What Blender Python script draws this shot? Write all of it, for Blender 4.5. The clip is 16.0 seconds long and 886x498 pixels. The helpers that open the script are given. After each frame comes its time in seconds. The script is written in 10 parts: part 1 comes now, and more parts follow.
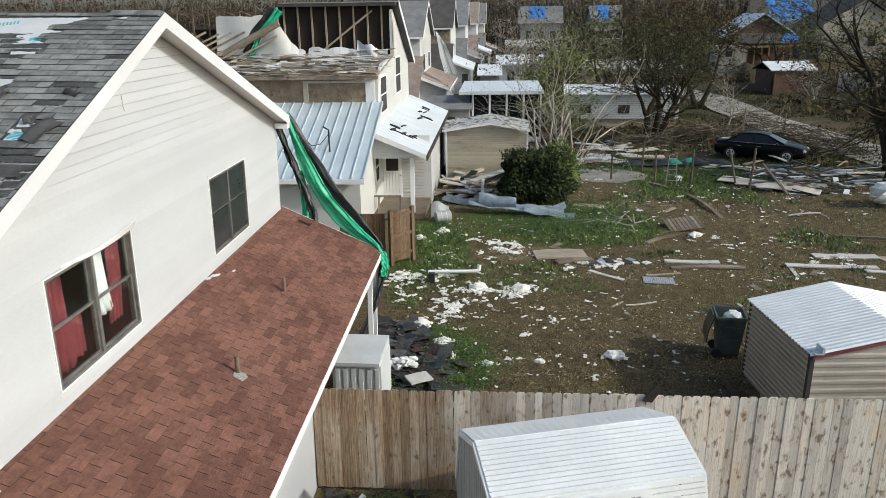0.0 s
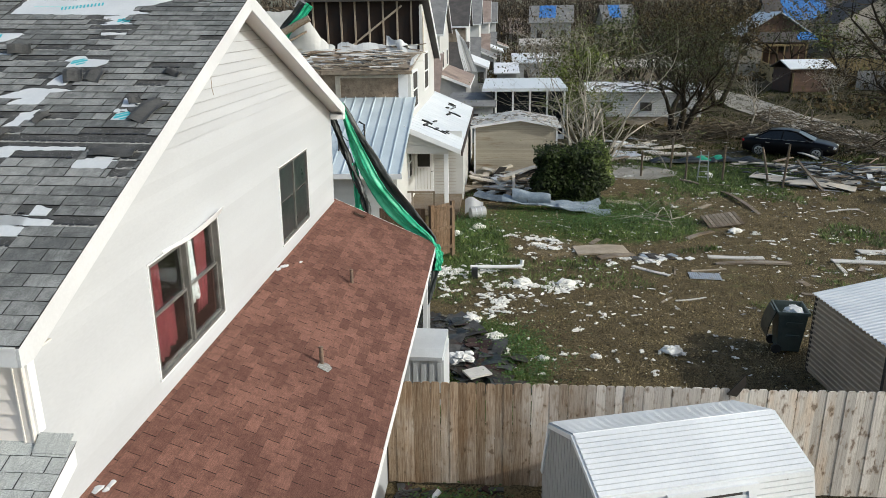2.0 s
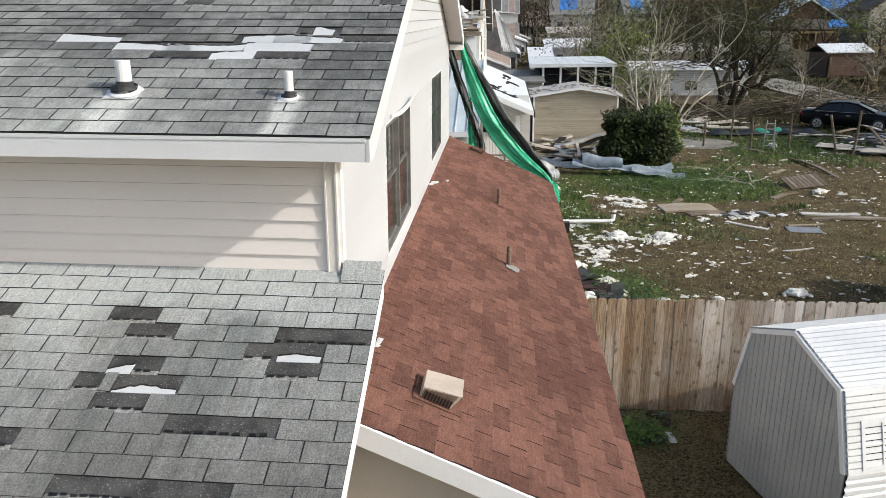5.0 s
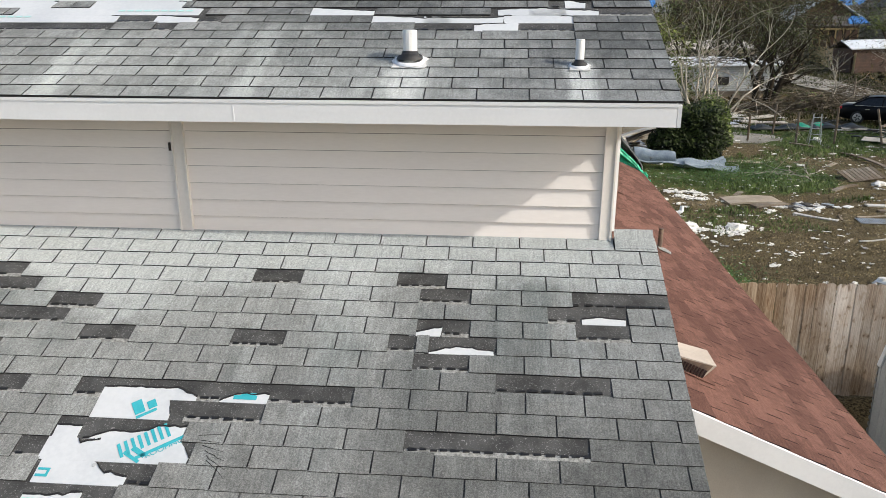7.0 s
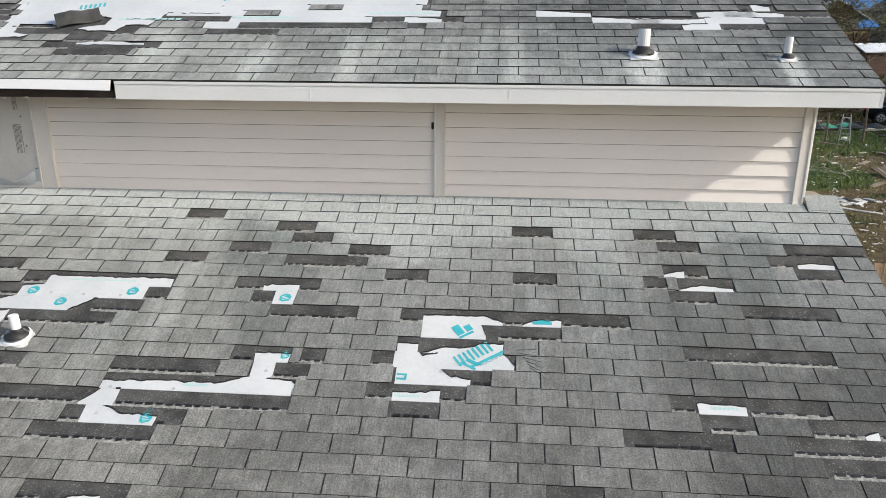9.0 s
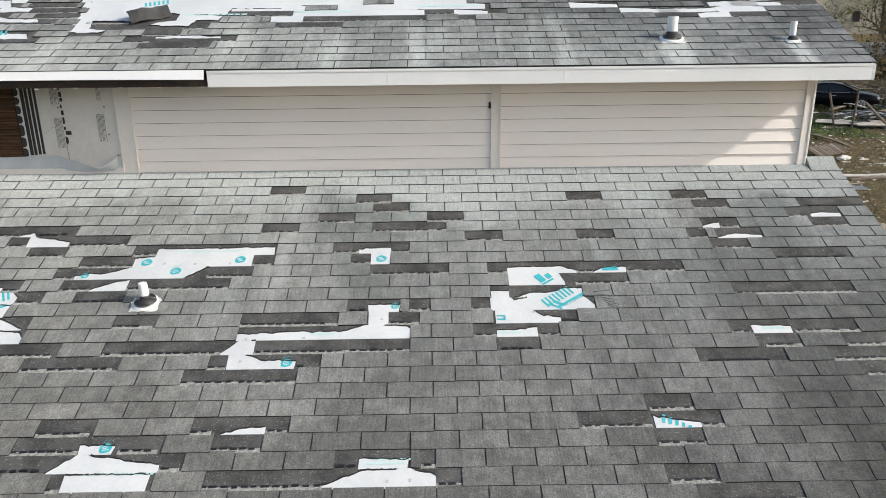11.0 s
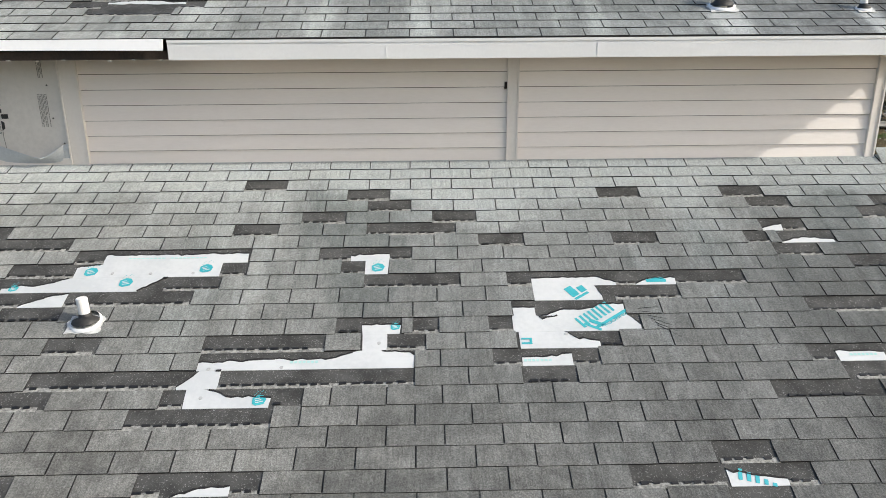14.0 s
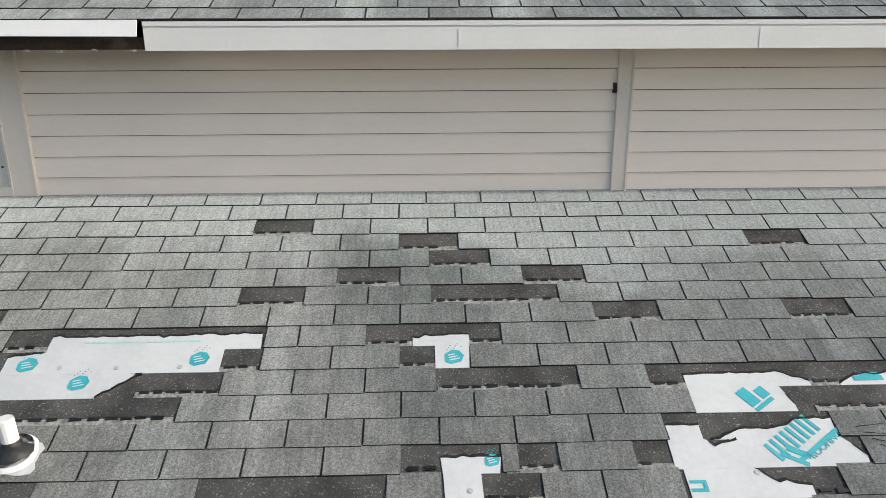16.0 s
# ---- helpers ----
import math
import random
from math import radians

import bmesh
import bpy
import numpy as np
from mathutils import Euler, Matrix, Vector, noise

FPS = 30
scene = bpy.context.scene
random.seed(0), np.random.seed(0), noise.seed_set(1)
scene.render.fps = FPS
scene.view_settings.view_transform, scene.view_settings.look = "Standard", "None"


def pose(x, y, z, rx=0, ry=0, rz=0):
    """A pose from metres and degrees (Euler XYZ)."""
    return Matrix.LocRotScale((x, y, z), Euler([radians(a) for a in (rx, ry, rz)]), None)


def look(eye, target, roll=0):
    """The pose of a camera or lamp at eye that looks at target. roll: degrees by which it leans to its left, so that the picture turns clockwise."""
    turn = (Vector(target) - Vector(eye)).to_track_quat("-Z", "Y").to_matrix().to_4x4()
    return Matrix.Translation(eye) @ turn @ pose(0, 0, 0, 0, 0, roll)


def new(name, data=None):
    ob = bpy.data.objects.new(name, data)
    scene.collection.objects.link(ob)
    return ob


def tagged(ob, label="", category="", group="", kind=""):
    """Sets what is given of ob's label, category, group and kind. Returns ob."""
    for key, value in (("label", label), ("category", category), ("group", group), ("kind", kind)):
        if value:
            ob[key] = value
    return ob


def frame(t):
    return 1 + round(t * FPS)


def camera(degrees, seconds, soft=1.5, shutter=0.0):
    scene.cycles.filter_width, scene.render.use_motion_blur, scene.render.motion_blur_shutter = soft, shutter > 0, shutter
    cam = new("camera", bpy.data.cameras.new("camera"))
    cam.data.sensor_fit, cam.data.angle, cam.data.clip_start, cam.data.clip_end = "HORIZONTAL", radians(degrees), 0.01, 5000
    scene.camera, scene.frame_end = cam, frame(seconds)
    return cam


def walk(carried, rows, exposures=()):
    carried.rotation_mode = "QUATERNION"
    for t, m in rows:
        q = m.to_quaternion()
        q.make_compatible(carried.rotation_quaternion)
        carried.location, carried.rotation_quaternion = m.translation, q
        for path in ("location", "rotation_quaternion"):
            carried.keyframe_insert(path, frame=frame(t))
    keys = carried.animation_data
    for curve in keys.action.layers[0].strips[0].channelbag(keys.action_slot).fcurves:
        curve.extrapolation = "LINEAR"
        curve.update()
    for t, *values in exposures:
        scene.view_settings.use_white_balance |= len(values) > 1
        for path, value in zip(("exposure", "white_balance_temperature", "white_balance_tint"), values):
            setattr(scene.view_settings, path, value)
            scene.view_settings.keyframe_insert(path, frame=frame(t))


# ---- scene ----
cam = camera(62.5, 16.0, soft=0.85)
PATH = [
    (0, (4.649, -4.891, 7.677), (4.537, -2.990, 7.066), 0.30),
    (0.5, (4.362, -4.849, 7.579), (4.247, -2.948, 6.966), 0.33),
    (1, (4.076, -4.806, 7.473), (3.960, -2.905, 6.863), 0.31),
    (1.5, (3.790, -4.785, 7.457), (3.671, -2.884, 6.847), 0.30),
    (2, (3.489, -4.776, 7.438), (3.365, -2.875, 6.828), 0.29),
    (2.5, (3.154, -4.757, 7.288), (3.029, -2.856, 6.679), 0.26),
    (3, (2.823, -4.754, 7.041), (2.694, -2.853, 6.432), 0.21),
    (3.2, (2.709, -4.759, 6.955), (2.580, -2.858, 6.346), 0.20),
    (5.3, (0.684, -4.883, 5.893), (0.536, -2.984, 5.281), 0.11),
    (5.5, (0.385, -4.902, 5.860), (0.237, -3.005, 5.246), 0.05),
    (6, (-0.190, -4.961, 5.841), (-0.340, -3.064, 5.226), 0.02),
    (6.5, (-0.500, -5.015, 5.817), (-0.653, -3.119, 5.200), 0.04),
    (7, (-0.794, -5.137, 5.792), (-0.950, -3.240, 5.179), 0.04),
    (7.5, (-1.104, -5.320, 5.802), (-1.261, -3.424, 5.184), 0.03),
    (8, (-1.436, -5.576, 5.786), (-1.598, -3.678, 5.177), 0.02),
    (8.5, (-1.928, -5.938, 5.787), (-2.088, -4.039, 5.179), 0.07),
    (9, (-2.591, -6.402, 5.777), (-2.748, -4.502, 5.171), 0.16),
    (9.5, (-3.263, -6.853, 5.704), (-3.425, -4.954, 5.099), -0.05),
    (9.7, (-3.334, -7.023, 5.728), (-3.446, -5.123, 5.113), -0.57),
    (12, (-3.948, -7.329, 5.744), (-3.918, -5.426, 5.130), -0.60),
    (12.5, (-3.938, -7.313, 5.752), (-3.907, -5.410, 5.136), -0.55),
    (13, (-3.928, -7.109, 5.765), (-3.896, -5.207, 5.148), -0.52),
    (13.5, (-3.906, -6.742, 5.678), (-3.870, -4.838, 5.068), -0.47),
    (14, (-3.874, -6.223, 5.424), (-3.834, -4.318, 4.816), -0.36),
    (14.5, (-3.844, -5.585, 5.283), (-3.810, -3.683, 4.666), -0.41),
    (15, (-3.896, -4.941, 5.298), (-3.854, -3.036, 4.691), -0.39),
    (15.5, (-4.037, -4.637, 5.273), (-3.987, -2.731, 4.668), -0.29),
    (16, (-4.388, -4.478, 5.283), (-4.330, -2.573, 4.676), -0.19),
]
walk(cam, [(t, look(eye, target, roll)) for t, eye, target, roll in PATH],
     [(0, 0.12, 6380, 4), (3.0, 0.12, 6380, 5), (5.5, 0.38, 6600, 8), (6.5, 0.43, 6620, 8), (9.0, 0.38, 6660, 8), (12, 0.49, 6690, 7), (15, 0.35, 6680, 7), (16, 0.22, 6680, 7)])

# ---- light ----
SUN_WAY = Vector((1.0, -0.3, 0.66)).normalized()
world = bpy.data.worlds.new("sky")
scene.world = world
world.use_nodes = True
wn = world.node_tree
sky = wn.nodes.new("ShaderNodeTexSky")
sky.sky_type = "NISHITA"
sky.sun_disc = False
sky.sun_elevation = math.asin(SUN_WAY.z)
sky.sun_rotation = math.atan2(SUN_WAY.x, SUN_WAY.y)
sky.air_density, sky.dust_density, sky.ozone_density = 1.0, 3.0, 1.0
wn.links.new(sky.outputs[0], wn.nodes["Background"].inputs[0])
wn.nodes["Background"].inputs[1].default_value = 0.152
sun_data = bpy.data.lights.new("sun", "SUN")
sun_data.energy, sun_data.angle, sun_data.color = 2.55, radians(0.9), (1.0, 0.965, 0.925)
sun = new("sun", sun_data)
sun.matrix_world = look((60, -20, 45), Vector((60, -20, 45)) - SUN_WAY)
scene.view_settings.exposure = 0.35


# ---- building blocks ----
class Geo:
    """Vertices and faces of one mesh."""

    def __init__(self):
        self.v, self.f = [], []

    def poly(self, pts):
        n = len(self.v)
        self.v.extend(tuple(p) for p in pts)
        self.f.append(tuple(range(n, n + len(pts))))

    def hexa(self, p):
        """Eight corners: four of the bottom, four of the top above them."""
        n = len(self.v)
        self.v.extend(tuple(q) for q in p)
        for a in ((3, 2, 1, 0), (4, 5, 6, 7), (0, 1, 5, 4), (1, 2, 6, 5), (2, 3, 7, 6), (3, 0, 4, 7)):
            self.f.append(tuple(n + i for i in a))

    def box(self, c, s, m=None):
        x, y, z = s[0] / 2, s[1] / 2, s[2] / 2
        q = [(-x, -y, -z), (x, -y, -z), (x, y, -z), (-x, y, -z), (-x, -y, z), (x, -y, z), (x, y, z), (-x, y, z)]
        if m is None:
            self.hexa([(c[0] + a, c[1] + b, c[2] + d) for a, b, d in q])
        else:
            self.hexa([Vector(c) + m @ Vector(a) for a in q])

    def span(self, lo, hi):
        self.box([(a + b) / 2 for a, b in zip(lo, hi)], [b - a for a, b in zip(lo, hi)])

    def prism(self, pts, way):
        """A polygon pushed along a vector."""
        n, k = len(self.v), len(pts)
        way = Vector(way)
        self.v.extend(tuple(p) for p in pts)
        self.v.extend(tuple(Vector(p) + way) for p in pts)
        self.f.append(tuple(range(n + k - 1, n - 1, -1)))
        self.f.append(tuple(range(n + k, n + 2 * k)))
        for i in range(k):
            j = (i + 1) % k
            self.f.append((n + i, n + j, n + k + j, n + k + i))

    def tube(self, pts, radii, sides=6, cap=True):
        pts = [Vector(p) for p in pts]
        if not hasattr(radii, "__len__"):
            radii = [radii] * len(pts)
        n = len(self.v)
        for i, p in enumerate(pts):
            d = (pts[min(i + 1, len(pts) - 1)] - pts[max(i - 1, 0)]).normalized()
            a = d.orthogonal().normalized() if i == 0 else (a - d * a.dot(d)).normalized()
            b = d.cross(a)
            for k in range(sides):
                w = 2 * math.pi * k / sides
                self.v.append(tuple(p + radii[i] * (math.cos(w) * a + math.sin(w) * b)))
        for i in range(len(pts) - 1):
            for k in range(sides):
                j = (k + 1) % sides
                self.f.append((n + i * sides + k, n + i * sides + j, n + (i + 1) * sides + j, n + (i + 1) * sides + k))
        if cap:
            self.f.append(tuple(n + k for k in range(sides - 1, -1, -1)))
            m = n + (len(pts) - 1) * sides
            self.f.append(tuple(m + k for k in range(sides)))

    def sheet(self, fn, nu, nv):
        n = len(self.v)
        for i in range(nu + 1):
            for j in range(nv + 1):
                self.v.append(tuple(fn(i / nu, j / nv)))
        for i in range(nu):
            for j in range(nv):
                a = n + i * (nv + 1) + j
                self.f.append((a, a + nv + 1, a + nv + 2, a + 1))

    def lump(self, c, r, seed, rough=0.35, n=5, m=7):
        """A closed uneven clod."""
        rng = random.Random(seed)
        k = len(self.v)
        c = Vector(c)
        self.v.append(tuple(c + Vector((0, 0, -r[2]))))
        for i in range(1, n):
            t = math.pi * i / n
            for j in range(m):
                w = 2 * math.pi * j / m + i * 0.4
                q = 1 + rng.uniform(-rough, rough)
                self.v.append(tuple(c + Vector((r[0] * q * math.sin(t) * math.cos(w), r[1] * q * math.sin(t) * math.sin(w), -r[2] * math.cos(t) * (1 + rng.uniform(-rough, rough) * 0.5)))))
        self.v.append(tuple(c + Vector((0, 0, r[2]))))
        top = len(self.v) - 1
        for j in range(m):
            self.f.append((k, k + 1 + (j + 1) % m, k + 1 + j))
            self.f.append((top, top - m + j, top - m + (j + 1) % m))
        for i in range(n - 2):
            for j in range(m):
                a, b = k + 1 + i * m + j, k + 1 + i * m + (j + 1) % m
                self.f.append((a, b, b + m, a + m))

    def mesh(self, name, mat, smooth=False):
        me = bpy.data.meshes.new(name)
        me.from_pydata(self.v, [], self.f)
        me.materials.append(mat)
        if smooth:
            me.shade_smooth()
        return me


def part(name, geo, mat, parent=None, label="", smooth=False, m=None, kind=""):
    """One mesh object, under a thing or a part where parent is given."""
    me = geo if isinstance(geo, bpy.types.Mesh) else geo.mesh(name, mat, smooth)
    ob = new(name, me)
    ob.parent = parent
    if m is not None:
        ob.matrix_basis = m
    return tagged(ob, label=label, kind=kind)


def thing(name, label, category, m=None, group="", kind=""):
    """An Empty at the base of a thing."""
    ob = new(name)
    ob.empty_display_size = 0.2
    if m is not None:
        ob.matrix_basis = m
    return tagged(ob, label, category, group, kind)


def solid(name, geo, mat, label, category, group="", kind="", smooth=False, m=None):
    ob = part(name, geo, mat, None, "", smooth, m)
    return tagged(ob, label, category, group, kind)


# ---- materials ----
class Nodes:
    """A material with its node tree and a few shorthands."""

    def __init__(self, name):
        self.mat = bpy.data.materials.new(name)
        self.mat.use_nodes = True
        self.t = self.mat.node_tree
        self.bsdf = self.t.nodes["Principled BSDF"]

    def put(self, node, key, value):
        if hasattr(value, "is_output"):
            self.t.links.new(value, node.inputs[key])
        elif value is not None:
            s = node.inputs[key]
            s.default_value = (*value, 1) if hasattr(value, "__len__") and len(value) == 3 and s.type == "RGBA" else value

    def place(self, scale=(1, 1, 1), world_space=True):
        m = self.t.nodes.new("ShaderNodeMapping")
        if world_space:
            src = self.t.nodes.new("ShaderNodeNewGeometry").outputs["Position"]
        else:
            src = self.t.nodes.new("ShaderNodeTexCoord").outputs["Object"]
        self.t.links.new(src, m.inputs[0])
        m.inputs["Scale"].default_value = scale
        return m.outputs[0]

    def noise(self, where, scale, detail=4, rough=0.55, distort=0.0):
        n = self.t.nodes.new("ShaderNodeTexNoise")
        self.put(n, "Vector", where)
        for k, v in (("Scale", scale), ("Detail", detail), ("Roughness", rough), ("Distortion", distort)):
            n.inputs[k].default_value = v
        return n.outputs[0]

    def wave(self, where, scale, distort=2.0, axis="X"):
        n = self.t.nodes.new("ShaderNodeTexWave")
        n.bands_direction = axis
        self.put(n, "Vector", where)
        n.inputs["Scale"].default_value, n.inputs["Distortion"].default_value = scale, distort
        n.inputs["Detail"].default_value = 3
        return n.outputs[1]

    def ramp(self, value, lo, hi, a=0.0, b=1.0):
        n = self.t.nodes.new("ShaderNodeMapRange")
        n.interpolation_type = "SMOOTHSTEP"
        for k, v in ((0, value), (1, lo), (2, hi), (3, a), (4, b)):
            self.put(n, k, v)
        return n.outputs[0]

    def math(self, op, a, b=0.0):
        n = self.t.nodes.new("ShaderNodeMath")
        n.operation = op
        self.put(n, 0, a)
        self.put(n, 1, b)
        return n.outputs[0]

    def mix(self, fac, a, b, mode="MIX"):
        n = self.t.nodes.new("ShaderNodeMix")
        n.data_type, n.blend_type = "RGBA", mode
        self.put(n, 0, fac)
        self.put(n, 6, a)
        self.put(n, 7, b)
        return n.outputs[2]

    def split(self):
        g = self.t.nodes.new("ShaderNodeNewGeometry")
        s = self.t.nodes.new("ShaderNodeSeparateXYZ")
        self.t.links.new(g.outputs["Position"], s.inputs[0])
        return s.outputs

    def chance(self):
        """A random number for each piece, whether an object or an island of a joined mesh."""
        o = self.t.nodes.new("ShaderNodeObjectInfo").outputs["Random"]
        i = self.t.nodes.new("ShaderNodeNewGeometry").outputs["Random Per Island"]
        return self.math("FRACT", self.math("ADD", o, i))

    def bump(self, height, strength=0.4, distance=0.01):
        b = self.t.nodes.new("ShaderNodeBump")
        b.inputs["Strength"].default_value, b.inputs["Distance"].default_value = strength, distance
        self.put(b, "Height", height)
        self.t.links.new(b.outputs[0], self.bsdf.inputs["Normal"])

    def end(self, colour, rough=0.7, metal=0.0, spec=None):
        self.put(self.bsdf, "Base Color", colour)
        self.put(self.bsdf, "Roughness", rough)
        self.put(self.bsdf, "Metallic", metal)
        if spec is not None:
            self.put(self.bsdf, "Specular IOR Level", spec)
        return self.mat


def surf(name, a, b, scale=3.0, rough=0.7, bump=0.2, fine=60.0, metal=0.0, dirt=None, dirt_at=0.62, rand=0.0, stretch=(1, 1, 1), spec=None):
    """Two colours mixed by a broad and a fine noise, with stains, fine relief and a random value for each piece."""
    n = Nodes(name)
    p = n.place(stretch)
    big, small = n.noise(p, scale, 5, 0.6), n.noise(p, fine, 4, 0.6)
    f = n.ramp(n.math("ADD", n.math("MULTIPLY", big, 0.65), n.math("MULTIPLY", small, 0.35)), 0.36, 0.64)
    c = n.mix(f, a, b)
    if rand:
        v = n.ramp(n.chance(), 0.0, 1.0, 1 - rand, 1 + rand)
        c = n.mix(1.0, c, n.math("MULTIPLY", v, 1.0), "MULTIPLY")
    if dirt:
        d = n.ramp(n.noise(p, scale * 0.7 + 0.37, 6, 0.68), dirt_at, dirt_at + 0.14)
        c = n.mix(d, c, dirt)
    n.bump(small, bump, 0.006)
    return n.end(c, n.ramp(big, 0.3, 0.7, max(rough - 0.1, 0.05), min(rough + 0.1, 1)), metal, spec)


def shingle_mat(name, dark, light, pale, wash_axis=None, blotch=0.42, specks=0.3, tone=0.34):
    """Mineral-coated asphalt: coarse granules, weathered blotches, run-off wash where water falls."""
    n = Nodes(name)
    p = n.place()
    grain = n.noise(p, 190.0, 2, 0.7)
    mid = n.noise(p, 9.0, 5, 0.65)
    big = n.noise(n.place((1, 1, 1)), 0.9, 4, 0.6)
    v = n.chance()
    speck = n.noise(p, 96.0, 3, 0.75)
    f = n.math("ADD", n.math("MULTIPLY", n.ramp(big, 0.35, 0.65), blotch), n.math("MULTIPLY", n.ramp(mid, 0.3, 0.7), 0.34))
    f = n.math("ADD", f, n.math("MULTIPLY", v, tone))
    c = n.mix(n.ramp(f, 0.15, 1.0), dark, light)
    if wash_axis == "wall":
        s = n.split()
        edge = n.math("ADD", s[1], n.math("MULTIPLY", n.noise(p, 1.6, 4, 0.65), 1.1))
        edge = n.math("ADD", edge, n.ramp(n.math("ABSOLUTE", n.math("ADD", s[0], 3.6)), 0.2, 1.3, 0.3, 0.0))
        c = n.mix(n.math("MULTIPLY", n.ramp(edge, -2.6, 0.4), 0.3), c, pale)
        run = n.ramp(n.noise(n.place((1.0, 0.12, 0.12)), 3.1, 4, 0.65), 0.48, 0.7)
        c = n.mix(n.math("MULTIPLY", n.math("MULTIPLY", run, n.ramp(edge, -3.4, 0.2)), 0.32), c, pale)
        c = n.mix(n.math("MULTIPLY", n.ramp(edge, -0.15, 0.42), 0.72), c, pale)
        # browner tabs towards the gable corner: their dimmer look towards the sun, painted in
        worn_shade = n.math("MULTIPLY", n.ramp(n.math("ADD", s[0], n.math("MULTIPLY", mid, 0.8)), -1.5, -0.4), n.ramp(edge, -1.3, -0.15, 1.0, 0.0))
        c = n.mix(n.math("MULTIPLY", worn_shade, 0.5), c, n.mix(1.0, c, (0.5, 0.495, 0.475), "MULTIPLY"))
        # dark algae that starts below the washed courses
        algae = n.math("MULTIPLY", n.ramp(n.noise(n.place((1.0, 0.3, 0.3)), 1.3, 5, 0.62), 0.47, 0.66), n.math("MULTIPLY", n.ramp(edge, -1.7, -0.45), n.ramp(edge, 0.0, 0.36, 1.0, 0.0)))
        c = n.mix(n.math("MULTIPLY", algae, 0.75), c, n.mix(1.0, c, (0.56, 0.6, 0.6), "MULTIPLY"))
    elif wash_axis == "eave":
        s = n.split()
        streak = n.ramp(n.noise(n.place((1.0, 0.16, 0.16)), 2.2, 3, 0.6), 0.5, 0.66)
        low = n.ramp(n.math("ADD", s[1], n.math("MULTIPLY", n.noise(p, 1.4, 3, 0.6), 0.8)), 0.3, 1.3, 1.0, 0.0)
        c = n.mix(n.math("MULTIPLY", n.math("MULTIPLY", low, n.ramp(s[0], -1.6, -0.3, 1.0, 0.25)), n.math("ADD", 0.24, n.math("MULTIPLY", streak, 0.36))), c, pale)
        # lime run-off below the two vent pipes
        for px, wide in ((-1.448, 0.2), (-0.295, 0.13)):
            off = n.math("ABSOLUTE", n.math("ADD", n.math("SUBTRACT", s[0], px), n.math("MULTIPLY", n.math("SUBTRACT", mid, 0.5), 0.18)))
            below = n.ramp(s[1], -0.03, 0.1, 1.0, 0.0)
            c = n.mix(n.math("MULTIPLY", n.math("MULTIPLY", n.ramp(off, wide * 0.3, wide, 1.0, 0.0), below), 0.6), c, (0.62, 0.64, 0.62))
    rain = n.noise(n.place((1.0, 0.1, 0.1)), 70.0, 3, 0.7)
    c = n.mix(1.0, c, n.ramp(rain, 0.32, 0.68, 0.88, 1.12), "MULTIPLY")
    c = n.mix(1.0, c, n.ramp(grain, 0.36, 0.66, 0.78, 1.2), "MULTIPLY")
    c = n.mix(1.0, c, n.ramp(speck, 0.33, 0.68, 1 - specks, 1 + specks), "MULTIPLY")
    n.bump(n.math("ADD", grain, n.math("MULTIPLY", speck, 1.5)), 0.6, 0.004)
    n.put(n.bsdf, "Diffuse Roughness", 0.5)
    return n.end(c, 0.92, 0.0, 0.1)


TAB_EDGE = surf("cut_asphalt_edge", (0.006, 0.006, 0.006), (0.016, 0.016, 0.016), 9.0, 0.85, 0.2, 80.0)
# dark backings that paint the shadow line under each siding lap; paler on the gable
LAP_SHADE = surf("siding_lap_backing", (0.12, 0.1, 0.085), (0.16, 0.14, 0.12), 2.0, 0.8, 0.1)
LAP_SHADE_PALE = surf("siding_lap_shade_pale", (0.2, 0.185, 0.17), (0.25, 0.23, 0.215), 2.0, 0.8, 0.1)
GREY_TAB = shingle_mat("grey_shingle", (0.114, 0.115, 0.11), (0.252, 0.254, 0.243), (0.465, 0.492, 0.484), "wall", 0.34, 0.28, 0.26)
GREY_TAB_UP = shingle_mat("grey_shingle_upper", (0.092, 0.097, 0.098), (0.25, 0.258, 0.255), (0.52, 0.55, 0.53), "eave", 0.35, 0.22, 0.4)
RED_TAB = shingle_mat("red_shingle", (0.11, 0.055, 0.043), (0.208, 0.108, 0.082), (0.3, 0.2, 0.16), None, 0.26, 0.2, 0.5)


def headlap_mat(name, dark, light, chip):
    """Bare asphalt under a lost tab: dark mat with loose pale granules."""
    n = Nodes(name)
    p = n.place()
    speck, broad = n.noise(p, 95.0, 3, 0.8), n.noise(p, 5.0, 4, 0.6)
    c = n.mix(n.ramp(broad, 0.3, 0.7), dark, light)
    c = n.mix(n.math("MULTIPLY", n.ramp(speck, 0.585, 0.66), n.ramp(broad, 0.25, 0.6, 0.25, 0.8)), c, chip)
    n.bump(speck, 0.7, 0.005)
    return n.end(c, 0.9, 0.0, 0.2)


HEADLAP = headlap_mat("bare_shingle_backing", (0.042, 0.042, 0.041), (0.088, 0.088, 0.085), (0.34, 0.34, 0.33))
RIDGE_BROWN = surf("bare_brown_ridge", (0.035, 0.022, 0.017), (0.1, 0.068, 0.054), 4.0, 0.9, 0.4, 60.0)
HEADLAP_RED = surf("bare_red_backing", (0.018, 0.008, 0.007), (0.045, 0.02, 0.016), 6.0, 0.9, 0.6, 150.0)
SEAL = surf("black_sealant", (0.006, 0.006, 0.006), (0.016, 0.016, 0.016), 20.0, 0.45, 0.3, 90.0)
SEAL_SCAR = surf("pale_granule_scar", (0.13, 0.13, 0.122), (0.37, 0.37, 0.345), 40.0, 0.9, 0.6, 110.0)
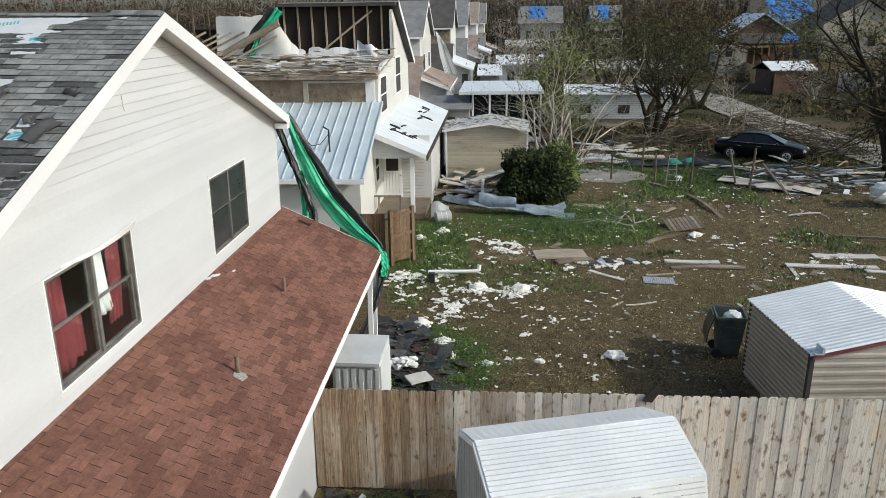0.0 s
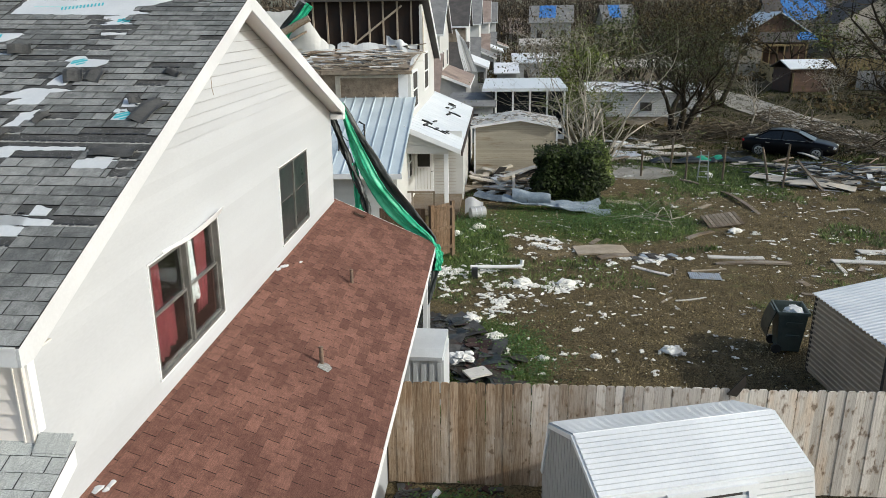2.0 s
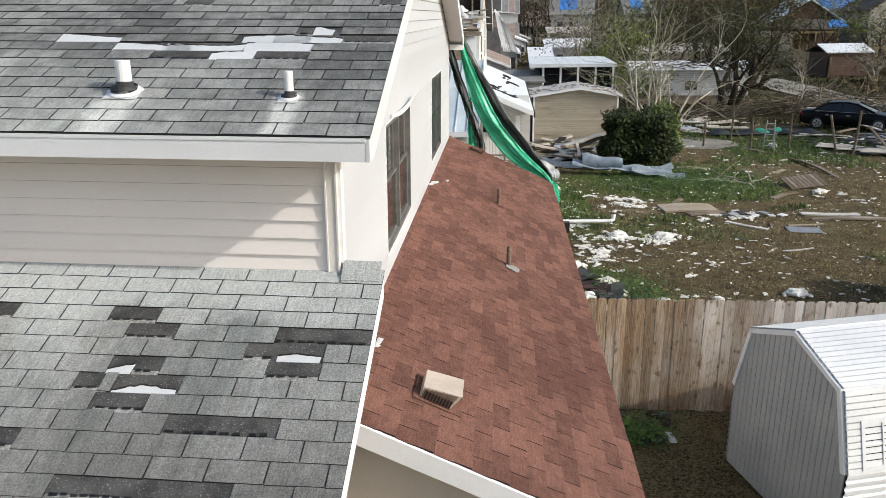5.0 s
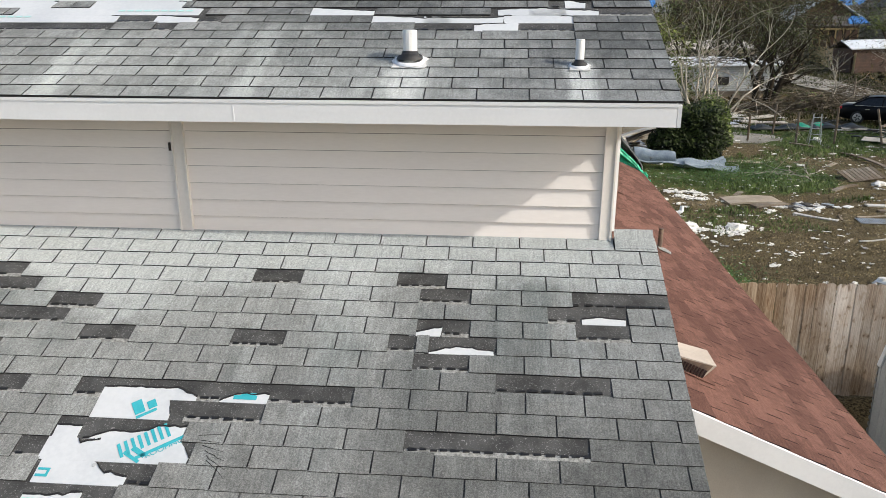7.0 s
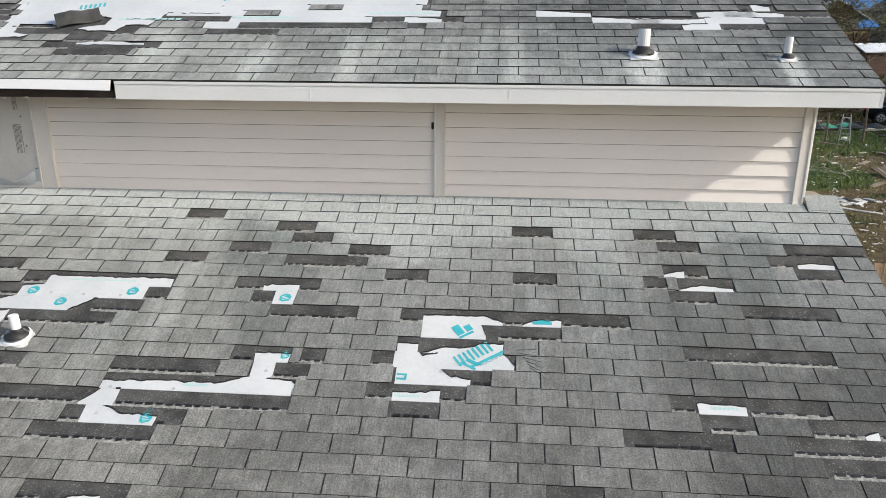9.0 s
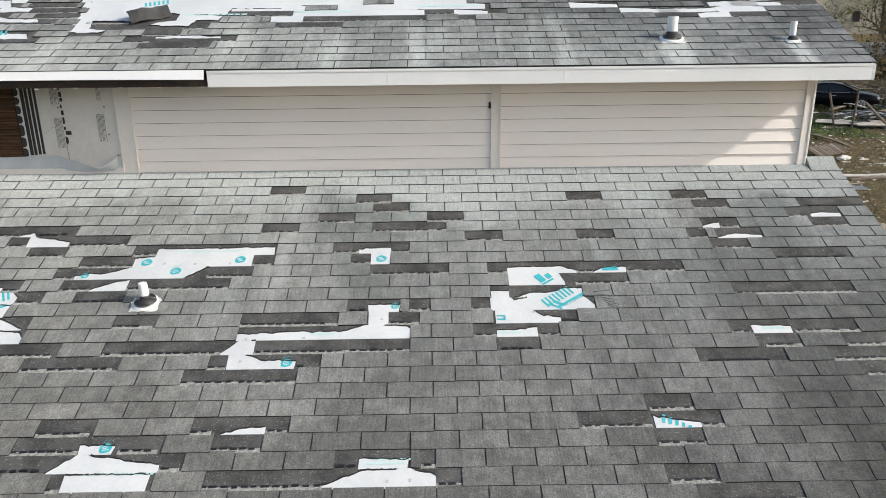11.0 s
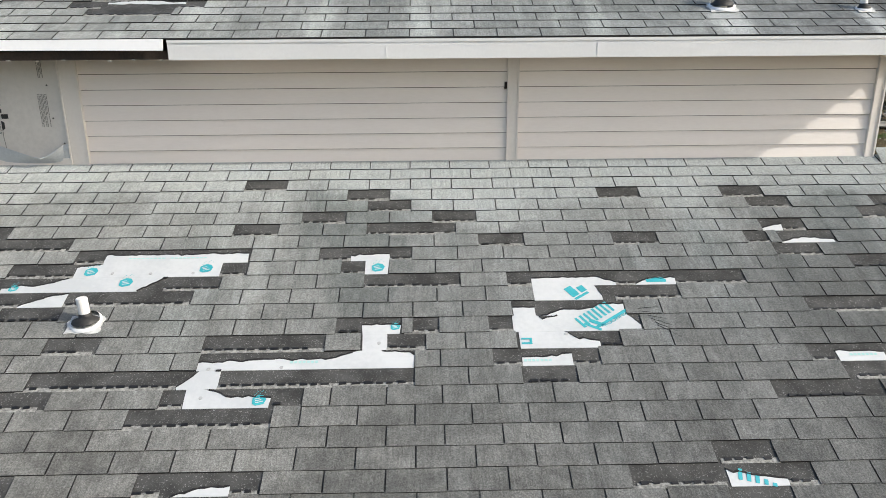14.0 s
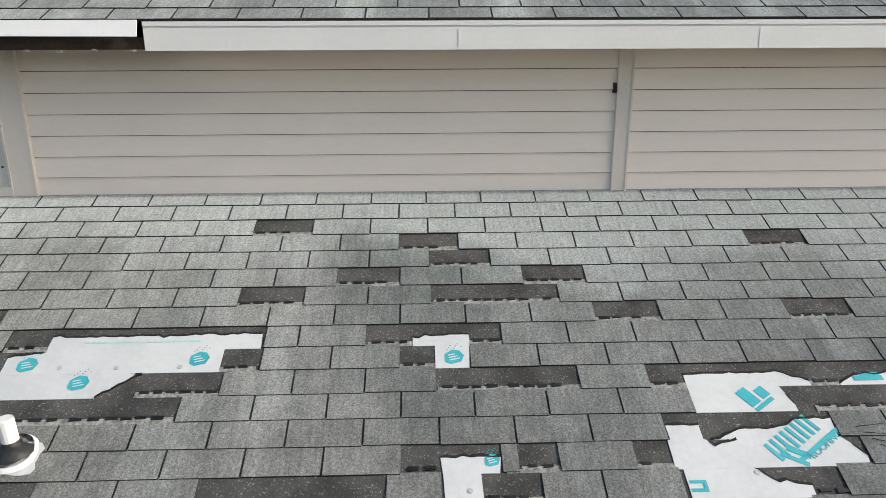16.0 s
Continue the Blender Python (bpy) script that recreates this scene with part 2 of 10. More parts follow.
WRAP = surf("white_underlayment", (0.52, 0.54, 0.55), (0.6, 0.615, 0.62), 2.5, 0.55, 0.15, 30.0, dirt=(0.4, 0.4, 0.39), dirt_at=0.68)
TEAL = surf("teal_print", (0.03, 0.36, 0.42), (0.05, 0.42, 0.47), 8.0, 0.6, 0.05, 60.0)
TEAL_PALE = surf("pale_teal_print", (0.35, 0.6, 0.58), (0.42, 0.66, 0.63), 8.0, 0.6, 0.05, 60.0)
SIDING = surf("ivory_vinyl_siding", (0.81, 0.75, 0.705), (0.86, 0.8, 0.755), 0.8, 0.5, 0.06, 25.0, dirt=(0.5, 0.45, 0.39), dirt_at=0.66, rand=0.03, stretch=(0.6, 0.6, 3))
WALL_WHITE = surf("white_vinyl_siding", (0.475, 0.488, 0.505), (0.525, 0.538, 0.555), 0.7, 0.5, 0.06, 25.0, dirt=(0.45, 0.445, 0.435), dirt_at=0.68, rand=0.03, stretch=(0.6, 0.6, 2))
TRIM = surf("white_trim", (0.76, 0.765, 0.77), (0.81, 0.815, 0.82), 1.6, 0.45, 0.08, 40.0, dirt=(0.5, 0.5, 0.5), dirt_at=0.7)
# same white paint as TRIM, darkened so full sun does not burn it out
TRIM_SUN_DIMMED = surf("sun_dimmed_rake_trim", (0.62, 0.63, 0.64), (0.7, 0.71, 0.72), 1.2, 0.5, 0.1, 40.0, dirt=(0.48, 0.48, 0.47), dirt_at=0.64)
TRIM_WARM = surf("ivory_trim", (0.7, 0.66, 0.62), (0.76, 0.72, 0.68), 1.6, 0.5, 0.08, 40.0, dirt=(0.48, 0.44, 0.4), dirt_at=0.7)
DARK_IN = surf("dark_interior", (0.02, 0.018, 0.016), (0.05, 0.045, 0.04), 2.0, 0.9, 0.1)
PLASTER = surf("beige_stucco", (0.52, 0.47, 0.4), (0.6, 0.55, 0.47), 2.0, 0.85, 0.3, 120.0)


def wood_mat(name, dark, light, grey, along="Z", worn_shade=0.5, bleached=None):
    """Sawn boards: long grain, knots, weathering, each piece of its own tone."""
    n = Nodes(name)
    st = {"X": (0.5, 20, 20), "Y": (20, 0.5, 20), "Z": (20, 20, 0.6)}[along]
    g = n.noise(n.place(st), 3.2, 6, 0.7, 1.1)
    big = n.noise(n.place(), 0.55, 4, 0.6)
    spot = n.noise(n.place((9, 9, 4.5)), 1.3, 2, 0.5)
    knot, halo = n.ramp(spot, 0.655, 0.69), n.ramp(spot, 0.54, 0.66)
    v = n.chance()
    c = n.mix(n.ramp(g, 0.32, 0.68), dark, light)
    bleach = n.math("ADD", n.math("ADD", big, 0.06), n.math("MULTIPLY", v, 0.16))
    if bleached:
        bleach = n.math("ADD", bleach, n.ramp(n.split()[0], bleached[0], bleached[1], -0.25, 0.35))
    c = n.mix(n.math("MULTIPLY", n.ramp(bleach, 0.45, 0.95), worn_shade), c, n.mix(n.ramp(g, 0.3, 0.6), n.mix(1.0, grey, (0.66, 0.63, 0.6), "MULTIPLY"), grey))
    c = n.mix(n.math("MULTIPLY", halo, 0.5), c, n.mix(0.35, dark, light))
    c = n.mix(n.math("MULTIPLY", knot, 0.55), c, (0.085, 0.052, 0.03))
    tan = n.ramp(n.noise(n.place((3.0, 3.0, 0.8)), 1.0, 3, 0.6), 0.55, 0.7)
    c = n.mix(n.math("MULTIPLY", tan, 0.4), c, n.mix(1.0, c, (1.0, 0.78, 0.55), "MULTIPLY"))
    c = n.mix(1.0, c, n.ramp(v, 0, 1, 0.8, 1.15), "MULTIPLY")
    n.bump(g, 0.5, 0.006)
    return n.end(c, 0.85, 0, 0.25)


FENCE_WOOD = wood_mat("weathered_fence_wood", (0.16, 0.093, 0.05), (0.43, 0.325, 0.22), (0.68, 0.645, 0.59), "Z", 0.92, (2.4, 7.0))
OLD_WOOD = wood_mat("old_lumber", (0.09, 0.065, 0.042), (0.23, 0.18, 0.125), (0.31, 0.285, 0.25), "X", 0.7)
PLYWOOD = wood_mat("plywood", (0.016, 0.008, 0.005), (0.125, 0.066, 0.033), (0.2, 0.16, 0.12), "X", 0.15)


def glass_mat(name, tint, rough=0.05):
    n = Nodes(name)
    n.put(n.bsdf, "Transmission Weight", 1.0)
    n.put(n.bsdf, "IOR", 1.45)
    return n.end(tint, rough)


GLASS = glass_mat("window_glass", (0.75, 0.8, 0.8))
FRAME_METAL = surf("dull_aluminium", (0.14, 0.138, 0.128), (0.23, 0.225, 0.21), 6.0, 0.5, 0.1, 60.0, 0.4)
CURTAIN = surf("red_curtain", (0.11, 0.012, 0.018), (0.2, 0.03, 0.036), 6.0, 0.9, 0.2, 40.0, stretch=(1, 6, 0.3))
CURTAIN_WHITE = surf("white_cloth", (0.62, 0.62, 0.6), (0.74, 0.74, 0.72), 3.0, 0.85, 0.2, 50.0)
PVC = surf("white_pipe", (0.78, 0.78, 0.77), (0.83, 0.83, 0.82), 4.0, 0.4, 0.05, 60.0)
RUBBER = surf("black_rubber", (0.012, 0.012, 0.012), (0.03, 0.03, 0.03), 12.0, 0.6, 0.2, 80.0)
GALV = surf("galvanised_steel", (0.5, 0.53, 0.56), (0.62, 0.65, 0.68), 3.0, 0.45, 0.1, 60.0, 0.35, dirt=(0.33, 0.33, 0.33), dirt_at=0.68)
RUST = surf("rusty_pipe", (0.1, 0.07, 0.055), (0.2, 0.14, 0.1), 20.0, 0.8, 0.3, 90.0)

# ---- the damaged house ----
TAB, EXPO = 0.3365, 0.143
PITCH = 0.435
CP, SP = 1 / math.hypot(1, PITCH), PITCH / math.hypot(1, PITCH)


def shingles(parent, origin, along, up, x_lo, x_hi, rows, phase, mats, spans=(), wraps=(), near=None, seed=1, slot=0.009, drift=0.0, rise=None, cleared=()):
    """Courses of cut tabs on a slope. origin: a point of the eave line; along, up: unit vectors; spans: lost tabs as (row, x0, x1);
    wraps: where the underlayment is bare; near: rows and stretch whose tabs are pieces of their own; slot: the gap between tabs;
    drift: how far each course is laid out of step with the one above it; rise: how far up the slope a course starts;
    cleared: lost tabs over bare underlayment."""
    tab_mat, back_mat = mats
    rng = random.Random(seed)
    along, up = Vector(along), Vector(up)
    nor = along.cross(up).normalized()
    if nor.z < 0:
        nor = -nor
    o = Vector(origin)

    def at(x, u, h):
        return o + along * x + up * u + nor * h

    rise = rise or (lambda r: r * EXPO)

    def start(r):
        return phase + (TAB / 2 if r % 2 else 0.0) + drift * (rows - 4 - r)

    lost = {}
    for r, a, b in list(spans) + list(cleared) + [(r, min(q[0] for q in e), max(q[0] for q in e)) for r, e in wraps]:
        ph = start(r)

        def snap(q):
            k = round((q - ph) / TAB * 2) / 2 * TAB + ph
            return k if abs(k - q) < 0.06 else q

        lost.setdefault(r, []).append((snap(a), snap(b)))
    one = None

    def edged(me):
        """The cut edges show black asphalt."""
        me.materials.append(TAB_EDGE)
        me.polygons.foreach_set("material_index", [0 if i % 6 == 1 else 1 for i in range(len(me.polygons))])
        return me

    rest, seal, scar = Geo(), Geo(), Geo()

    def tab(g, a, b, u0, u1, lift):
        d = 0.011 + lift
        j = rng.uniform(-0.003, 0.003)
        g.hexa([at(a, u0 + j, 0.001), at(b, u0 - j, 0.001), at(b, u1, 0.0005), at(a, u1, 0.0005),
                at(a, u0 + j, d), at(b, u0 - j, d), at(b, u1 + 0.01, 0.004), at(a, u1 + 0.01, 0.004)])

    for r in range(rows):
        ph = start(r)
        u0, u1 = rise(r), rise(r + 1)
        holes = sorted(lost.get(r, []))
        k0 = math.floor((x_lo - ph) / TAB)
        k1 = math.ceil((x_hi - ph) / TAB)
        for k in range(k0, k1):
            a, b = ph + k * TAB, ph + (k + 1) * TAB
            pieces = [(max(a, x_lo), min(b, x_hi))]
            for h0, h1 in holes:
                out = []
                for p, q in pieces:
                    if h1 <= p or h0 >= q:
                        out.append((p, q))
                        continue
                    if h0 > p:
                        out.append((p, h0))
                    if h1 < q:
                        out.append((h1, q))
                pieces = out
            for p, q in pieces:
                if q - p < 0.03:
                    continue
                whole = q - p > TAB - 0.002
                if near and whole and near[0] <= r < near[1] and near[2] < p < near[3]:
                    if one is None:
                        g = Geo()
                        w, d = TAB - slot, 0.011
                        z = Vector((0, 0, 0))
                        q8 = [along * s + up * t + nor * h for s, t, h in ((0, 0, 0.001), (w, 0, 0.001), (w, EXPO, 0.0005), (0, EXPO, 0.0005), (0, 0, d), (w, 0, d), (w, EXPO + 0.01, 0.004), (0, EXPO + 0.01, 0.004))]
                        g.hexa(q8)
                        one = edged(g.mesh("shingle", tab_mat))
                    ob = new("shingle", one)
                    ob.parent = parent
                    ob.location = at(p + slot / 2, u0 + rng.uniform(-0.003, 0.003), rng.uniform(0, 0.0015))
                else:
                    tab(rest, p + slot / 2, q - slot / 2, u0, u1, rng.uniform(0, 0.003))
    part("shingle_field", edged(rest.mesh("shingle_field", tab_mat)), tab_mat, parent, kind="stuff")
    bare = []
    for r, a, b in spans:
        pieces = [(a, b)]
        for r2, edge in wraps:
            if r2 == r:
                h0, h1 = min(q[0] for q in edge), max(q[0] for q in edge)
                pieces = [(p, q) for s, e in pieces for p, q in ((s, min(e, h0)), (max(s, h1), e)) if q - p > 0.02] if any(s < h1 and e > h0 for s, e in pieces) else pieces
        bare += [(r, p, q) for p, q in pieces]
    for r, a, b in bare:
        b = min(b, x_hi - 0.02)
        if b - a < 0.1:
            continue
        u0 = rise(r)
        x = a + 0.02
        while x < b - 0.05:
            ln = rng.uniform(0.036, 0.056)
            w = rng.uniform(0.008, 0.0125)
            uu = u0 + 0.027 + rng.uniform(-0.003, 0.003)
            seal.hexa([at(x, uu - w, 0.001), at(x + ln, uu - w * 0.7, 0.001), at(x + ln, uu + w * 0.8, 0.001), at(x, uu + w, 0.001),
                       at(x, uu - w, 0.009), at(x + ln, uu - w * 0.7, 0.009), at(x + ln, uu + w * 0.8, 0.008), at(x, uu + w, 0.008)])
            x += ln + rng.uniform(0.014, 0.03) * (1 if rng.random() < 0.88 else 3)
        if rng.random() < 0.9:
            scar.hexa([at(a, u0 - 0.004, 0.001), at(b, u0 - 0.004, 0.001), at(b, u0 + 0.03, 0.001), at(a, u0 + 0.03, 0.001),
                       at(a, u0 - 0.004, 0.005), at(b, u0 - 0.004, 0.005), at(b, u0 + 0.029, 0.004), at(a, u0 + 0.029, 0.004)])
    for r, edge in wraps:
        u0, u1 = rise(r) - 0.002, rise(r + 1) + 0.002
        xs = [q[0] for q in edge]
        a, b = min(xs), max(xs)
        top = []
        for (x0, h0), (x1, h1) in zip(edge, edge[1:]):
            n = max(2, int(abs(x1 - x0) / 0.03))
            for i in range(n):
                h = h0 + (h1 - h0) * i / n
                h += rng.gauss(0, 0.03) if 0.02 < h < 0.97 else 0.0
                top.append((x0 + (x1 - x0) * i / n, u0 + (u1 - u0) * min(max(h, 0.02), 1.0)))
        top.append((edge[-1][0], u0 + (u1 - u0) * max(edge[-1][1], 0.02)))
        left = [(a + rng.uniform(-0.006, 0.01), u0)]
        right = [(b + rng.uniform(-0.01, 0.006) if xs[-1] == b else xs[-1], u0)]
        ring = left + top + right
        scrap = Geo()
        scrap.prism([at(x, u, 0.0012 + 0.0004 * (r % 2)) for x, u in ring], nor * 0.003)
        part("underlayment_patch", scrap, WRAP, parent)
        torn_edge = Geo()
        run = [(x, u) for x, u in top if u < u1 - 0.006]
        for (x0, v0), (x1, v1) in zip(run, run[1:]):
            if abs(x1 - x0) > 0.08:
                continue
            w0, w1 = rng.uniform(0.004, 0.014), rng.uniform(0.004, 0.014)
            torn_edge.hexa([at(x0, v0 - 0.003, 0.002), at(x1, v1 - 0.003, 0.002), at(x1, v1 + w1, 0.002), at(x0, v0 + w0, 0.002),
                            at(x0, v0 - 0.003, 0.009), at(x1, v1 - 0.003, 0.009), at(x1, v1 + w1, 0.006), at(x0, v0 + w0, 0.006)])
        if torn_edge.v:
            part("torn_edge", torn_edge, TAB_EDGE, parent, kind="stuff")
    if seal.v:
        part("sealant", seal, SEAL, parent, "dashes of black sealant on torn shingles", kind="stuff")
    if scar.v:
        part("granule_scar", scar, SEAL_SCAR, parent, kind="stuff")
    return at


house = thing("house", "ivory-sided two-level house with storm-torn grey shingle roofs and red lean-to roof", "house")

X_LEFT, X_EDGE = -13.2, 0.285
Y_EAVE, Z_EAVE, Y_RIDGE = -0.42, 5.275, 5.12
Z_RIDGE = Z_EAVE + PITCH * (Y_RIDGE - Y_EAVE)
Y_BACK, Z_BACK = 11.02, 5.55
REAR_PITCH = (Z_RIDGE - Z_BACK) / (Y_BACK - Y_RIDGE)
Y_REAR_WALL = 10.97
LOW_Z, LOW_ROWS = 4.245, 37
LOW_LEN = (LOW_ROWS + 0.02) * EXPO
LOW_Y, LOW_EZ = -LOW_LEN * CP, LOW_Z - LOW_LEN * SP


def up_z(y):
    return Z_EAVE + PITCH * (y - Y_EAVE) if y < Y_RIDGE else Z_BACK + REAR_PITCH * (Y_BACK - y)


def low_z(y):
    return LOW_Z + PITCH * y


# decks under the shingles
def deck(parent, name, a, b, x0, x1, thick, mat):
    """A slab between two eave-parallel lines a, b given as (y, z)."""
    g = Geo()
    g.prism([(x0, a[0], a[1]), (x0, b[0], b[1]), (x0, b[0], b[1] - thick), (x0, a[0], a[1] - thick)], (x1 - x0, 0, 0))
    return part(name, g, mat, parent)


upper_roof = deck(house, "upper_roof", (Y_EAVE, Z_EAVE), (Y_RIDGE, Z_RIDGE), X_LEFT, X_EDGE, 0.09, HEADLAP)
upper_roof_back = deck(house, "rear_roof", (Y_RIDGE + 0.002, Z_RIDGE), (Y_BACK, Z_BACK), X_LEFT, X_EDGE, 0.09, HEADLAP)
lower_roof = deck(house, "lower_roof", (LOW_Y, LOW_EZ), (-0.001, LOW_Z), X_LEFT, X_EDGE, 0.09, HEADLAP)


LOW_BARE, LOW_WRAP, UP_BARE, UP_WRAP = [], [], [], []


def lost(row, *ends):
    """Tabs torn off the lower roof, by course below the knee wall."""
    LOW_BARE.extend((LOW_ROWS - 1 - row, a, b) for a, b in zip(ends[::2], ends[1::2]))


def torn(row, *edge):
    """Bare underlayment on the lower roof: its ragged top edge, along the course and as a share of its height."""
    LOW_WRAP.append((LOW_ROWS - 1 - row, list(zip(edge[::2], edge[1::2]))))


def lost_up(row, *ends):
    """Tabs torn off the upper roof, by course above the eave."""
    UP_BARE.extend((row, a, b) for a, b in zip(ends[::2], ends[1::2]))


def wrapped_up(row, *ends):
    for a, b in zip(ends[::2], ends[1::2]):
        k = max(2, int((b - a) / 0.17))
        UP_WRAP.append((row, [(a + (b - a) * i / k, 0.55 + 0.45 * abs(math.sin(7.3 * a + 2.7 * i + row))) for i in range(k + 1)]))



def bared_up(row, *ends):
    """Courses lost to their full height on the upper roof."""
    for a, b in zip(ends[::2], ends[1::2]):
        UP_WRAP.append((row, [(a, 0.96), (a + 0.12, 1.0), (b - 0.1, 1.0), (b, 0.9)]))

lost(2, -5.37, -5.02)
lost(3, -4.51, -4.18, -2.51, -2.18, -1.48, -1.16)
lost(4, -4.34, -4.01, -1.32, -1.0, -0.33, 0.32)
lost(5, -4.85, -4.51, -3.84, -3.5, -0.49, -0.3)
lost(6, -7.93, -7.52, -7.44, -7.05, -5.36, -5.21, -5.21, -5.01, -4.33, -3.66, -1.34, -0.98, -0.31, 0.03)
lost(7, -7.6, -7.39, -7.09, -6.55, -3.5, -3.16, -2.49, -2.15, -1.48, -1.25)
lost(8, -7.42, -7.05, -6.43, -6.22, -4.66, -3.99, -1.28, -0.96)
lost(9, -6.9, -6.37, -5.36, -5.19, -4.5, -4.33, -0.8, -0.12)
lost(10, -2.56, -2.42, -7.07, -6.81, -5.9, -5.34, -4.32, -3.65, -3.32, -3.15, -2.13, -1.63)
lost(11, -7.44, -7.25, -6.91, -6.58, -6.38, -5.51, -2.59, -2.13)
lost(12, -3.16, -3.12, -7.23, -7.04, -6.75, -6.29, -1.29, -0.25)
lost(13, -4.48, -4.31, -4.04, -3.81, -3.48, -3.31, -2.66, -2.5)
lost(14, -7.25, -7.06, -6.38, -6.02, -5.33, -4.55, -4.15, -3.9, -2.77, -2.6)
lost(15, -2.97, -2.77, -3.47, -3.29, -1.45, -1.3, -0.95, -0.43)
lost(16, -7.24, -6.71, -6.38, -5.38, -5.17, -3.96, -3.28, -2.96)
lost(17, -4.83, -4.7, -6.89, -6.2, -5.5, -5.33, -1.73, -1.11, -0.76, 0.27)
lost(16, -1.23, -0.95, -0.6, -0.29, -0.2, -0.1, 0.14, 0.28)
lost(18, -5.68, -4.79, -0.57, 0.27)
lost(20, -2.26, -1.93)
lost(21, -6.54, -6.17, -5.5, -5.33, -5.31, -4.81, -2.76, -2.27, -1.93, -1.75)
lost(22, -6.68, -6.14, -5.93, -5.66, -5.32, -4.97, -2.26, -1.92)
lost(23, -6.85, -6.35, -5.69, -5.48, -4.46, -4.28, -3.88, -3.78)
lost(24, -6.79, -6.69, -6.35, -6.16, -5.33, -4.46, -3.89, -3.61, -2.25, -1.9)
lost(25, -2.06, -1.38)
torn(5, -0.26, 0.3, -0.14, 0.45, 0.02, 0.35)
torn(6, -7.53, 0.1, -7.42, 0.4, -7.38, 0.0)
torn(6, -1.36, 0.08, -1.2, 0.5, -1.15, 0.55)
torn(7, -7.43, 1.0, -7.3, 0.8, -7.05, 0.45)
torn(7, -1.22, 0.1, -1.05, 0.45, -0.82, 0.25)
torn(8, -6.22, 0.62, -5.19, 0.68)
torn(8, -4.44, 0.4, -4.16, 0.5)
torn(9, -6.39, 0.75, -6.2, 1.0, -5.36, 1.0)
torn(9, -4.33, 1.0, -4.16, 1.0)
torn(10, -6.84, 0.35, -6.6, 0.5, -6.38, 1.0, -5.72, 0.95, -5.9, 0.05)
torn(10, -3.15, 0.55, -2.7, 0.6, -2.56, 0.2)
torn(10, -2.42, 0.1, -2.3, 0.45, -2.13, 0.45)
torn(11, -7.61, 0.42, -7.4, 0.4)
torn(11, -6.66, 0.1, -6.45, 0.8, -6.36, 0.9)
torn(11, -3.15, 1.0, -2.72, 1.0, -2.68, 0.3)
torn(12, -7.56, 1.0, -7.3, 1.0, -7.23, 0.6)
torn(12, -3.31, 0.55, -3.16, 0.55)
torn(12, -3.12, 0.0, -2.99, 0.35, -2.8, 0.4, -2.72, 0.72, -2.55, 0.72)
torn(13, -3.32, 1.0, -3.16, 1.0, -3.12, 0.8, -2.98, 1.0, -2.55, 1.0, -2.47, 0.35)
torn(13, -7.5, 1.0, -7.25, 0.9)
torn(13, -4.32, 0.58, -4.06, 0.55)
torn(14, -7.43, 1.0, -7.28, 0.9, -7.05, 0.1)
torn(14, -4.31, 1.0, -4.15, 1.0)
torn(14, -3.29, 1.0, -3.0, 1.0, -2.9, 0.55, -2.77, 0.4)
torn(15, -7.36, 1.0, -7.05, 0.8, -7.0, 0.4)
torn(15, -5.33, 0.45, -4.86, 0.6, -4.5, 0.55, -4.33, 1.0, -4.0, 0.9, -3.97, 0.7)
torn(15, -3.29, 0.5, -3.1, 0.5, -2.97, 0.68)
torn(15, -1.28, 0.6, -0.97, 0.5)
torn(16, -7.32, 0.6, -7.2, 0.0)
torn(16, -5.42, 0.1, -5.3, 1.0, -5.17, 0.95)
torn(16, -0.29, 0.2, -0.24, 0.36, -0.2, 0.42)
torn(16, -0.1, 0.6, 0.0, 0.62, 0.07, 0.58, 0.14, 0.62)
torn(17, -5.35, 1.0, -5.18, 0.9, -5.1, 0.55, -4.83, 0.5)
torn(21, -5.26, 0.0, -5.16, 0.3, -4.96, 0.42)
torn(21, -2.25, 0.7, -2.08, 0.42, -1.93, 0.3)
torn(22, -6.2, 0.5, -5.96, 0.45)
torn(23, -6.36, 0.0, -6.19, 1.0, -5.95, 0.75, -5.62, 0.4)
torn(23, -4.29, 0.55, -3.96, 0.5)
torn(24, -6.22, 0.9, -5.66, 0.9)
torn(24, -4.52, 0.2, -4.28, 0.85, -3.95, 1.0, -3.78, 0.6)
lost_up(3, -6.6, -5.91)
lost_up(4, -6.78, -6.52, -5.89, -5.72)
lost_up(5, -6.63, -6.26)
lost_up(6, -6.27, -6.07, -5.39, -5.05, -5.04, -4.7)
lost_up(4, -8.3, -7.62)
lost_up(7, -8.5, -7.6, -7.3, -6.85, -5.09, -3.87, -3.52, -3.36, -1.5, -0.83, -0.8, -0.28)
lost_up(10, -8.07, -7.5)
lost_up(9, -8.0, -7.46)
lost_up(8, -7.92, -7.42, -5.95, -5.21, -3.85, -3.52, -3.21, -3.02, -1.83, -1.42)
lost_up(9, -0.91, 0.41)
lost_up(10, -0.46, -0.12)
wrapped_up(7, -5.42, -5.09, -1.03, -0.7)
bared_up(8, -5.21, -3.85)
wrapped_up(8, -3.54, -3.19, -1.82, -1.21, -1.42, -0.81, -0.81, -0.26)
bared_up(9, -8.6, -8.3, -5.87, -5.1, -4.76, -3.21)
wrapped_up(9, -2.35, -1.82, -0.86, -0.34, -0.62, -0.09)
wrapped_up(10, -0.34, -0.18)
bared_up(11, -8.6, -8.1, -7.52, -3.36)
bared_up(10, -7.47, -4.5, -4.2, -3.4)
bared_up(12, -7.6, -3.7)
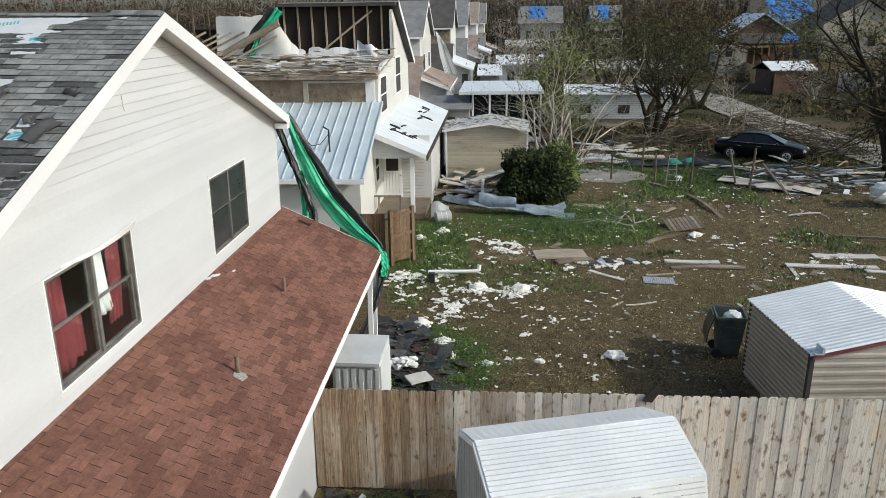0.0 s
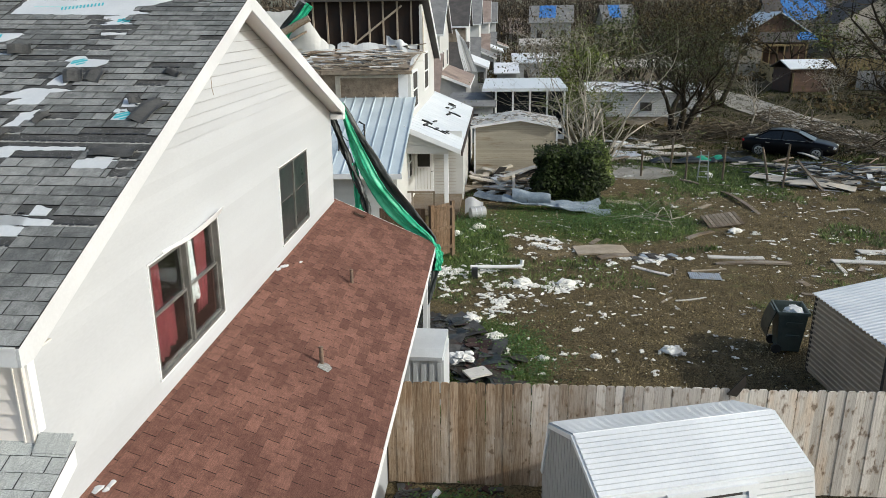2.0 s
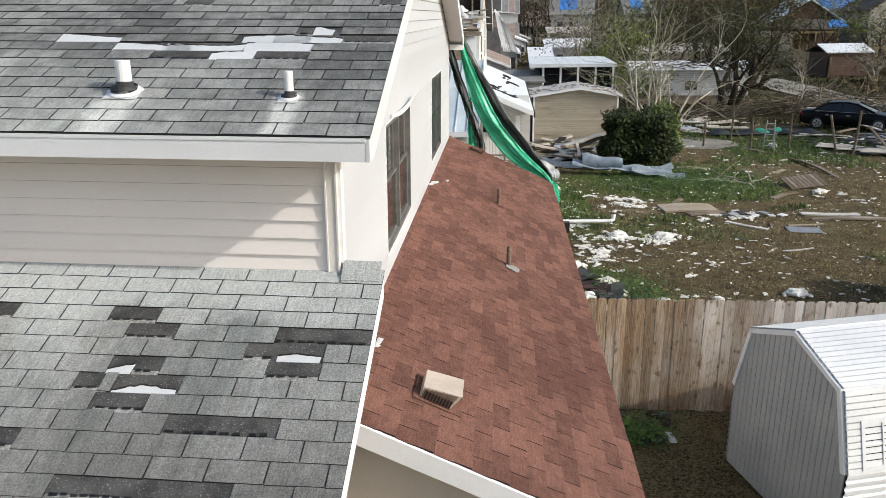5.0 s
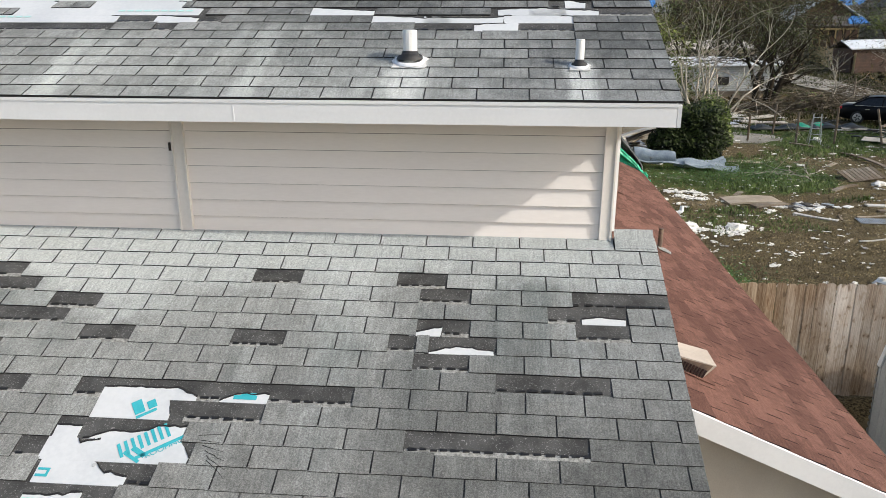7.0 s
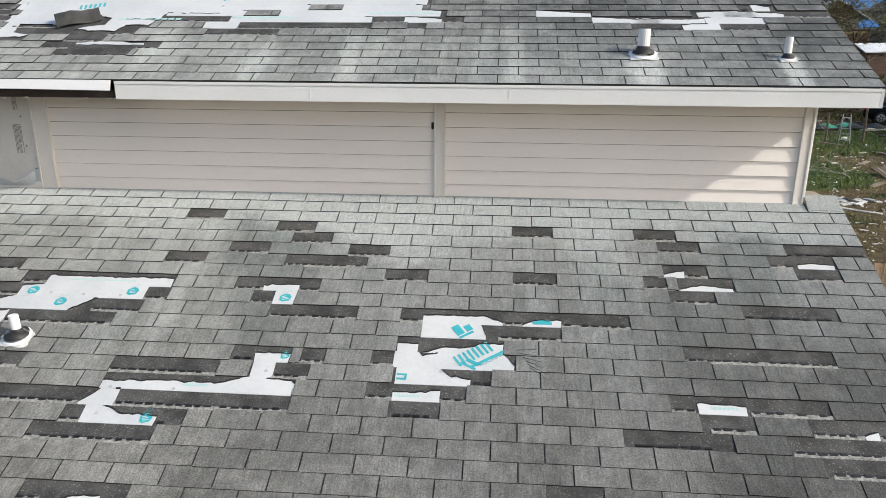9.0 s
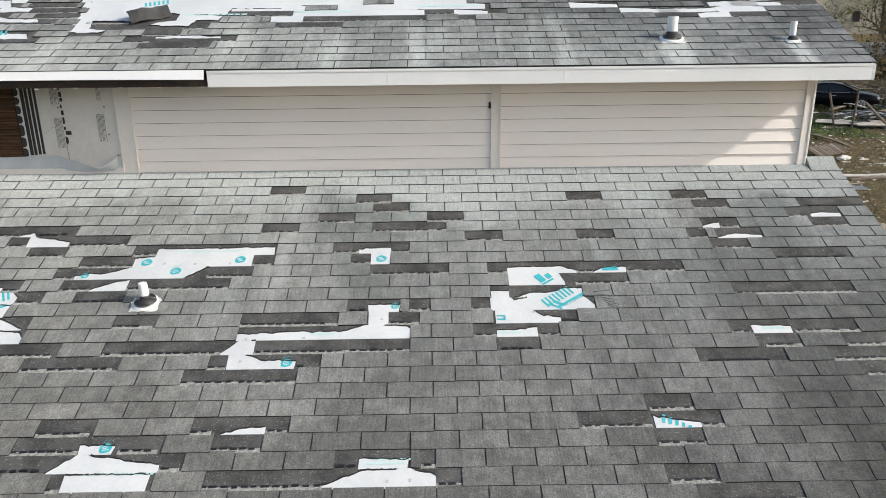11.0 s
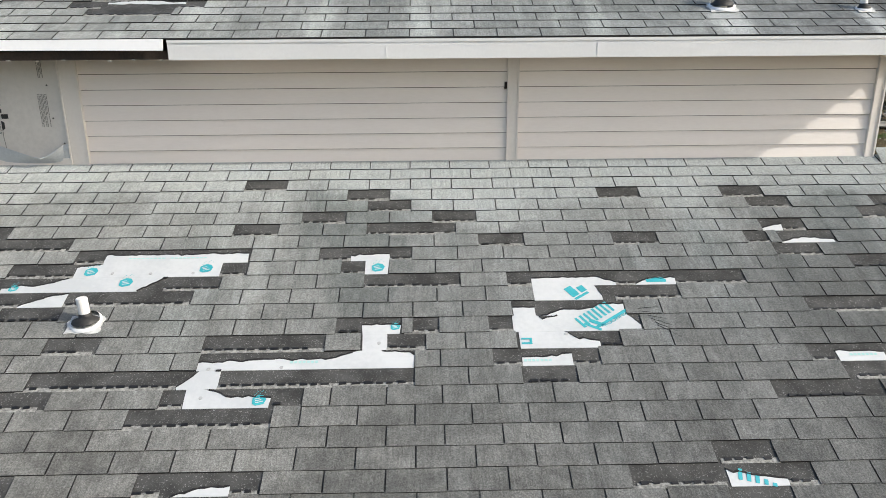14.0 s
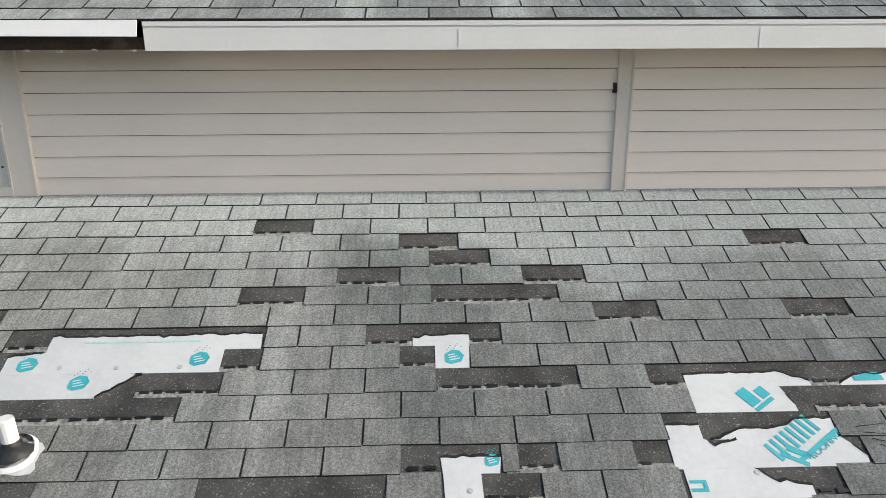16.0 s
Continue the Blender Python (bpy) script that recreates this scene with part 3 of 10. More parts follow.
bared_up(13, -7.6, -6.6, -6.2, -4.4)

lost_up(14, -1.54, -1.27, 0.1, 0.27)
lost_up(15, 0.12, 0.28)
lost_up(16, -0.95, -0.3, 0.1, 0.27)
lost_up(17, -1.3, -1.17, -0.27, 0.3)
lost_up(18, -1.58, 0.3)
lost_up(19, -1.3, -1.05, -0.5, 0.24)
lost_up(21, -2.06, -1.3, -0.95, -0.6)
lost_up(22, -0.25, 0.05)
lost_up(23, -0.15, 0.05)
lost_up(26, -0.29, 0.06)
lost_up(27, -2.38, -2.01, -1.43, -1.25)
lost_up(28, -2.2, -1.89, -1.16, -0.81)
lost_up(29, -0.27, 0.15)
lost_up(30, -1.91, -1.4)
lost_up(32, -1.81, -1.4, -1.23, -0.9)
lost_up(34, -1.27, -1.02, 0.06, 0.34)
lost_up(36, -1.4, -0.86)
lost_up(37, -1.49, -1.2)
lost_up(38, -1.57, -1.16)
lost_up(42, -0.32, -0.09)


def up_rise(r):
    """The courses close up a little above the eighth."""
    return EXPO * (r if r <= 8 else 8 + (r - 8) * 0.954)


def scrap_up(*ring):
    """Underlayment bared across several courses of the upper roof: its torn outline as x and courses above the eave, in turn."""
    pts = list(zip(ring[::2], ring[1::2]))
    UP_SCRAPS.append(pts)
    dense = [(x0 + (x1 - x0) * i / 24, v0 + (v1 - v0) * i / 24) for (x0, v0), (x1, v1) in zip(pts, pts[1:] + pts[:1]) for i in range(24)]
    for r in range(44):
        lo, hi = up_rise(r) / EXPO, up_rise(r + 1) / EXPO
        xs = [x for x, v in dense if lo + 0.12 < v < hi - 0.12]
        if xs and max(xs) - min(xs) > 0.06:
            UP_CLEAR.append((r, min(xs), max(xs)))


UP_SCRAPS, UP_CLEAR = [], []
scrap_up(-2.94, 32.55, -2.72, 32.56, -2.82, 33.93, -2.11, 33.95, -2.14, 33.26, -2.25, 32.47, -2.48, 31.79, -2.86, 31.44)
scrap_up(-2.74, 29.95, -2.44, 29.97, -2.26, 30.4, -1.97, 30.11, -2.24, 29.88, -2.3, 28.85, -2.65, 28.82)
scrap_up(-1.39, 29.01, -1.3, 29.22, -1.24, 29.84, -1.13, 30.16, -1.06, 29.45, -0.78, 29.36, -0.78, 28.86, -0.88, 28.16, -1.23, 28.03, -1.23, 28.93)
scrap_up(-1.24, 26.2, -1.17, 27.1, -0.96, 26.14, -1.04, 25.94, -1.05, 25.21, -1.25, 25.19)
scrap_up(-1.67, 23.28, -1.49, 24.35, -1.37, 24.72, -1.09, 24.75, -0.91, 24.5, -1.09, 24.13, -1.13, 23.25, -1.1, 22.41, -1.52, 22.36, -1.38, 23.22)
scrap_up(-2.38, 25.26, -2.06, 25.57, -2.06, 24.2, -2.03, 23.24, -2.32, 23.21)
scrap_up(-1.25, 21.23, -1.13, 21.57, -1.07, 21.8, -1.1, 21.01, -1.05, 20.61, -1.1, 20.21, -1.11, 19.44, -1.31, 19.41, -1.24, 20.19)
scrap_up(-0.29, 23.43, -0.2, 23.7, -0.09, 22.78, -0.12, 22.28, -0.26, 22.26)
scrap_up(-0.35, 21.75, -0.28, 22.01, -0.19, 22.02, -0.05, 20.51, -0.27, 20.48, -0.25, 21.44)
scrap_up(-1.16, 16.71, -1.06, 17.08, -0.93, 17.03, -0.77, 17.05, -0.29, 17.1, -0.28, 16.64, -0.95, 16.53, -0.96, 15.7, -1.1, 15.68, -1.1, 16.51)
scrap_up(-1.26, 15.24, -1.14, 15.47, -1.07, 15.41, -0.99, 14.69, -1.26, 14.66)
scrap_up(-0.29, 15.7, -0.15, 15.8, -0.13, 16.05, 0.08, 15.95, 0.1, 14.75, -0.29, 14.72)
scrap_up(-2.6, 40.9, -1.84, 40.9, -0.63, 41.15, -0.71, 40.65, -0.86, 39.78, -1.05, 39.64, -1.06, 38.69, -0.8, 38.13, -1.05, 37.76, -1.08, 36.61, -0.9, 35.86, -1.31, 35.7, -1.19, 36.6, -1.33, 36.81, -1.36, 37.38, -1.17, 37.63, -1.61, 37.7, -2.6, 37.8)
scrap_up(-1.2, 34.2, -0.88, 34.24, -0.87, 33.81, -1.17, 33.67)
scrap_up(-0.32, 41.05, -0.09, 41.5, -0.07, 41.07, -0.19, 40.94)
scrap_up(-8.64, 11.4, -8.29, 11.33, -8.22, 10.09, -7.98, 9.95, -7.99, 9.26, -8.28, 9.2, -8.27, 8.23, -7.8, 7.87, -7.78, 7.4, -8.6, 7.48)
scrap_up(-8.5, 5.64, -8.02, 5.7, -7.78, 5.49, -7.73, 4.78, -8.5, 4.67)
scrap_up(-7.41, 11.4, -7.42, 8.68, -7.4, 5.6, -7.09, 5.55, -7.02, 5.9, -7.21, 6.29, -7.23, 7.5, -6.8, 7.52, -6.83, 8.29, -6.64, 9.24, -6.38, 8.51, -6.38, 7.46, -6.57, 7.11, -6.63, 6.66, -6.22, 6.5, -6.18, 7.42, -5.95, 7.48, -5.92, 8.15, -6.23, 8.39, -5.89, 8.43, -5.87, 9.41, -5.35, 9.33, -5.38, 11.07)
scrap_up(-6.48, 4.84, -6.19, 5.1, -5.85, 4.83, -5.84, 4.57, -6.48, 4.6)


at_low = shingles(lower_roof, (0, LOW_Y, LOW_EZ), (1, 0, 0), (0, CP, SP), X_LEFT, X_EDGE + 0.034, LOW_ROWS, -4.18 + (TAB / 2 if (LOW_ROWS - 2) % 2 else 0.0),
                  (GREY_TAB, HEADLAP), LOW_BARE, LOW_WRAP, (LOW_ROWS - 27, LOW_ROWS - 3, -5.6, -1.4), 3, drift=0.0031)
at_up = shingles(upper_roof, (0, Y_EAVE - 0.02 * CP, Z_EAVE - 0.02 * SP), (1, 0, 0), (0, CP, SP), X_LEFT, X_EDGE + 0.034, 44, -4.335,
                 (GREY_TAB_UP, HEADLAP), UP_BARE, UP_WRAP, (0, 8, -6.0, 0.3), 4, rise=up_rise, cleared=UP_CLEAR)
rng = random.Random(88)
for pts in UP_SCRAPS:
    ring = []
    for (x0, v0), (x1, v1) in zip(pts, pts[1:] + pts[:1]):
        k = max(1, int(math.hypot(x1 - x0, (v1 - v0) * EXPO) / 0.045))
        ring += [(x0 + (x1 - x0) * i / k + rng.gauss(0, 0.006) * (i > 0), (v0 + (v1 - v0) * i / k) * EXPO + rng.gauss(0, 0.007) * (i > 0)) for i in range(k)]
    g = Geo()
    g.prism([at_up(x, v, 0.0024) for x, v in ring], Vector((0, -SP, CP)) * 0.003)
    scrap = part("underlayment_patch", g, WRAP, upper_roof)
    g = Geo()
    for (x0, v0), (x1, v1) in zip(ring, ring[1:]):
        if x1 > x0 and rng.random() < 0.8:
            w0, w1 = rng.uniform(0.004, 0.014), rng.uniform(0.004, 0.014)
            g.hexa([at_up(x0, v0 - 0.003, 0.002), at_up(x1, v1 - 0.003, 0.002), at_up(x1, v1 + w1, 0.002), at_up(x0, v0 + w0, 0.002),
                    at_up(x0, v0 - 0.003, 0.009), at_up(x1, v1 - 0.003, 0.009), at_up(x1, v1 + w1, 0.006), at_up(x0, v0 + w0, 0.006)])
    if g.v:
        part("torn_edge", g, TAB_EDGE, scrap, kind="stuff")
g = Geo()
for i in range(2):
    x = X_EDGE - 0.34 * (i + 1)
    for sgn in (-1, 1):
        a = Vector((x, Y_RIDGE, Z_RIDGE + 0.02))
        w = Vector((0, sgn * CP, -SP)) * 0.15
        n = Vector((0, sgn * SP, CP)) * 0.012
        g.hexa([a, a + Vector((0.335, 0, 0)), a + Vector((0.335, 0, 0)) + w, a + w, a + n, a + Vector((0.335, 0, 0)) + n, a + Vector((0.335, 0, 0)) + w + n, a + w + n])
part("ridge_cap", g, GREY_TAB_UP, upper_roof, "last ridge shingles at the gable")
g = Geo()
for sgn in (-1, 1):
    a, w, n = Vector((X_LEFT, Y_RIDGE, Z_RIDGE - 0.006)), Vector((0, sgn * CP, -SP)) * 0.09, Vector((0, sgn * SP, CP)) * 0.012
    e = Vector((X_EDGE - 0.69 - X_LEFT, 0, 0))
    g.hexa([a, a + e, a + e + w, a + w, a + n, a + e + n, a + e + w + n, a + w + n])
part("bare_ridge", g, RIDGE_BROWN, upper_roof, "bare brown ridge stripped of its caps")

# the red lean-to roof
RED_SLOPE, RED_Z, RED_X, RED_Y0, RED_Y1 = 0.435, 3.45, 2.27, -0.58, 11.15
RC, RS = 1 / math.hypot(1, RED_SLOPE), RED_SLOPE / math.hypot(1, RED_SLOPE)
g = Geo()
g.prism([(0.0, RED_Y0, RED_Z), (RED_X, RED_Y0, RED_Z - RED_SLOPE * RED_X), (RED_X, RED_Y0, RED_Z - RED_SLOPE * RED_X - 0.08), (0.0, RED_Y0, RED_Z - 0.08)], (0, RED_Y1 - RED_Y0, 0))
red_roof = part("lean_to_roof", g, HEADLAP_RED, house, "low red-brown shingle lean-to roof")
at_red = shingles(red_roof, (RED_X + 0.02 * RC, 0, RED_Z - RED_SLOPE * RED_X - 0.02 * RS), (0, 1, 0), (-RC, 0, RS), RED_Y0 - 0.01, RED_Y1, 18, 0.1, (RED_TAB, HEADLAP_RED), (), (), (0, 18, -0.7, 5.2), 5, slot=0.0075)


# walls
def wall_strip(g, y0, y1, z0, z1=None):
    """Backing of the gable wall between y0 and y1; up to the roof where z1 is not given."""
    def top(y):
        return z1 if z1 is not None else ((up_z(y) if y >= 0 else low_z(y)) - 0.11)
    ys = [y0] + [y for y in (Y_RIDGE,) if y0 < y < y1] + [y1]
    pts = [(-0.12, y0, z0), (-0.12, y1, z0)] + [(-0.12, y, top(y)) for y in reversed(ys)]
    g.prism(pts, (0.12, 0, 0))


WINDOWS = ((2.07, 4.02, 3.675, 4.975), (6.85, 8.71, 3.695, 5.025))
g = Geo()
wall_strip(g, LOW_Y + 0.4, -0.001, 0)
w1, w2 = WINDOWS
wall_strip(g, 0, w1[0], 0)
for w in WINDOWS:
    wall_strip(g, w[0], w[1], 0, w[2])
    wall_strip(g, w[0], w[1], w[3])
wall_strip(g, w1[1], w2[0], 0)
wall_strip(g, w2[1], Y_REAR_WALL, 0)
gable = part("gable_wall", g, LAP_SHADE_PALE, house, "sunlit white vinyl-sided gable wall")


def siding_board(name, parent, mat, a0, a1, b0, b1, z0, z1, plane, x):
    """A lapped board: a0..a1 along its foot, b0..b1 along its top. plane: 'x' faces +x at x, 'y' faces -y at x."""
    g = Geo()
    foot, head = (0.016 if plane == "x" else 0.02), 0.002
    z1 -= 0.006
    if plane == "x":
        g.hexa([(x, a0, z0), (x + foot, a0, z0), (x + foot, a1, z0), (x, a1, z0), (x, b0, z1), (x + head, b0, z1), (x + head, b1, z1), (x, b1, z1)])
    else:
        g.hexa([(a0, x, z0), (a1, x, z0), (a1, x - foot, z0), (a0, x - foot, z0), (b0, x, z1), (b1, x, z1), (b1, x - head, z1), (b0, x - head, z1)])
    return part(name, g, mat, parent)


BOARD, GABLE_BOARD = 0.127, 0.13
z = 3.316
while z < Z_RIDGE - 0.2:
    z1 = z + GABLE_BOARD

    def reach(zz):
        y0 = Y_EAVE + (zz + 0.11 - Z_EAVE) / PITCH
        y1 = Y_BACK - (zz + 0.11 - Z_BACK) / REAR_PITCH
        if zz < LOW_Z - 0.11:
            y0 = max((zz + 0.11 - LOW_Z) / PITCH, RED_Y0)
        return max(y0, 0.012) if zz >= LOW_Z - 0.11 else y0, min(y1, Y_REAR_WALL - 0.01)

    (a0, a1), (b0, b1) = reach(z), reach(z1)
    if b1 > b0:
        cuts = [(w[0] - 0.018, w[1] + 0.018) for w in WINDOWS if w[2] - 0.018 < z1 and w[3] + 0.018 > z]
        lo_a, lo_b = a0, b0
        for c0, c1 in cuts:
            siding_board("siding_board", gable, WALL_WHITE, lo_a, c0, lo_b, c0, z, z1, "x", 0.0)
            lo_a = lo_b = c1
        for w in WINDOWS:
            if z < w[2] - 0.018 < z1 - 0.01:
                siding_board("siding_board", gable, WALL_WHITE, w[0] - 0.018, w[1] + 0.018, w[0] - 0.018, w[1] + 0.018, z, w[2] - 0.012, "x", 0.0)
            if z + 0.01 < w[3] + 0.018 < z1:
                siding_board("siding_board", gable, WALL_WHITE, w[0] - 0.018, w[1] + 0.018, w[0] - 0.018, w[1] + 0.018, w[3] + 0.018, z1, "x", 0.0)
        siding_board("siding_board", gable, WALL_WHITE, lo_a, a1, lo_b, b1, z, z1, "x", 0.0)
    z = z1

# knee wall above the lower roof
BLACKENED = surf("dark_rafter_wood", (0.018, 0.012, 0.01), (0.05, 0.035, 0.028), 5.0, 0.85, 0.3)
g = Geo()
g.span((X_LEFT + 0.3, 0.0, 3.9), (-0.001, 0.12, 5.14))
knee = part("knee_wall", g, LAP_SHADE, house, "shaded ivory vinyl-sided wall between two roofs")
z = 4.352 - BOARD
while z < 5.12:
    for x0, x1 in ((-3.115, -0.075), (-6.75, -3.185)):
        top = min(z + BOARD, 5.13)
        siding_board("siding_board", knee, SIDING, x0, x1, x0, x1, z, top, "y", 0.0)
    z += BOARD
for x, w in ((-0.045, 0.09), (-3.15, 0.1), (-6.815, 0.16)):
    g = Geo()
    g.span((x - w / 2, -0.028, LOW_Z - 0.02), (x + w / 2, 0.0, 5.13))
    for s in (-1, 1):
        g.span((x + s * (w / 2 - 0.008) - 0.006, -0.036, LOW_Z - 0.02), (x + s * (w / 2 - 0.008) + 0.006, -0.028, 5.13))
    part("trim_board", g, TRIM_WARM, knee)
g = Geo()
g.span((-3.222, -0.03, 4.84), (-3.201, -0.004, 4.9))
part("rust_hole", g, BLACKENED, knee)
g = Geo()
g.span((0.0, 0.0, 4.3), (0.022, 0.09, 5.2))
part("corner_trim", g, TRIM, gable)

# bared sheathing past the last trim board
FOAM = surf("white_foam_board", (0.57, 0.55, 0.52), (0.66, 0.635, 0.6), 1.5, 0.6, 0.05, 30.0, dirt=(0.45, 0.44, 0.42), dirt_at=0.64)
INK = surf("black_ink", (0.015, 0.015, 0.015), (0.03, 0.03, 0.03), 8.0, 0.7, 0.05)
INK_GREY = surf("grey_ink", (0.2, 0.2, 0.19), (0.3, 0.3, 0.28), 30.0, 0.7, 0.05)
g = Geo()
g.span((-7.86, -0.012, LOW_Z + 0.03), (-6.871, -0.001, 5.12))
foam = part("foam_sheathing", g, FOAM, knee, "white foam sheathing with black printed stripes")
for i, wide in enumerate((0.034, 0.028, 0.028, 0.024)):
    x = -7.8 + i * 0.042
    g = Geo()
    g.span((x, -0.0155, 4.43 + 0.004 * i), (x + wide, -0.0125, 5.115))
    part("printed_stripe", g, INK, foam)
rng = random.Random(44)
z = 4.41
while z < 5.05:
    h = rng.uniform(0.07, 0.12)
    g = Geo()
    g.prism([(-7.86, -0.0125, z), (-7.835, -0.0125, z), (-7.818, -0.0125, z + 0.02), (-7.818, -0.0125, z + h - 0.02), (-7.835, -0.0125, z + h), (-7.86, -0.0125, z + h)], (0, -0.003, 0))
    part("printed_tab", g, INK, foam)
    z += h + 0.012
g = Geo()
z = 4.68
while z < 5.1:
    h = rng.uniform(0.03, 0.075)
    x = -7.425 + rng.uniform(-0.004, 0.004)
    g.span((x, -0.0155, z), (x + rng.uniform(0.014, 0.026), -0.0125, z + h))
    z += h + rng.uniform(0.01, 0.03)
g.span((-7.415, -0.0155, 4.63), (-7.36, -0.0125, 4.668))
g.prism([(-7.425, -0.0125, 4.53), (-7.4, -0.0125, 4.55), (-7.4, -0.0125, 4.6), (-7.425, -0.0125, 4.615)], (0, -0.003, 0))
part("printed_dashes", g, INK, foam, kind="stuff")
g = Geo()
g.tube([(-7.424, -0.0125, 4.54), (-7.426, -0.0135, 4.47), (-7.42, -0.0125, 4.38)], 0.003, 4)
g.tube([(-7.62, -0.0125, 4.65), (-7.54, -0.0125, 4.705), (-7.5, -0.0125, 4.71)], 0.0025, 4)
part("crease", g, INK_GREY, foam)
g = Geo()
for x, z0, z1, n in ((-7.51, 4.93, 5.11, 7), (-7.51, 4.5, 4.8, 7), (-7.09, 4.56, 4.83, 7), (-7.06, 4.96, 5.1, 4)):
    for i in range(n):
        z = z0 + rng.uniform(0, 0.5) * (z1 - z0) * (i % 3 == 2)
        while z < z1:
            h = rng.uniform(0.012, 0.05)
            g.span((x + i * 0.0115, -0.0148, z), (x + i * 0.0115 + 0.0055, -0.0125, min(z + h, z1)))
            z += h + rng.uniform(0.004, 0.009)
part("printed_lettering", g, INK_GREY, foam, kind="stuff")
for x, z in ((-7.0, 4.9), (-6.99, 4.63), (-7.45, 4.9), (-6.93, 4.42)):
    g = Geo()
    g.tube([(x, -0.0115, z), (x, -0.017, z)], 0.007, 8)
    part("nail_head", g, INK, foam)
for i in range(4):
    g = Geo()
    g.span((-9.06 - i * 1.21, -0.02, LOW_Z + 0.13), (-7.87 - i * 1.21, -0.001, 5.12))
    part("plywood_sheet", g, PLYWOOD, knee, "bare stained plywood sheathing")
g = Geo()


def flap(u, v):
    """Flat along the plywood, its upper edge peeled away and curled over near the trim."""
    x = -13 + 6.1 * u
    t = max(0.0, min(1.0, (x + 7.52) / 0.42)) * max(0.0, min(1.0, (-6.93 - x) / 0.16))
    return (x, -0.024 - 0.012 * v * (0.5 + 0.5 * math.sin(29 * u)) - 0.085 * t * math.sin(1.9 * v), LOW_Z + 0.005 + 0.17 * v - 0.11 * t * v * v + 0.006 * math.sin(37 * u) * v)


g.sheet(flap, 150, 6)
ob = part("base_flashing", g, GALV, knee, "bent grey metal flashing at the wall foot")
m = ob.modifiers.new("thickness", "SOLIDIFY")
m.thickness = 0.004
g = Geo()
g.span((X_LEFT, -0.03, LOW_Z - 0.005), (-6.88, 0.0, LOW_Z + 0.05))
part("sill_strip", g, TRIM_WARM, knee)

# other walls, floor and ceiling of the hollow house
g = Geo()
g.span((X_LEFT + 0.3, Y_REAR_WALL - 0.12, 0), (-0.12, Y_REAR_WALL, Z_BACK - 0.12))
part("rear_wall", g, WALL_WHITE, house)
g = Geo()
g.prism([(X_LEFT + 0.3, y, z) for y, z in ((LOW_Y + 0.4, 0), (Y_REAR_WALL, 0), (Y_REAR_WALL, up_z(Y_REAR_WALL) - 0.12), (Y_RIDGE, Z_RIDGE - 0.12), (0.0, up_z(0) - 0.12), (0.0, low_z(0) - 0.12), (LOW_Y + 0.4, low_z(LOW_Y + 0.4) - 0.12))], (0.12, 0, 0))
part("far_side_wall", g, WALL_WHITE, house)
g = Geo()
g.span((X_LEFT + 0.42, LOW_Y + 0.4, 0), (-0.12, LOW_Y + 0.52, LOW_EZ + 0.05))
part("front_wall", g, WALL_WHITE, house)
g = Geo()
g.span((X_LEFT + 0.42, 0.13, 3.1), (-0.125, Y_REAR_WALL - 0.13, 3.2))
part("inner_floor", g, DARK_IN, house)
g = Geo()
g.span((-4.2, 0.13, 3.2), (-4.1, Y_REAR_WALL - 0.13, 5.19))
part("inner_wall", g, DARK_IN, house)
g = Geo()
g.span((X_LEFT + 0.42, 0.13, 5.2), (-0.125, Y_REAR_WALL - 0.13, 5.24))
part("inner_ceiling", g, DARK_IN, house)

# eaves and rakes
g = Geo()
g.span((-5.83, -0.45, 5.115), (X_EDGE - 0.002, -0.425, 5.261))
fascia = part("fascia", g, TRIM, upper_roof, "white metal-wrapped fascia")
g = Geo()
g.span((-5.83, -0.455, 5.24), (X_EDGE + 0.004, -0.4505, 5.263))
part("drip_edge", g, TRIM, fascia, "white metal drip edge")
for x in (-4.18, -2.56):
    g = Geo()
    g.span((x, -0.4525, 5.12), (x + 0.008, -0.4502, 5.221))
    part("lap_seam", g, TRIM, fascia)
g = Geo()
g.span((-5.8, -0.424, 5.118), (X_EDGE - 0.03, -0.001, 5.132))
part("soffit", g, TRIM_WARM, upper_roof)
g = Geo()


def bent(u, v):
    x = X_LEFT + (7.35) * u
    return (x, -0.452 - 0.03 * v * (0.4 + 0.6 * u) + 0.012 * math.sin(17 * u), 5.27 - 0.085 * v - 0.01 * v * math.sin(5 * u + 1))


g.sheet(bent, 50, 3)
ob = part("bent_drip_edge", g, TRIM, upper_roof, "bent white drip edge left on the eave")
m = ob.modifiers.new("thickness", "SOLIDIFY")
m.thickness = 0.006
g = Geo()
g.span((X_LEFT, -0.42, 5.12), (-5.832, -0.395, 5.262))
part("sub_fascia", g, BLACKENED, upper_roof, "dark bared rafter board")
g = Geo()
for i in range(40):
    x = -5.9 - i * 0.19
    g.box((x + 0.02 * math.sin(i * 5.1), -0.41, 5.116 + 0.004 * math.sin(i * 2.2)), (0.022 + 0.012 * math.sin(i * 3.3), 0.025, 0.011))
part("soffit_edge", g, TRIM_WARM, upper_roof, kind="stuff")


def rake(name, pts, x0, x1, high, mat, parent):
    """A board along a sloped edge, hanging below the line through pts (y, z)."""
    g = Geo()
    top = [(x0, y, z) for y, z in pts]
    low = [(x0, y, z - high) for y, z in reversed(pts)]
    g.prism(top + low, (x1 - x0, 0, 0))
    return part(name, g, mat, parent)


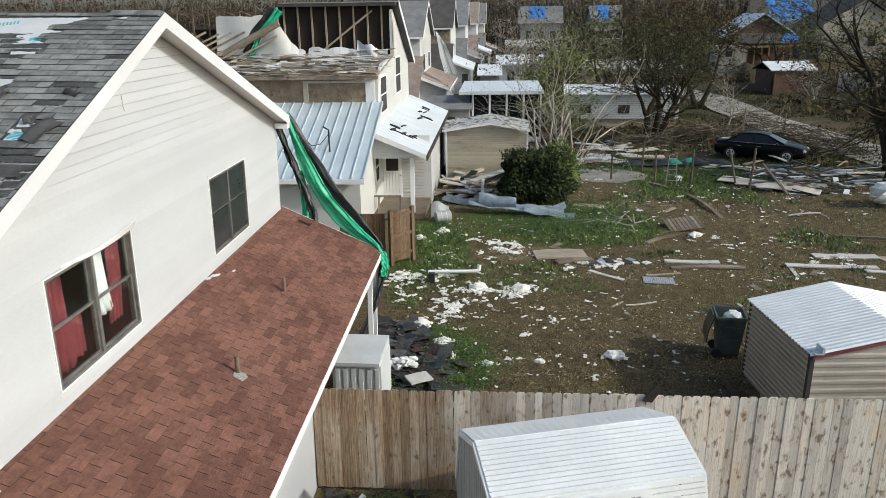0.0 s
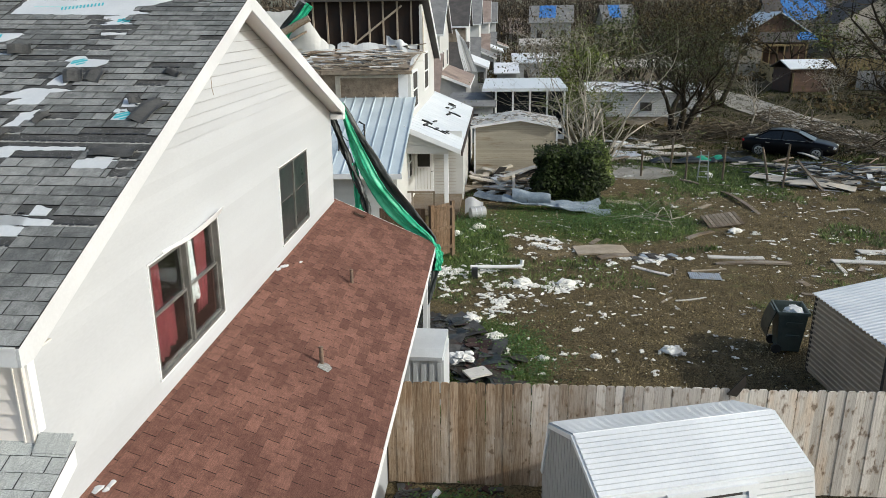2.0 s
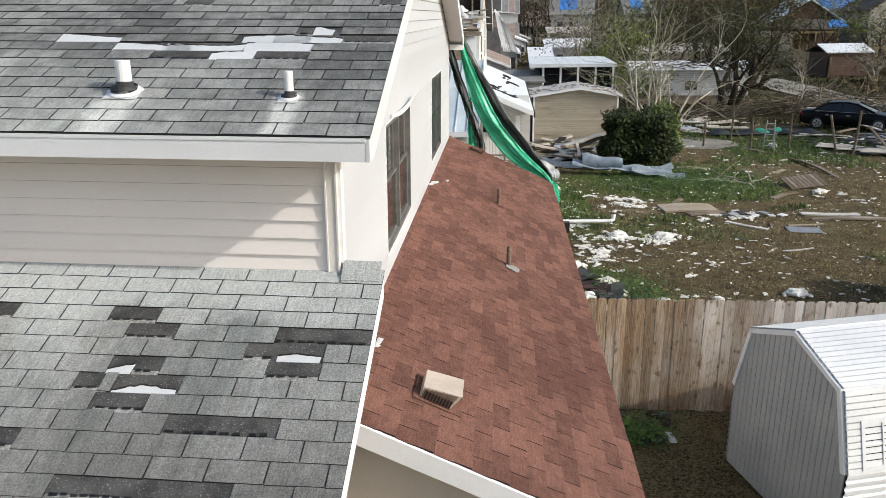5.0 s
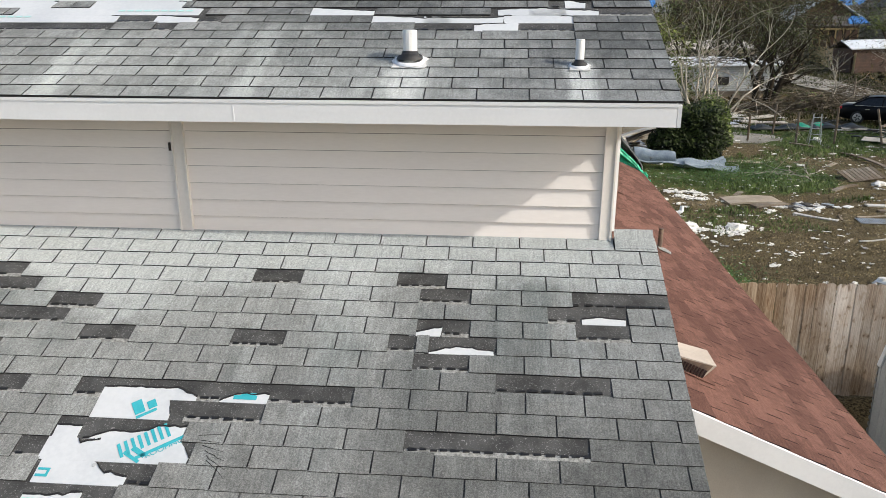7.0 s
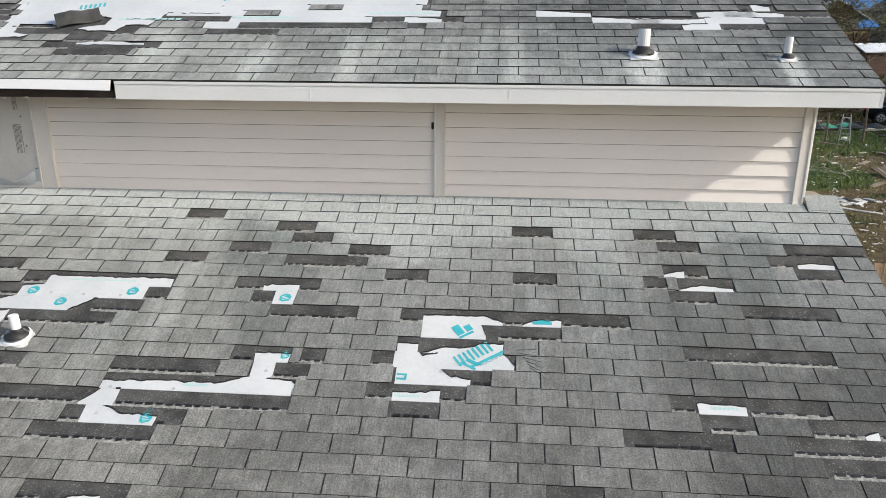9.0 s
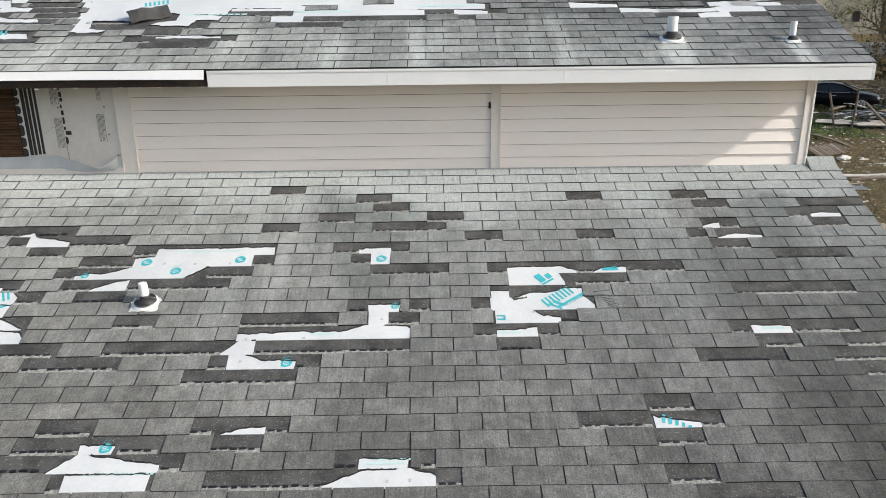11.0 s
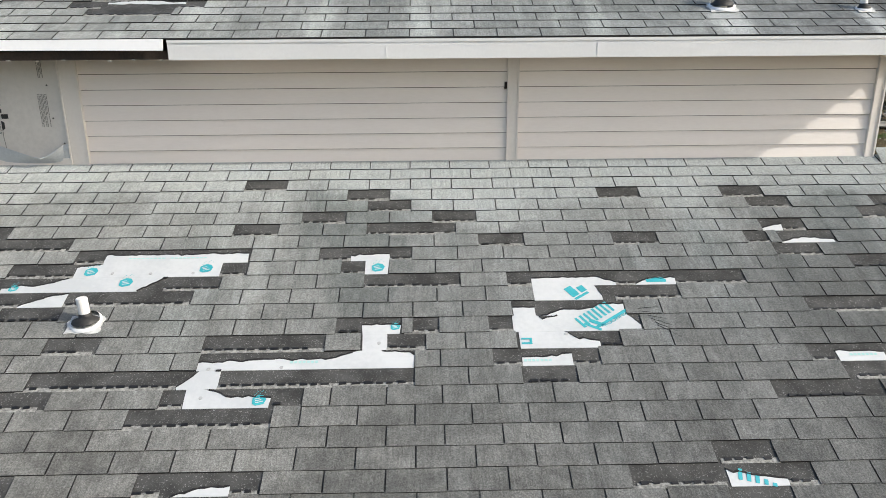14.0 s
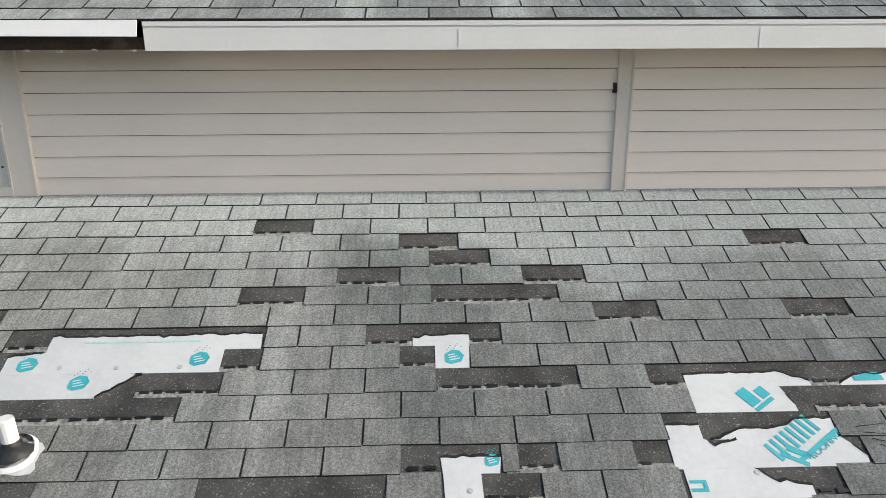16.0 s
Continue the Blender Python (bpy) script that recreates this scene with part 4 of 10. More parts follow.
g = Geo()
g.prism([(X_EDGE + 0.001, y, z) for y, z in ((Y_EAVE - 0.03, 5.25), (Y_RIDGE, Z_RIDGE - 0.002), (Y_RIDGE, Z_RIDGE - 0.202), (-0.301, 5.115), (Y_EAVE - 0.03, 5.115))], (0.025, 0, 0))
part("rake_board", g, TRIM_SUN_DIMMED, upper_roof)
deck(upper_roof, "starter_strip", (Y_EAVE - 0.03, Z_EAVE - 0.0125), (Y_RIDGE, Z_RIDGE + 0.0005), X_EDGE + 0.0005, X_EDGE + 0.031, 0.002, HEADLAP)
deck(lower_roof, "starter_strip", (LOW_Y, LOW_EZ + 0.0005), (-0.03, low_z(-0.03) + 0.0005), X_EDGE + 0.0005, X_EDGE + 0.031, 0.002, HEADLAP)
rake("rake_board", [(Y_RIDGE + 0.001, Z_RIDGE + 0.012), (Y_BACK + 0.03, Z_BACK)], X_EDGE + 0.001, X_EDGE + 0.026, 0.2, TRIM_SUN_DIMMED, upper_roof_back)
for a, b, par in (((Y_EAVE, Z_EAVE - 0.135), (Y_RIDGE - 0.002, Z_RIDGE - 0.135), upper_roof), ((Y_RIDGE + 0.002, Z_RIDGE - 0.135), (Y_BACK, Z_BACK - 0.135), upper_roof_back)):
    g = Geo()
    g.prism([(0.024, a[0], a[1] - 0.012), (0.024, b[0], b[1] - 0.012), (0.024, b[0], b[1]), (0.024, a[0], a[1])], (X_EDGE - 0.026, 0, 0))
    part("rake_soffit", g, TRIM_WARM, par)
g = Geo()
g.span((0.024, Y_REAR_WALL - 0.12, Z_BACK - 0.26), (X_EDGE + 0.02, Y_BACK + 0.02, Z_BACK - 0.15))
part("eave_return", g, TRIM, upper_roof_back)
g = Geo()
g.span((X_LEFT, Y_BACK + 0.002, Z_BACK - 0.16), (X_EDGE, Y_BACK + 0.026, Z_BACK))
part("rear_fascia", g, TRIM, upper_roof_back)
rake("rake_board", [(LOW_Y, LOW_EZ - 0.004), (-0.03, low_z(-0.03) - 0.004)], X_EDGE + 0.001, X_EDGE + 0.024, 0.17, TRIM, lower_roof)
g = Geo()
g.prism([(0.024, LOW_Y, LOW_EZ - 0.14), (0.024, -0.02, LOW_Z - 0.15), (0.024, -0.02, LOW_Z - 0.135), (0.024, LOW_Y, LOW_EZ - 0.125)], (X_EDGE - 0.026, 0, 0))
part("rake_soffit", g, TRIM_WARM, lower_roof)
g = Geo()
g.span((X_LEFT, LOW_Y - 0.026, LOW_EZ - 0.15), (X_EDGE, LOW_Y - 0.001, LOW_EZ))
part("front_fascia", g, TRIM, lower_roof)
# top flashing beyond the corner of the knee wall
g = Geo()
g.hexa([(0.02, -0.12, low_z(-0.12) + 0.012), (X_EDGE + 0.01, -0.12, low_z(-0.12) + 0.012), (X_EDGE + 0.01, 0.01, LOW_Z + 0.06), (0.02, 0.01, LOW_Z + 0.06),
        (0.02, -0.12, low_z(-0.12) + 0.02), (X_EDGE + 0.01, -0.12, low_z(-0.12) + 0.02), (X_EDGE + 0.01, 0.01, LOW_Z + 0.07), (0.02, 0.01, LOW_Z + 0.07)])
part("corner_cap", g, GREY_TAB, lower_roof)

# lean-to trim and walls
RE_Z = RED_Z - RED_SLOPE * RED_X
g = Geo()
g.prism([(0.0, RED_Y0 - 0.03, RED_Z + 0.005), (RED_X, RED_Y0 - 0.03, RE_Z + 0.005), (RED_X, RED_Y0 - 0.03, RE_Z - 0.16), (0.0, RED_Y0 - 0.03, RED_Z - 0.16)], (0, 0.027, 0))
part("rake_board", g, TRIM, red_roof)
g = Geo()
g.prism([(0.0, RED_Y1 + 0.003, RED_Z + 0.005), (RED_X, RED_Y1 + 0.003, RE_Z + 0.005), (RED_X, RED_Y1 + 0.003, RE_Z - 0.14), (0.0, RED_Y1 + 0.003, RED_Z - 0.14)], (0, 0.027, 0))
part("rake_board", g, TRIM, red_roof)
g = Geo()
g.span((RED_X + 0.001, RED_Y0, RE_Z - 0.15), (RED_X + 0.025, RED_Y1, RE_Z - 0.012))
part("fascia", g, TRIM, red_roof, "white eave board with peeling gutter remains")
g = Geo()
g.prism([(-0.12, RED_Y0 + 0.3, 0), (RED_X - 0.35, RED_Y0 + 0.3, 0), (RED_X - 0.35, RED_Y0 + 0.3, RED_Z - RED_SLOPE * (RED_X - 0.35) - 0.085), (0.001, RED_Y0 + 0.3, RED_Z - 0.085)], (0, 0.12, 0))
part("lean_to_end_wall", g, PLASTER, house, "plain beige stucco end wall")
g = Geo()
g.span((RED_X - 0.47, RED_Y0 + 0.42, 0), (RED_X - 0.35, 6.0, RE_Z + 0.03))
part("lean_to_side_wall", g, WALL_WHITE, house)
for y in (10.3, 10.9):
    g = Geo()
    g.span((RED_X - 0.2, y - 0.05, 0), (RED_X - 0.1, y + 0.05, RE_Z - 0.02))
    part("porch_post", g, TRIM, house)
g = Geo()
g.span((RED_X - 0.2, 6.0, RE_Z - 0.12), (RED_X - 0.08, RED_Y1 - 0.05, RE_Z - 0.03))
part("porch_beam", g, TRIM, house)


# windows of the gable
def pane_frame(g, y0, y1, z0, z1, x0, x1, w):
    g.span((x0, y0, z0), (x1, y1, z0 + w))
    g.span((x0, y0, z1 - w), (x1, y1, z1))
    g.span((x0, y0, z0 + w), (x1, y0 + w, z1 - w))
    g.span((x0, y1 - w, z0 + w), (x1, y1, z1 - w))


def gable_window(y0, y1, z0, z1, label):
    """A double hung pair: outer frame, centre post, four sashes with their glass."""
    g = Geo()
    pane_frame(g, y0, y1, z0, z1, -0.09, 0.018, 0.035)
    win = part("window", g, FRAME_METAL, house, label)
    g = Geo()
    pane_frame(g, y0 - 0.018, y1 + 0.018, z0 - 0.018, z1 + 0.018, -0.002, 0.022, 0.018)
    part("casing", g, TRIM, win)
    mid = (y0 + y1) / 2
    g = Geo()
    g.span((-0.085, mid - 0.03, z0 + 0.035), (0.012, mid + 0.03, z1 - 0.035))
    part("centre_post", g, FRAME_METAL, win)
    zm = z0 + (z1 - z0) * 0.53
    for a, b in ((y0 + 0.036, mid - 0.031), (mid + 0.031, y1 - 0.036)):
        for c, d, x in ((z0 + 0.036, zm + 0.02, -0.045), (zm - 0.02, z1 - 0.036, -0.075)):
            g = Geo()
            pane_frame(g, a, b, c, d, x, x + 0.028, 0.028)
            sash = part("sash", g, FRAME_METAL, win)
            g = Geo()
            g.span((x + 0.011, a + 0.029, c + 0.029), (x + 0.016, b - 0.029, d - 0.029))
            ob = part("pane", g, GLASS, win)
            ob.visible_shadow = False
    return win


win_1 = gable_window(*WINDOWS[0], "aluminium window with red curtains and a bent head trim")
win_2 = gable_window(*WINDOWS[1], "dark aluminium double-hung window with dark panels added over its glass")
# added opaque panels that stand for the dim reflections of the dark glass
DARK_PANEL = surf("dark_glass_panel", (0.016, 0.017, 0.018), (0.045, 0.048, 0.05), 1.6, 0.35, 0.1, 220.0)
y0, y1, z0, z1 = WINDOWS[1]
for a, b in ((y0 + 0.04, (y0 + y1) / 2 - 0.035), ((y0 + y1) / 2 + 0.035, y1 - 0.04)):
    for c, d in ((z0 + 0.06, z0 + (z1 - z0) * 0.53 - 0.02), (z0 + (z1 - z0) * 0.53 + 0.02, z1 - 0.06)):
        g = Geo()
        g.span((-0.012, a + 0.02, c), (-0.008, b - 0.02, d))
        part("insect_screen", g, DARK_PANEL, win_2)


def curtain(name, y0, y1, z0, z1, x, folds, mat, label, lean=0.0):
    g = Geo()
    g.sheet(lambda u, v: (x + 0.03 * math.sin(folds * 2 * math.pi * u) * (0.5 + 0.5 * v), y0 + (y1 - y0) * u + lean * v * v, z1 + (z0 - z1) * v), folds * 6, 8)
    ob = solid(name, g, mat, label, "curtain", smooth=True)
    m = ob.modifiers.new("thickness", "SOLIDIFY")
    m.thickness = 0.004
    return ob


for y0, y1, z0, lean in ((2.11, 2.64, 3.7, 0.06), (3.64, 4.0, 3.85, -0.12)):
    curtain("curtain", y0, y1, z0, 5.0, -0.16, 4, CURTAIN, "hanging dark red cloth curtain inside a window", lean)
curtain("curtain", 3.09, 3.5, 4.05, 5.0, -0.13, 3, CURTAIN_WHITE, "torn white cloth hanging in a window", 0.12)
curtain("curtain", 2.18, 3.0, 3.72, 4.28, -0.2, 5, CURTAIN, "hanging dark red cloth curtain inside a window")
for y0, y1 in ((6.9, 7.25), (8.34, 8.66)):
    curtain("curtain", y0, y1, 4.35, 5.0, -0.2, 3, CURTAIN_WHITE, "pale cloth curtain inside a dark window")
# the head trim that the wind bent away
g = Geo()
g.sheet(lambda u, v: (0.03 + 0.10 * u * u * (0.4 + 0.6 * v), 2.4 + 1.6 * u, 5.01 + 0.03 * v - 0.06 * math.sin(math.pi * u) + 0.08 * u * v), 14, 2)
ob = part("bent_trim", g, TRIM, win_1, "bent white trim strip")
m = ob.modifiers.new("thickness", "SOLIDIFY")
m.thickness = 0.006
# crack in the siding
KNOT_TAN = surf("bared_tan_edge", (0.3, 0.22, 0.15), (0.42, 0.33, 0.24), 9.0, 0.8, 0.1)
g = Geo()
g.tube([(0.018, 4.24, 6.69), (0.019, 4.25, 6.6), (0.018, 4.24, 6.57), (0.019, 4.28, 6.48)], 0.0035, 4)
part("siding_crack", g, KNOT_TAN, gable)


# roof penetrations
def vent_pipe(base, nor, radius, high, mat_pipe, label, boot=True, tilt=(0, 0, 1), flare=1.0):
    """A pipe through a roof, with a rubber boot on a flashing cone and plate."""
    base, nor = Vector(base), Vector(nor).normalized()
    ob = thing("vent_pipe", label, "vent pipe", Matrix.Translation(base), "roof vent pipes")
    g = Geo()
    t = Vector(tilt).normalized()
    g.tube([(0, 0, -0.05), t * high * 0.98, t * high], [radius, radius, radius * 0.96], 16, False)
    g.tube([t * high, t * (high - 0.06)], [radius * 0.86, radius * 0.86], 16, True)
    part("pipe", g, mat_pipe, ob, smooth=False)
    if boot:
        k = radius * flare
        g = Geo()
        g.tube([nor * 0.004, nor * k * 0.35 + t * 0.01, nor * k * 0.42 + t * 0.01], [k * 2.25, k * 2.0, k * 1.8], 20, False)
        part("flashing_cone", g, TRIM, ob, "white flashing cone", smooth=True)
        g = Geo()
        g.tube([nor * k * 0.36 + t * 0.008, nor * k * 0.4 + t * k * 0.35, t * (k * 0.95), t * (k * 1.35 + 0.01)], [k * 1.9, k * 1.72, radius * 1.25, radius * 1.03], 20, False)
        part("rubber_boot", g, RUBBER, ob, "black rubber boot", smooth=True)
        g = Geo()
        side = Vector((1, 0, 0))
        dn = nor.cross(side).normalized()
        if dn.z > 0:
            dn = -dn
        q = radius * 2.5 * flare
        ring = []
        rng = random.Random(7)
        for k in range(24):
            w = 2 * math.pi * k / 24
            rr = q * (1.05 / max(abs(math.cos(w)), abs(math.sin(w)))) * rng.uniform(0.82, 1.0)
            ring.append(nor * 0.013 + side * rr * math.cos(w) + dn * (rr * 0.7 * math.sin(w) + 0.03))
        g.prism(ring, nor * 0.004)
        part("flashing_plate", g, FLASH_PAINT, ob)
    return ob


FLASH_PAINT = surf("smeared_white_sealer", (0.5, 0.51, 0.5), (0.68, 0.68, 0.67), 6.0, 0.7, 0.2, 40.0, dirt=(0.35, 0.36, 0.36), dirt_at=0.6)
NL = Vector((0, -SP, CP))
NR = Vector((RS, 0, RC))
vent_pipe((-1.448, 0.035, up_z(0.035)), NL, 0.05, 0.215, PVC, "white plastic vent pipe with black boot on grey shingles")
vent_pipe((-0.295, -0.015, up_z(-0.015)), NL, 0.03, 0.18, PVC, "thin white plastic vent pipe with black boot")
y = -13.05 * EXPO * CP
vent_pipe((-6.14, y, low_z(y)), NL, 0.036, 0.18, PVC, "white vent pipe leaning in a black boot", tilt=(-0.05, -0.03, 1), flare=1.35)
for x, y in ((1.266, 4.08), (1.126, 7.05)):
    p = vent_pipe((x, y, RED_Z - RED_SLOPE * x), NR, 0.03, 0.27, RUST, "short rusty vent pipe on the red shingles", False)
    g = Geo()
    c = Vector((0.02, -0.04, -0.006))
    a, b = Vector((RC, 0, -RS)), Vector((0, 1, 0))
    ring = [c + NR * 0.017 + a * s + b * t for s, t in ((-0.06, -0.1), (0.1, -0.12), (0.13, 0.02), (0.06, 0.09), (-0.07, 0.07))]
    g.prism(ring, NR * 0.004)
    part("flashing_plate", g, SEAL_SCAR if y < 5 else RED_TAB, p)


def box_vent(x, y, w, d, h, body_mat, label, open_side=True):
    """A slant-topped roof vent with a dark grille under its hood."""
    z = RED_Z - RED_SLOPE * x
    a, b, n = Vector((RC, 0, -RS)), Vector((0, 1, 0)), NR
    ob = thing("roof_vent", label, "roof vent", Matrix.Translation((x, y, z)))
    def q(s, t, hh):
        return a * s + b * t + n * hh
    g = Geo()
    g.hexa([q(-w / 2, -d / 2, 0.0), q(w / 2 - 0.05, -d / 2, 0.0), q(w / 2 - 0.05, d / 2, 0.0), q(-w / 2, d / 2, 0.0),
            q(-w / 2, -d / 2, h * 0.7), q(w / 2, -d / 2, h), q(w / 2, d / 2, h), q(-w / 2, d / 2, h * 0.7)])
    part("hood", g, body_mat, ob)
    g = Geo()
    g.hexa([q(-w / 2 - 0.05, -d / 2 - 0.05, 0.014), q(w / 2 + 0.05, -d / 2 - 0.05, 0.014), q(w / 2 + 0.05, d / 2 + 0.05, 0.014), q(-w / 2 - 0.05, d / 2 + 0.05, 0.014),
            q(-w / 2 - 0.05, -d / 2 - 0.05, 0.02), q(w / 2 + 0.05, -d / 2 - 0.05, 0.02), q(w / 2 + 0.05, d / 2 + 0.05, 0.02), q(-w / 2 - 0.05, d / 2 + 0.05, 0.02)])
    part("base_plate", g, RED_TAB, ob)
    g = Geo()
    g.hexa([q(-w / 2 + 0.02, -d / 2 - 0.012, 0.02), q(w / 2 - 0.06, -d / 2 - 0.012, 0.02), q(w / 2 - 0.06, -d / 2 - 0.002, 0.02), q(-w / 2 + 0.02, -d / 2 - 0.002, 0.02),
            q(-w / 2 + 0.02, -d / 2 - 0.012, h * 0.66), q(w / 2 - 0.03, -d / 2 - 0.012, h * 0.94), q(w / 2 - 0.03, -d / 2 - 0.002, h * 0.94), q(-w / 2 + 0.02, -d / 2 - 0.002, h * 0.66)])
    grille = part("grille", g, RUST, ob, "rusty brown grille")
    for i in range(9):
        s = -w / 2 + 0.035 + i * (w - 0.1) / 8
        g = Geo()
        g.hexa([q(s, -d / 2 - 0.02, 0.022), q(s + 0.012, -d / 2 - 0.02, 0.022), q(s + 0.012, -d / 2 - 0.0125, 0.022), q(s, -d / 2 - 0.0125, 0.022),
                q(s, -d / 2 - 0.02, h * 0.6), q(s + 0.012, -d / 2 - 0.02, h * 0.6), q(s + 0.012, -d / 2 - 0.0125, h * 0.6), q(s, -d / 2 - 0.0125, h * 0.6)])
        part("slat", g, HEADLAP_RED, grille)
    return ob


VENT_PALE = surf("sun_bleached_vent", (0.4, 0.34, 0.28), (0.52, 0.45, 0.38), 4.0, 0.6, 0.1, 50.0)
box_vent(0.68, 0.19, 0.3, 0.28, 0.15, VENT_PALE, "square bleached roof vent with a dark grille")
box_vent(0.62, 10.75, 0.3, 0.22, 0.1, RED_TAB, "flat brown roof vent near the roof end")

# scraps of siding and insulation lying along the wall on the red roof
rng = random.Random(11)
for i, (x, y) in enumerate(((0.07, 6.48), (0.12, 6.62), (0.24, 6.95), (0.09, 0.55), (0.16, 0.6), (0.05, 6.36))):
    g = Geo()
    c = Vector((x, y, RED_Z - RED_SLOPE * x + 0.022))
    for k in range(2):
        s = rng.uniform(0.025, 0.05)
        g.lump(c + Vector((rng.uniform(-0.03, 0.03), rng.uniform(-0.05, 0.05), 0)), (s, s * 1.5, 0.014), i * 5 + k, 0.4, 4, 6)
    solid("siding_scrap", g, WRAP, "small white scrap lying on red shingles", "debris", "scraps on the red roof")


# shingle flaps folded back by the wind
def flap_piece(at, x, row, w, length, bend, spin, mat, label):
    g = Geo()
    base = at(x, row * EXPO, 0.012)
    ax, up_v = Vector((1, 0, 0)), Vector((0, CP, SP))
    n = Vector((0, -SP, CP))
    ca, sa = math.cos(spin), math.sin(spin)
    e1, e2 = ax * ca + up_v * sa, up_v * ca - ax * sa

    def fn(u, v):
        s = v * length
        lift = bend * math.sin(v * 2.6) * length + 0.01
        ragged = 0.02 * math.sin(u * 17 + row) * v
        return base + e1 * (u - 0.5) * w + e2 * (s * (1 - 0.35 * v * bend) + ragged) + n * (lift + 0.012 * math.sin(u * 6))

    g.sheet(fn, 8, 6)
    ob = solid("shingle_flap", g, mat, label, "roof shingle", "folded shingle flaps")
    m = ob.modifiers.new("thickness", "SOLIDIFY")
    m.thickness = 0.008
    return ob


FLAP = surf("shingle_underside", (0.028, 0.028, 0.028), (0.08, 0.08, 0.077), 5.0, 0.85, 0.4, 120.0)
for x, row, w, ln, bend, spin in ((0.0, 20.2, 0.22, 0.42, 0.1, -0.35), (-0.13, 22.6, 0.12, 0.12, 0.3, 0.5), (-1.3, 16.9, 0.1, 0.3, 0.08, -0.35), (-1.02, 19.9, 0.09, 0.2, 0.1, -0.5), (-0.98, 25.6, 0.2, 0.24, 0.3, 0.3), (-0.8, 25.7, 0.2, 0.24, 0.2, -0.2), (0.02, 26.8, 0.2, 0.1, 0.3, -0.4), (-1.9, 30, 0.26, 0.16, 0.5, 0.2), (-6.62, 7.4, 0.4, 0.22, 0.35, 0.5), (0.0, 15.95, 0.42, 0.13, 0.12, 0.0)):
    flap_piece(at_up, x, row, w, ln, bend, spin, FLAP, "torn dark shingle flap folded up on the roof")

# print on the bare underlayment
def stamp(at, x, row, bars, spin, mat, name="printed_bar", parent=None):
    """Slanted bars of print: bars as (along, across, length, width)."""
    g = Geo()
    o = at(x, row * EXPO, 0.0062)
    e = Vector((1, 0, 0))
    f2 = Vector((0, CP, SP))
    n = Vector((0, -SP, CP)) * 0.0008
    ca, sa = math.cos(spin), math.sin(spin)
    for s, t, ln, w in bars:
        ring = []
        for ds, dt in ((0, 0), (ln, 0), (ln, w), (0, w)):
            ring.append(o + e * ((s + ds) * ca - (t + dt) * sa) + f2 * ((s + ds) * sa + (t + dt) * ca))
        g.prism(ring, n)
    return part(name, g, mat, parent, kind="stuff" if len(bars) > 1 else "")


def block_letters(n, high, wide):
    """Bars standing for big lettering that names a brand."""
    out = []
    for i in range(n):
        out += [(i * wide, 0.0, wide * 0.24, high), (i * wide + wide * 0.5, 0.0, wide * 0.24, high)]
    return out


def words(text, at, x, row, size, spin, mat, parent):
    c = bpy.data.curves.new("print", "FONT")
    c.body, c.size, c.extrude = text, size, 0.0006
    tmp = bpy.data.objects.new("print", c)
    me = bpy.data.meshes.new_from_object(tmp)
    bpy.data.objects.remove(tmp)
    me.materials.clear()
    me.materials.append(mat)
    o = at(x, row * EXPO, 0.0068)
    rot = Matrix(((1, 0, 0), (0, CP, -SP), (0, SP, CP))).to_4x4() @ Matrix.Rotation(spin, 4, "Z")
    return part("lettering", me, mat, parent, m=Matrix.Translation(o) @ rot)


R0 = LOW_ROWS - 0.17
SLANT = 0.6
stamp(at_low, -2.85, R0 - 13.66, block_letters(4, 0.1, 0.075), SLANT, TEAL, "printed_letters", lower_roof)
stamp(at_low, -2.79, R0 - 13.66, [(0.02, -0.02, 0.3, 0.022)], SLANT, TEAL, "printed_stripe", lower_roof)
words("ROOFING", at_low, -2.71, R0 - 13.62, 0.048, SLANT, TEAL, lower_roof)
stamp(at_low, -2.92, R0 - 14.62, [(0, 0.22, 0.1, 0.03), (-0.02, 0.18, 0.12, 0.02)], -0.5, TEAL, "printed_stripe", lower_roof)
stamp(at_low, -2.88, R0 - 11.68, [(0, 0, 0.06, 0.1), (0.08, 0.0, 0.05, 0.06), (0.0, -0.03, 0.12, 0.02)], SLANT, TEAL, "printed_letters", lower_roof)
stamp(at_low, -2.34, R0 - 10.68, [(0, 0, 0.14, 0.03), (0.04, 0.028, 0.09, 0.02)], 0.0, TEAL, "printed_mark", lower_roof)
stamp(at_low, -3.28, R0 - 14.6, [(0, 0, 0.07, 0.016), (0.055, 0.016, 0.015, 0.024), (0, 0.04, 0.07, 0.014)], 0.0, TEAL, "printed_mark", lower_roof)
for x, row in ((-3.28, 15.6), (-1.2, 15.55), (-4.75, 15.5)):
    stamp(at_low, x, R0 - row, [(i * 0.026, 0, 0.018, 0.018) for i in range(7)], 0.0, TEAL_PALE, "printed_line", lower_roof)


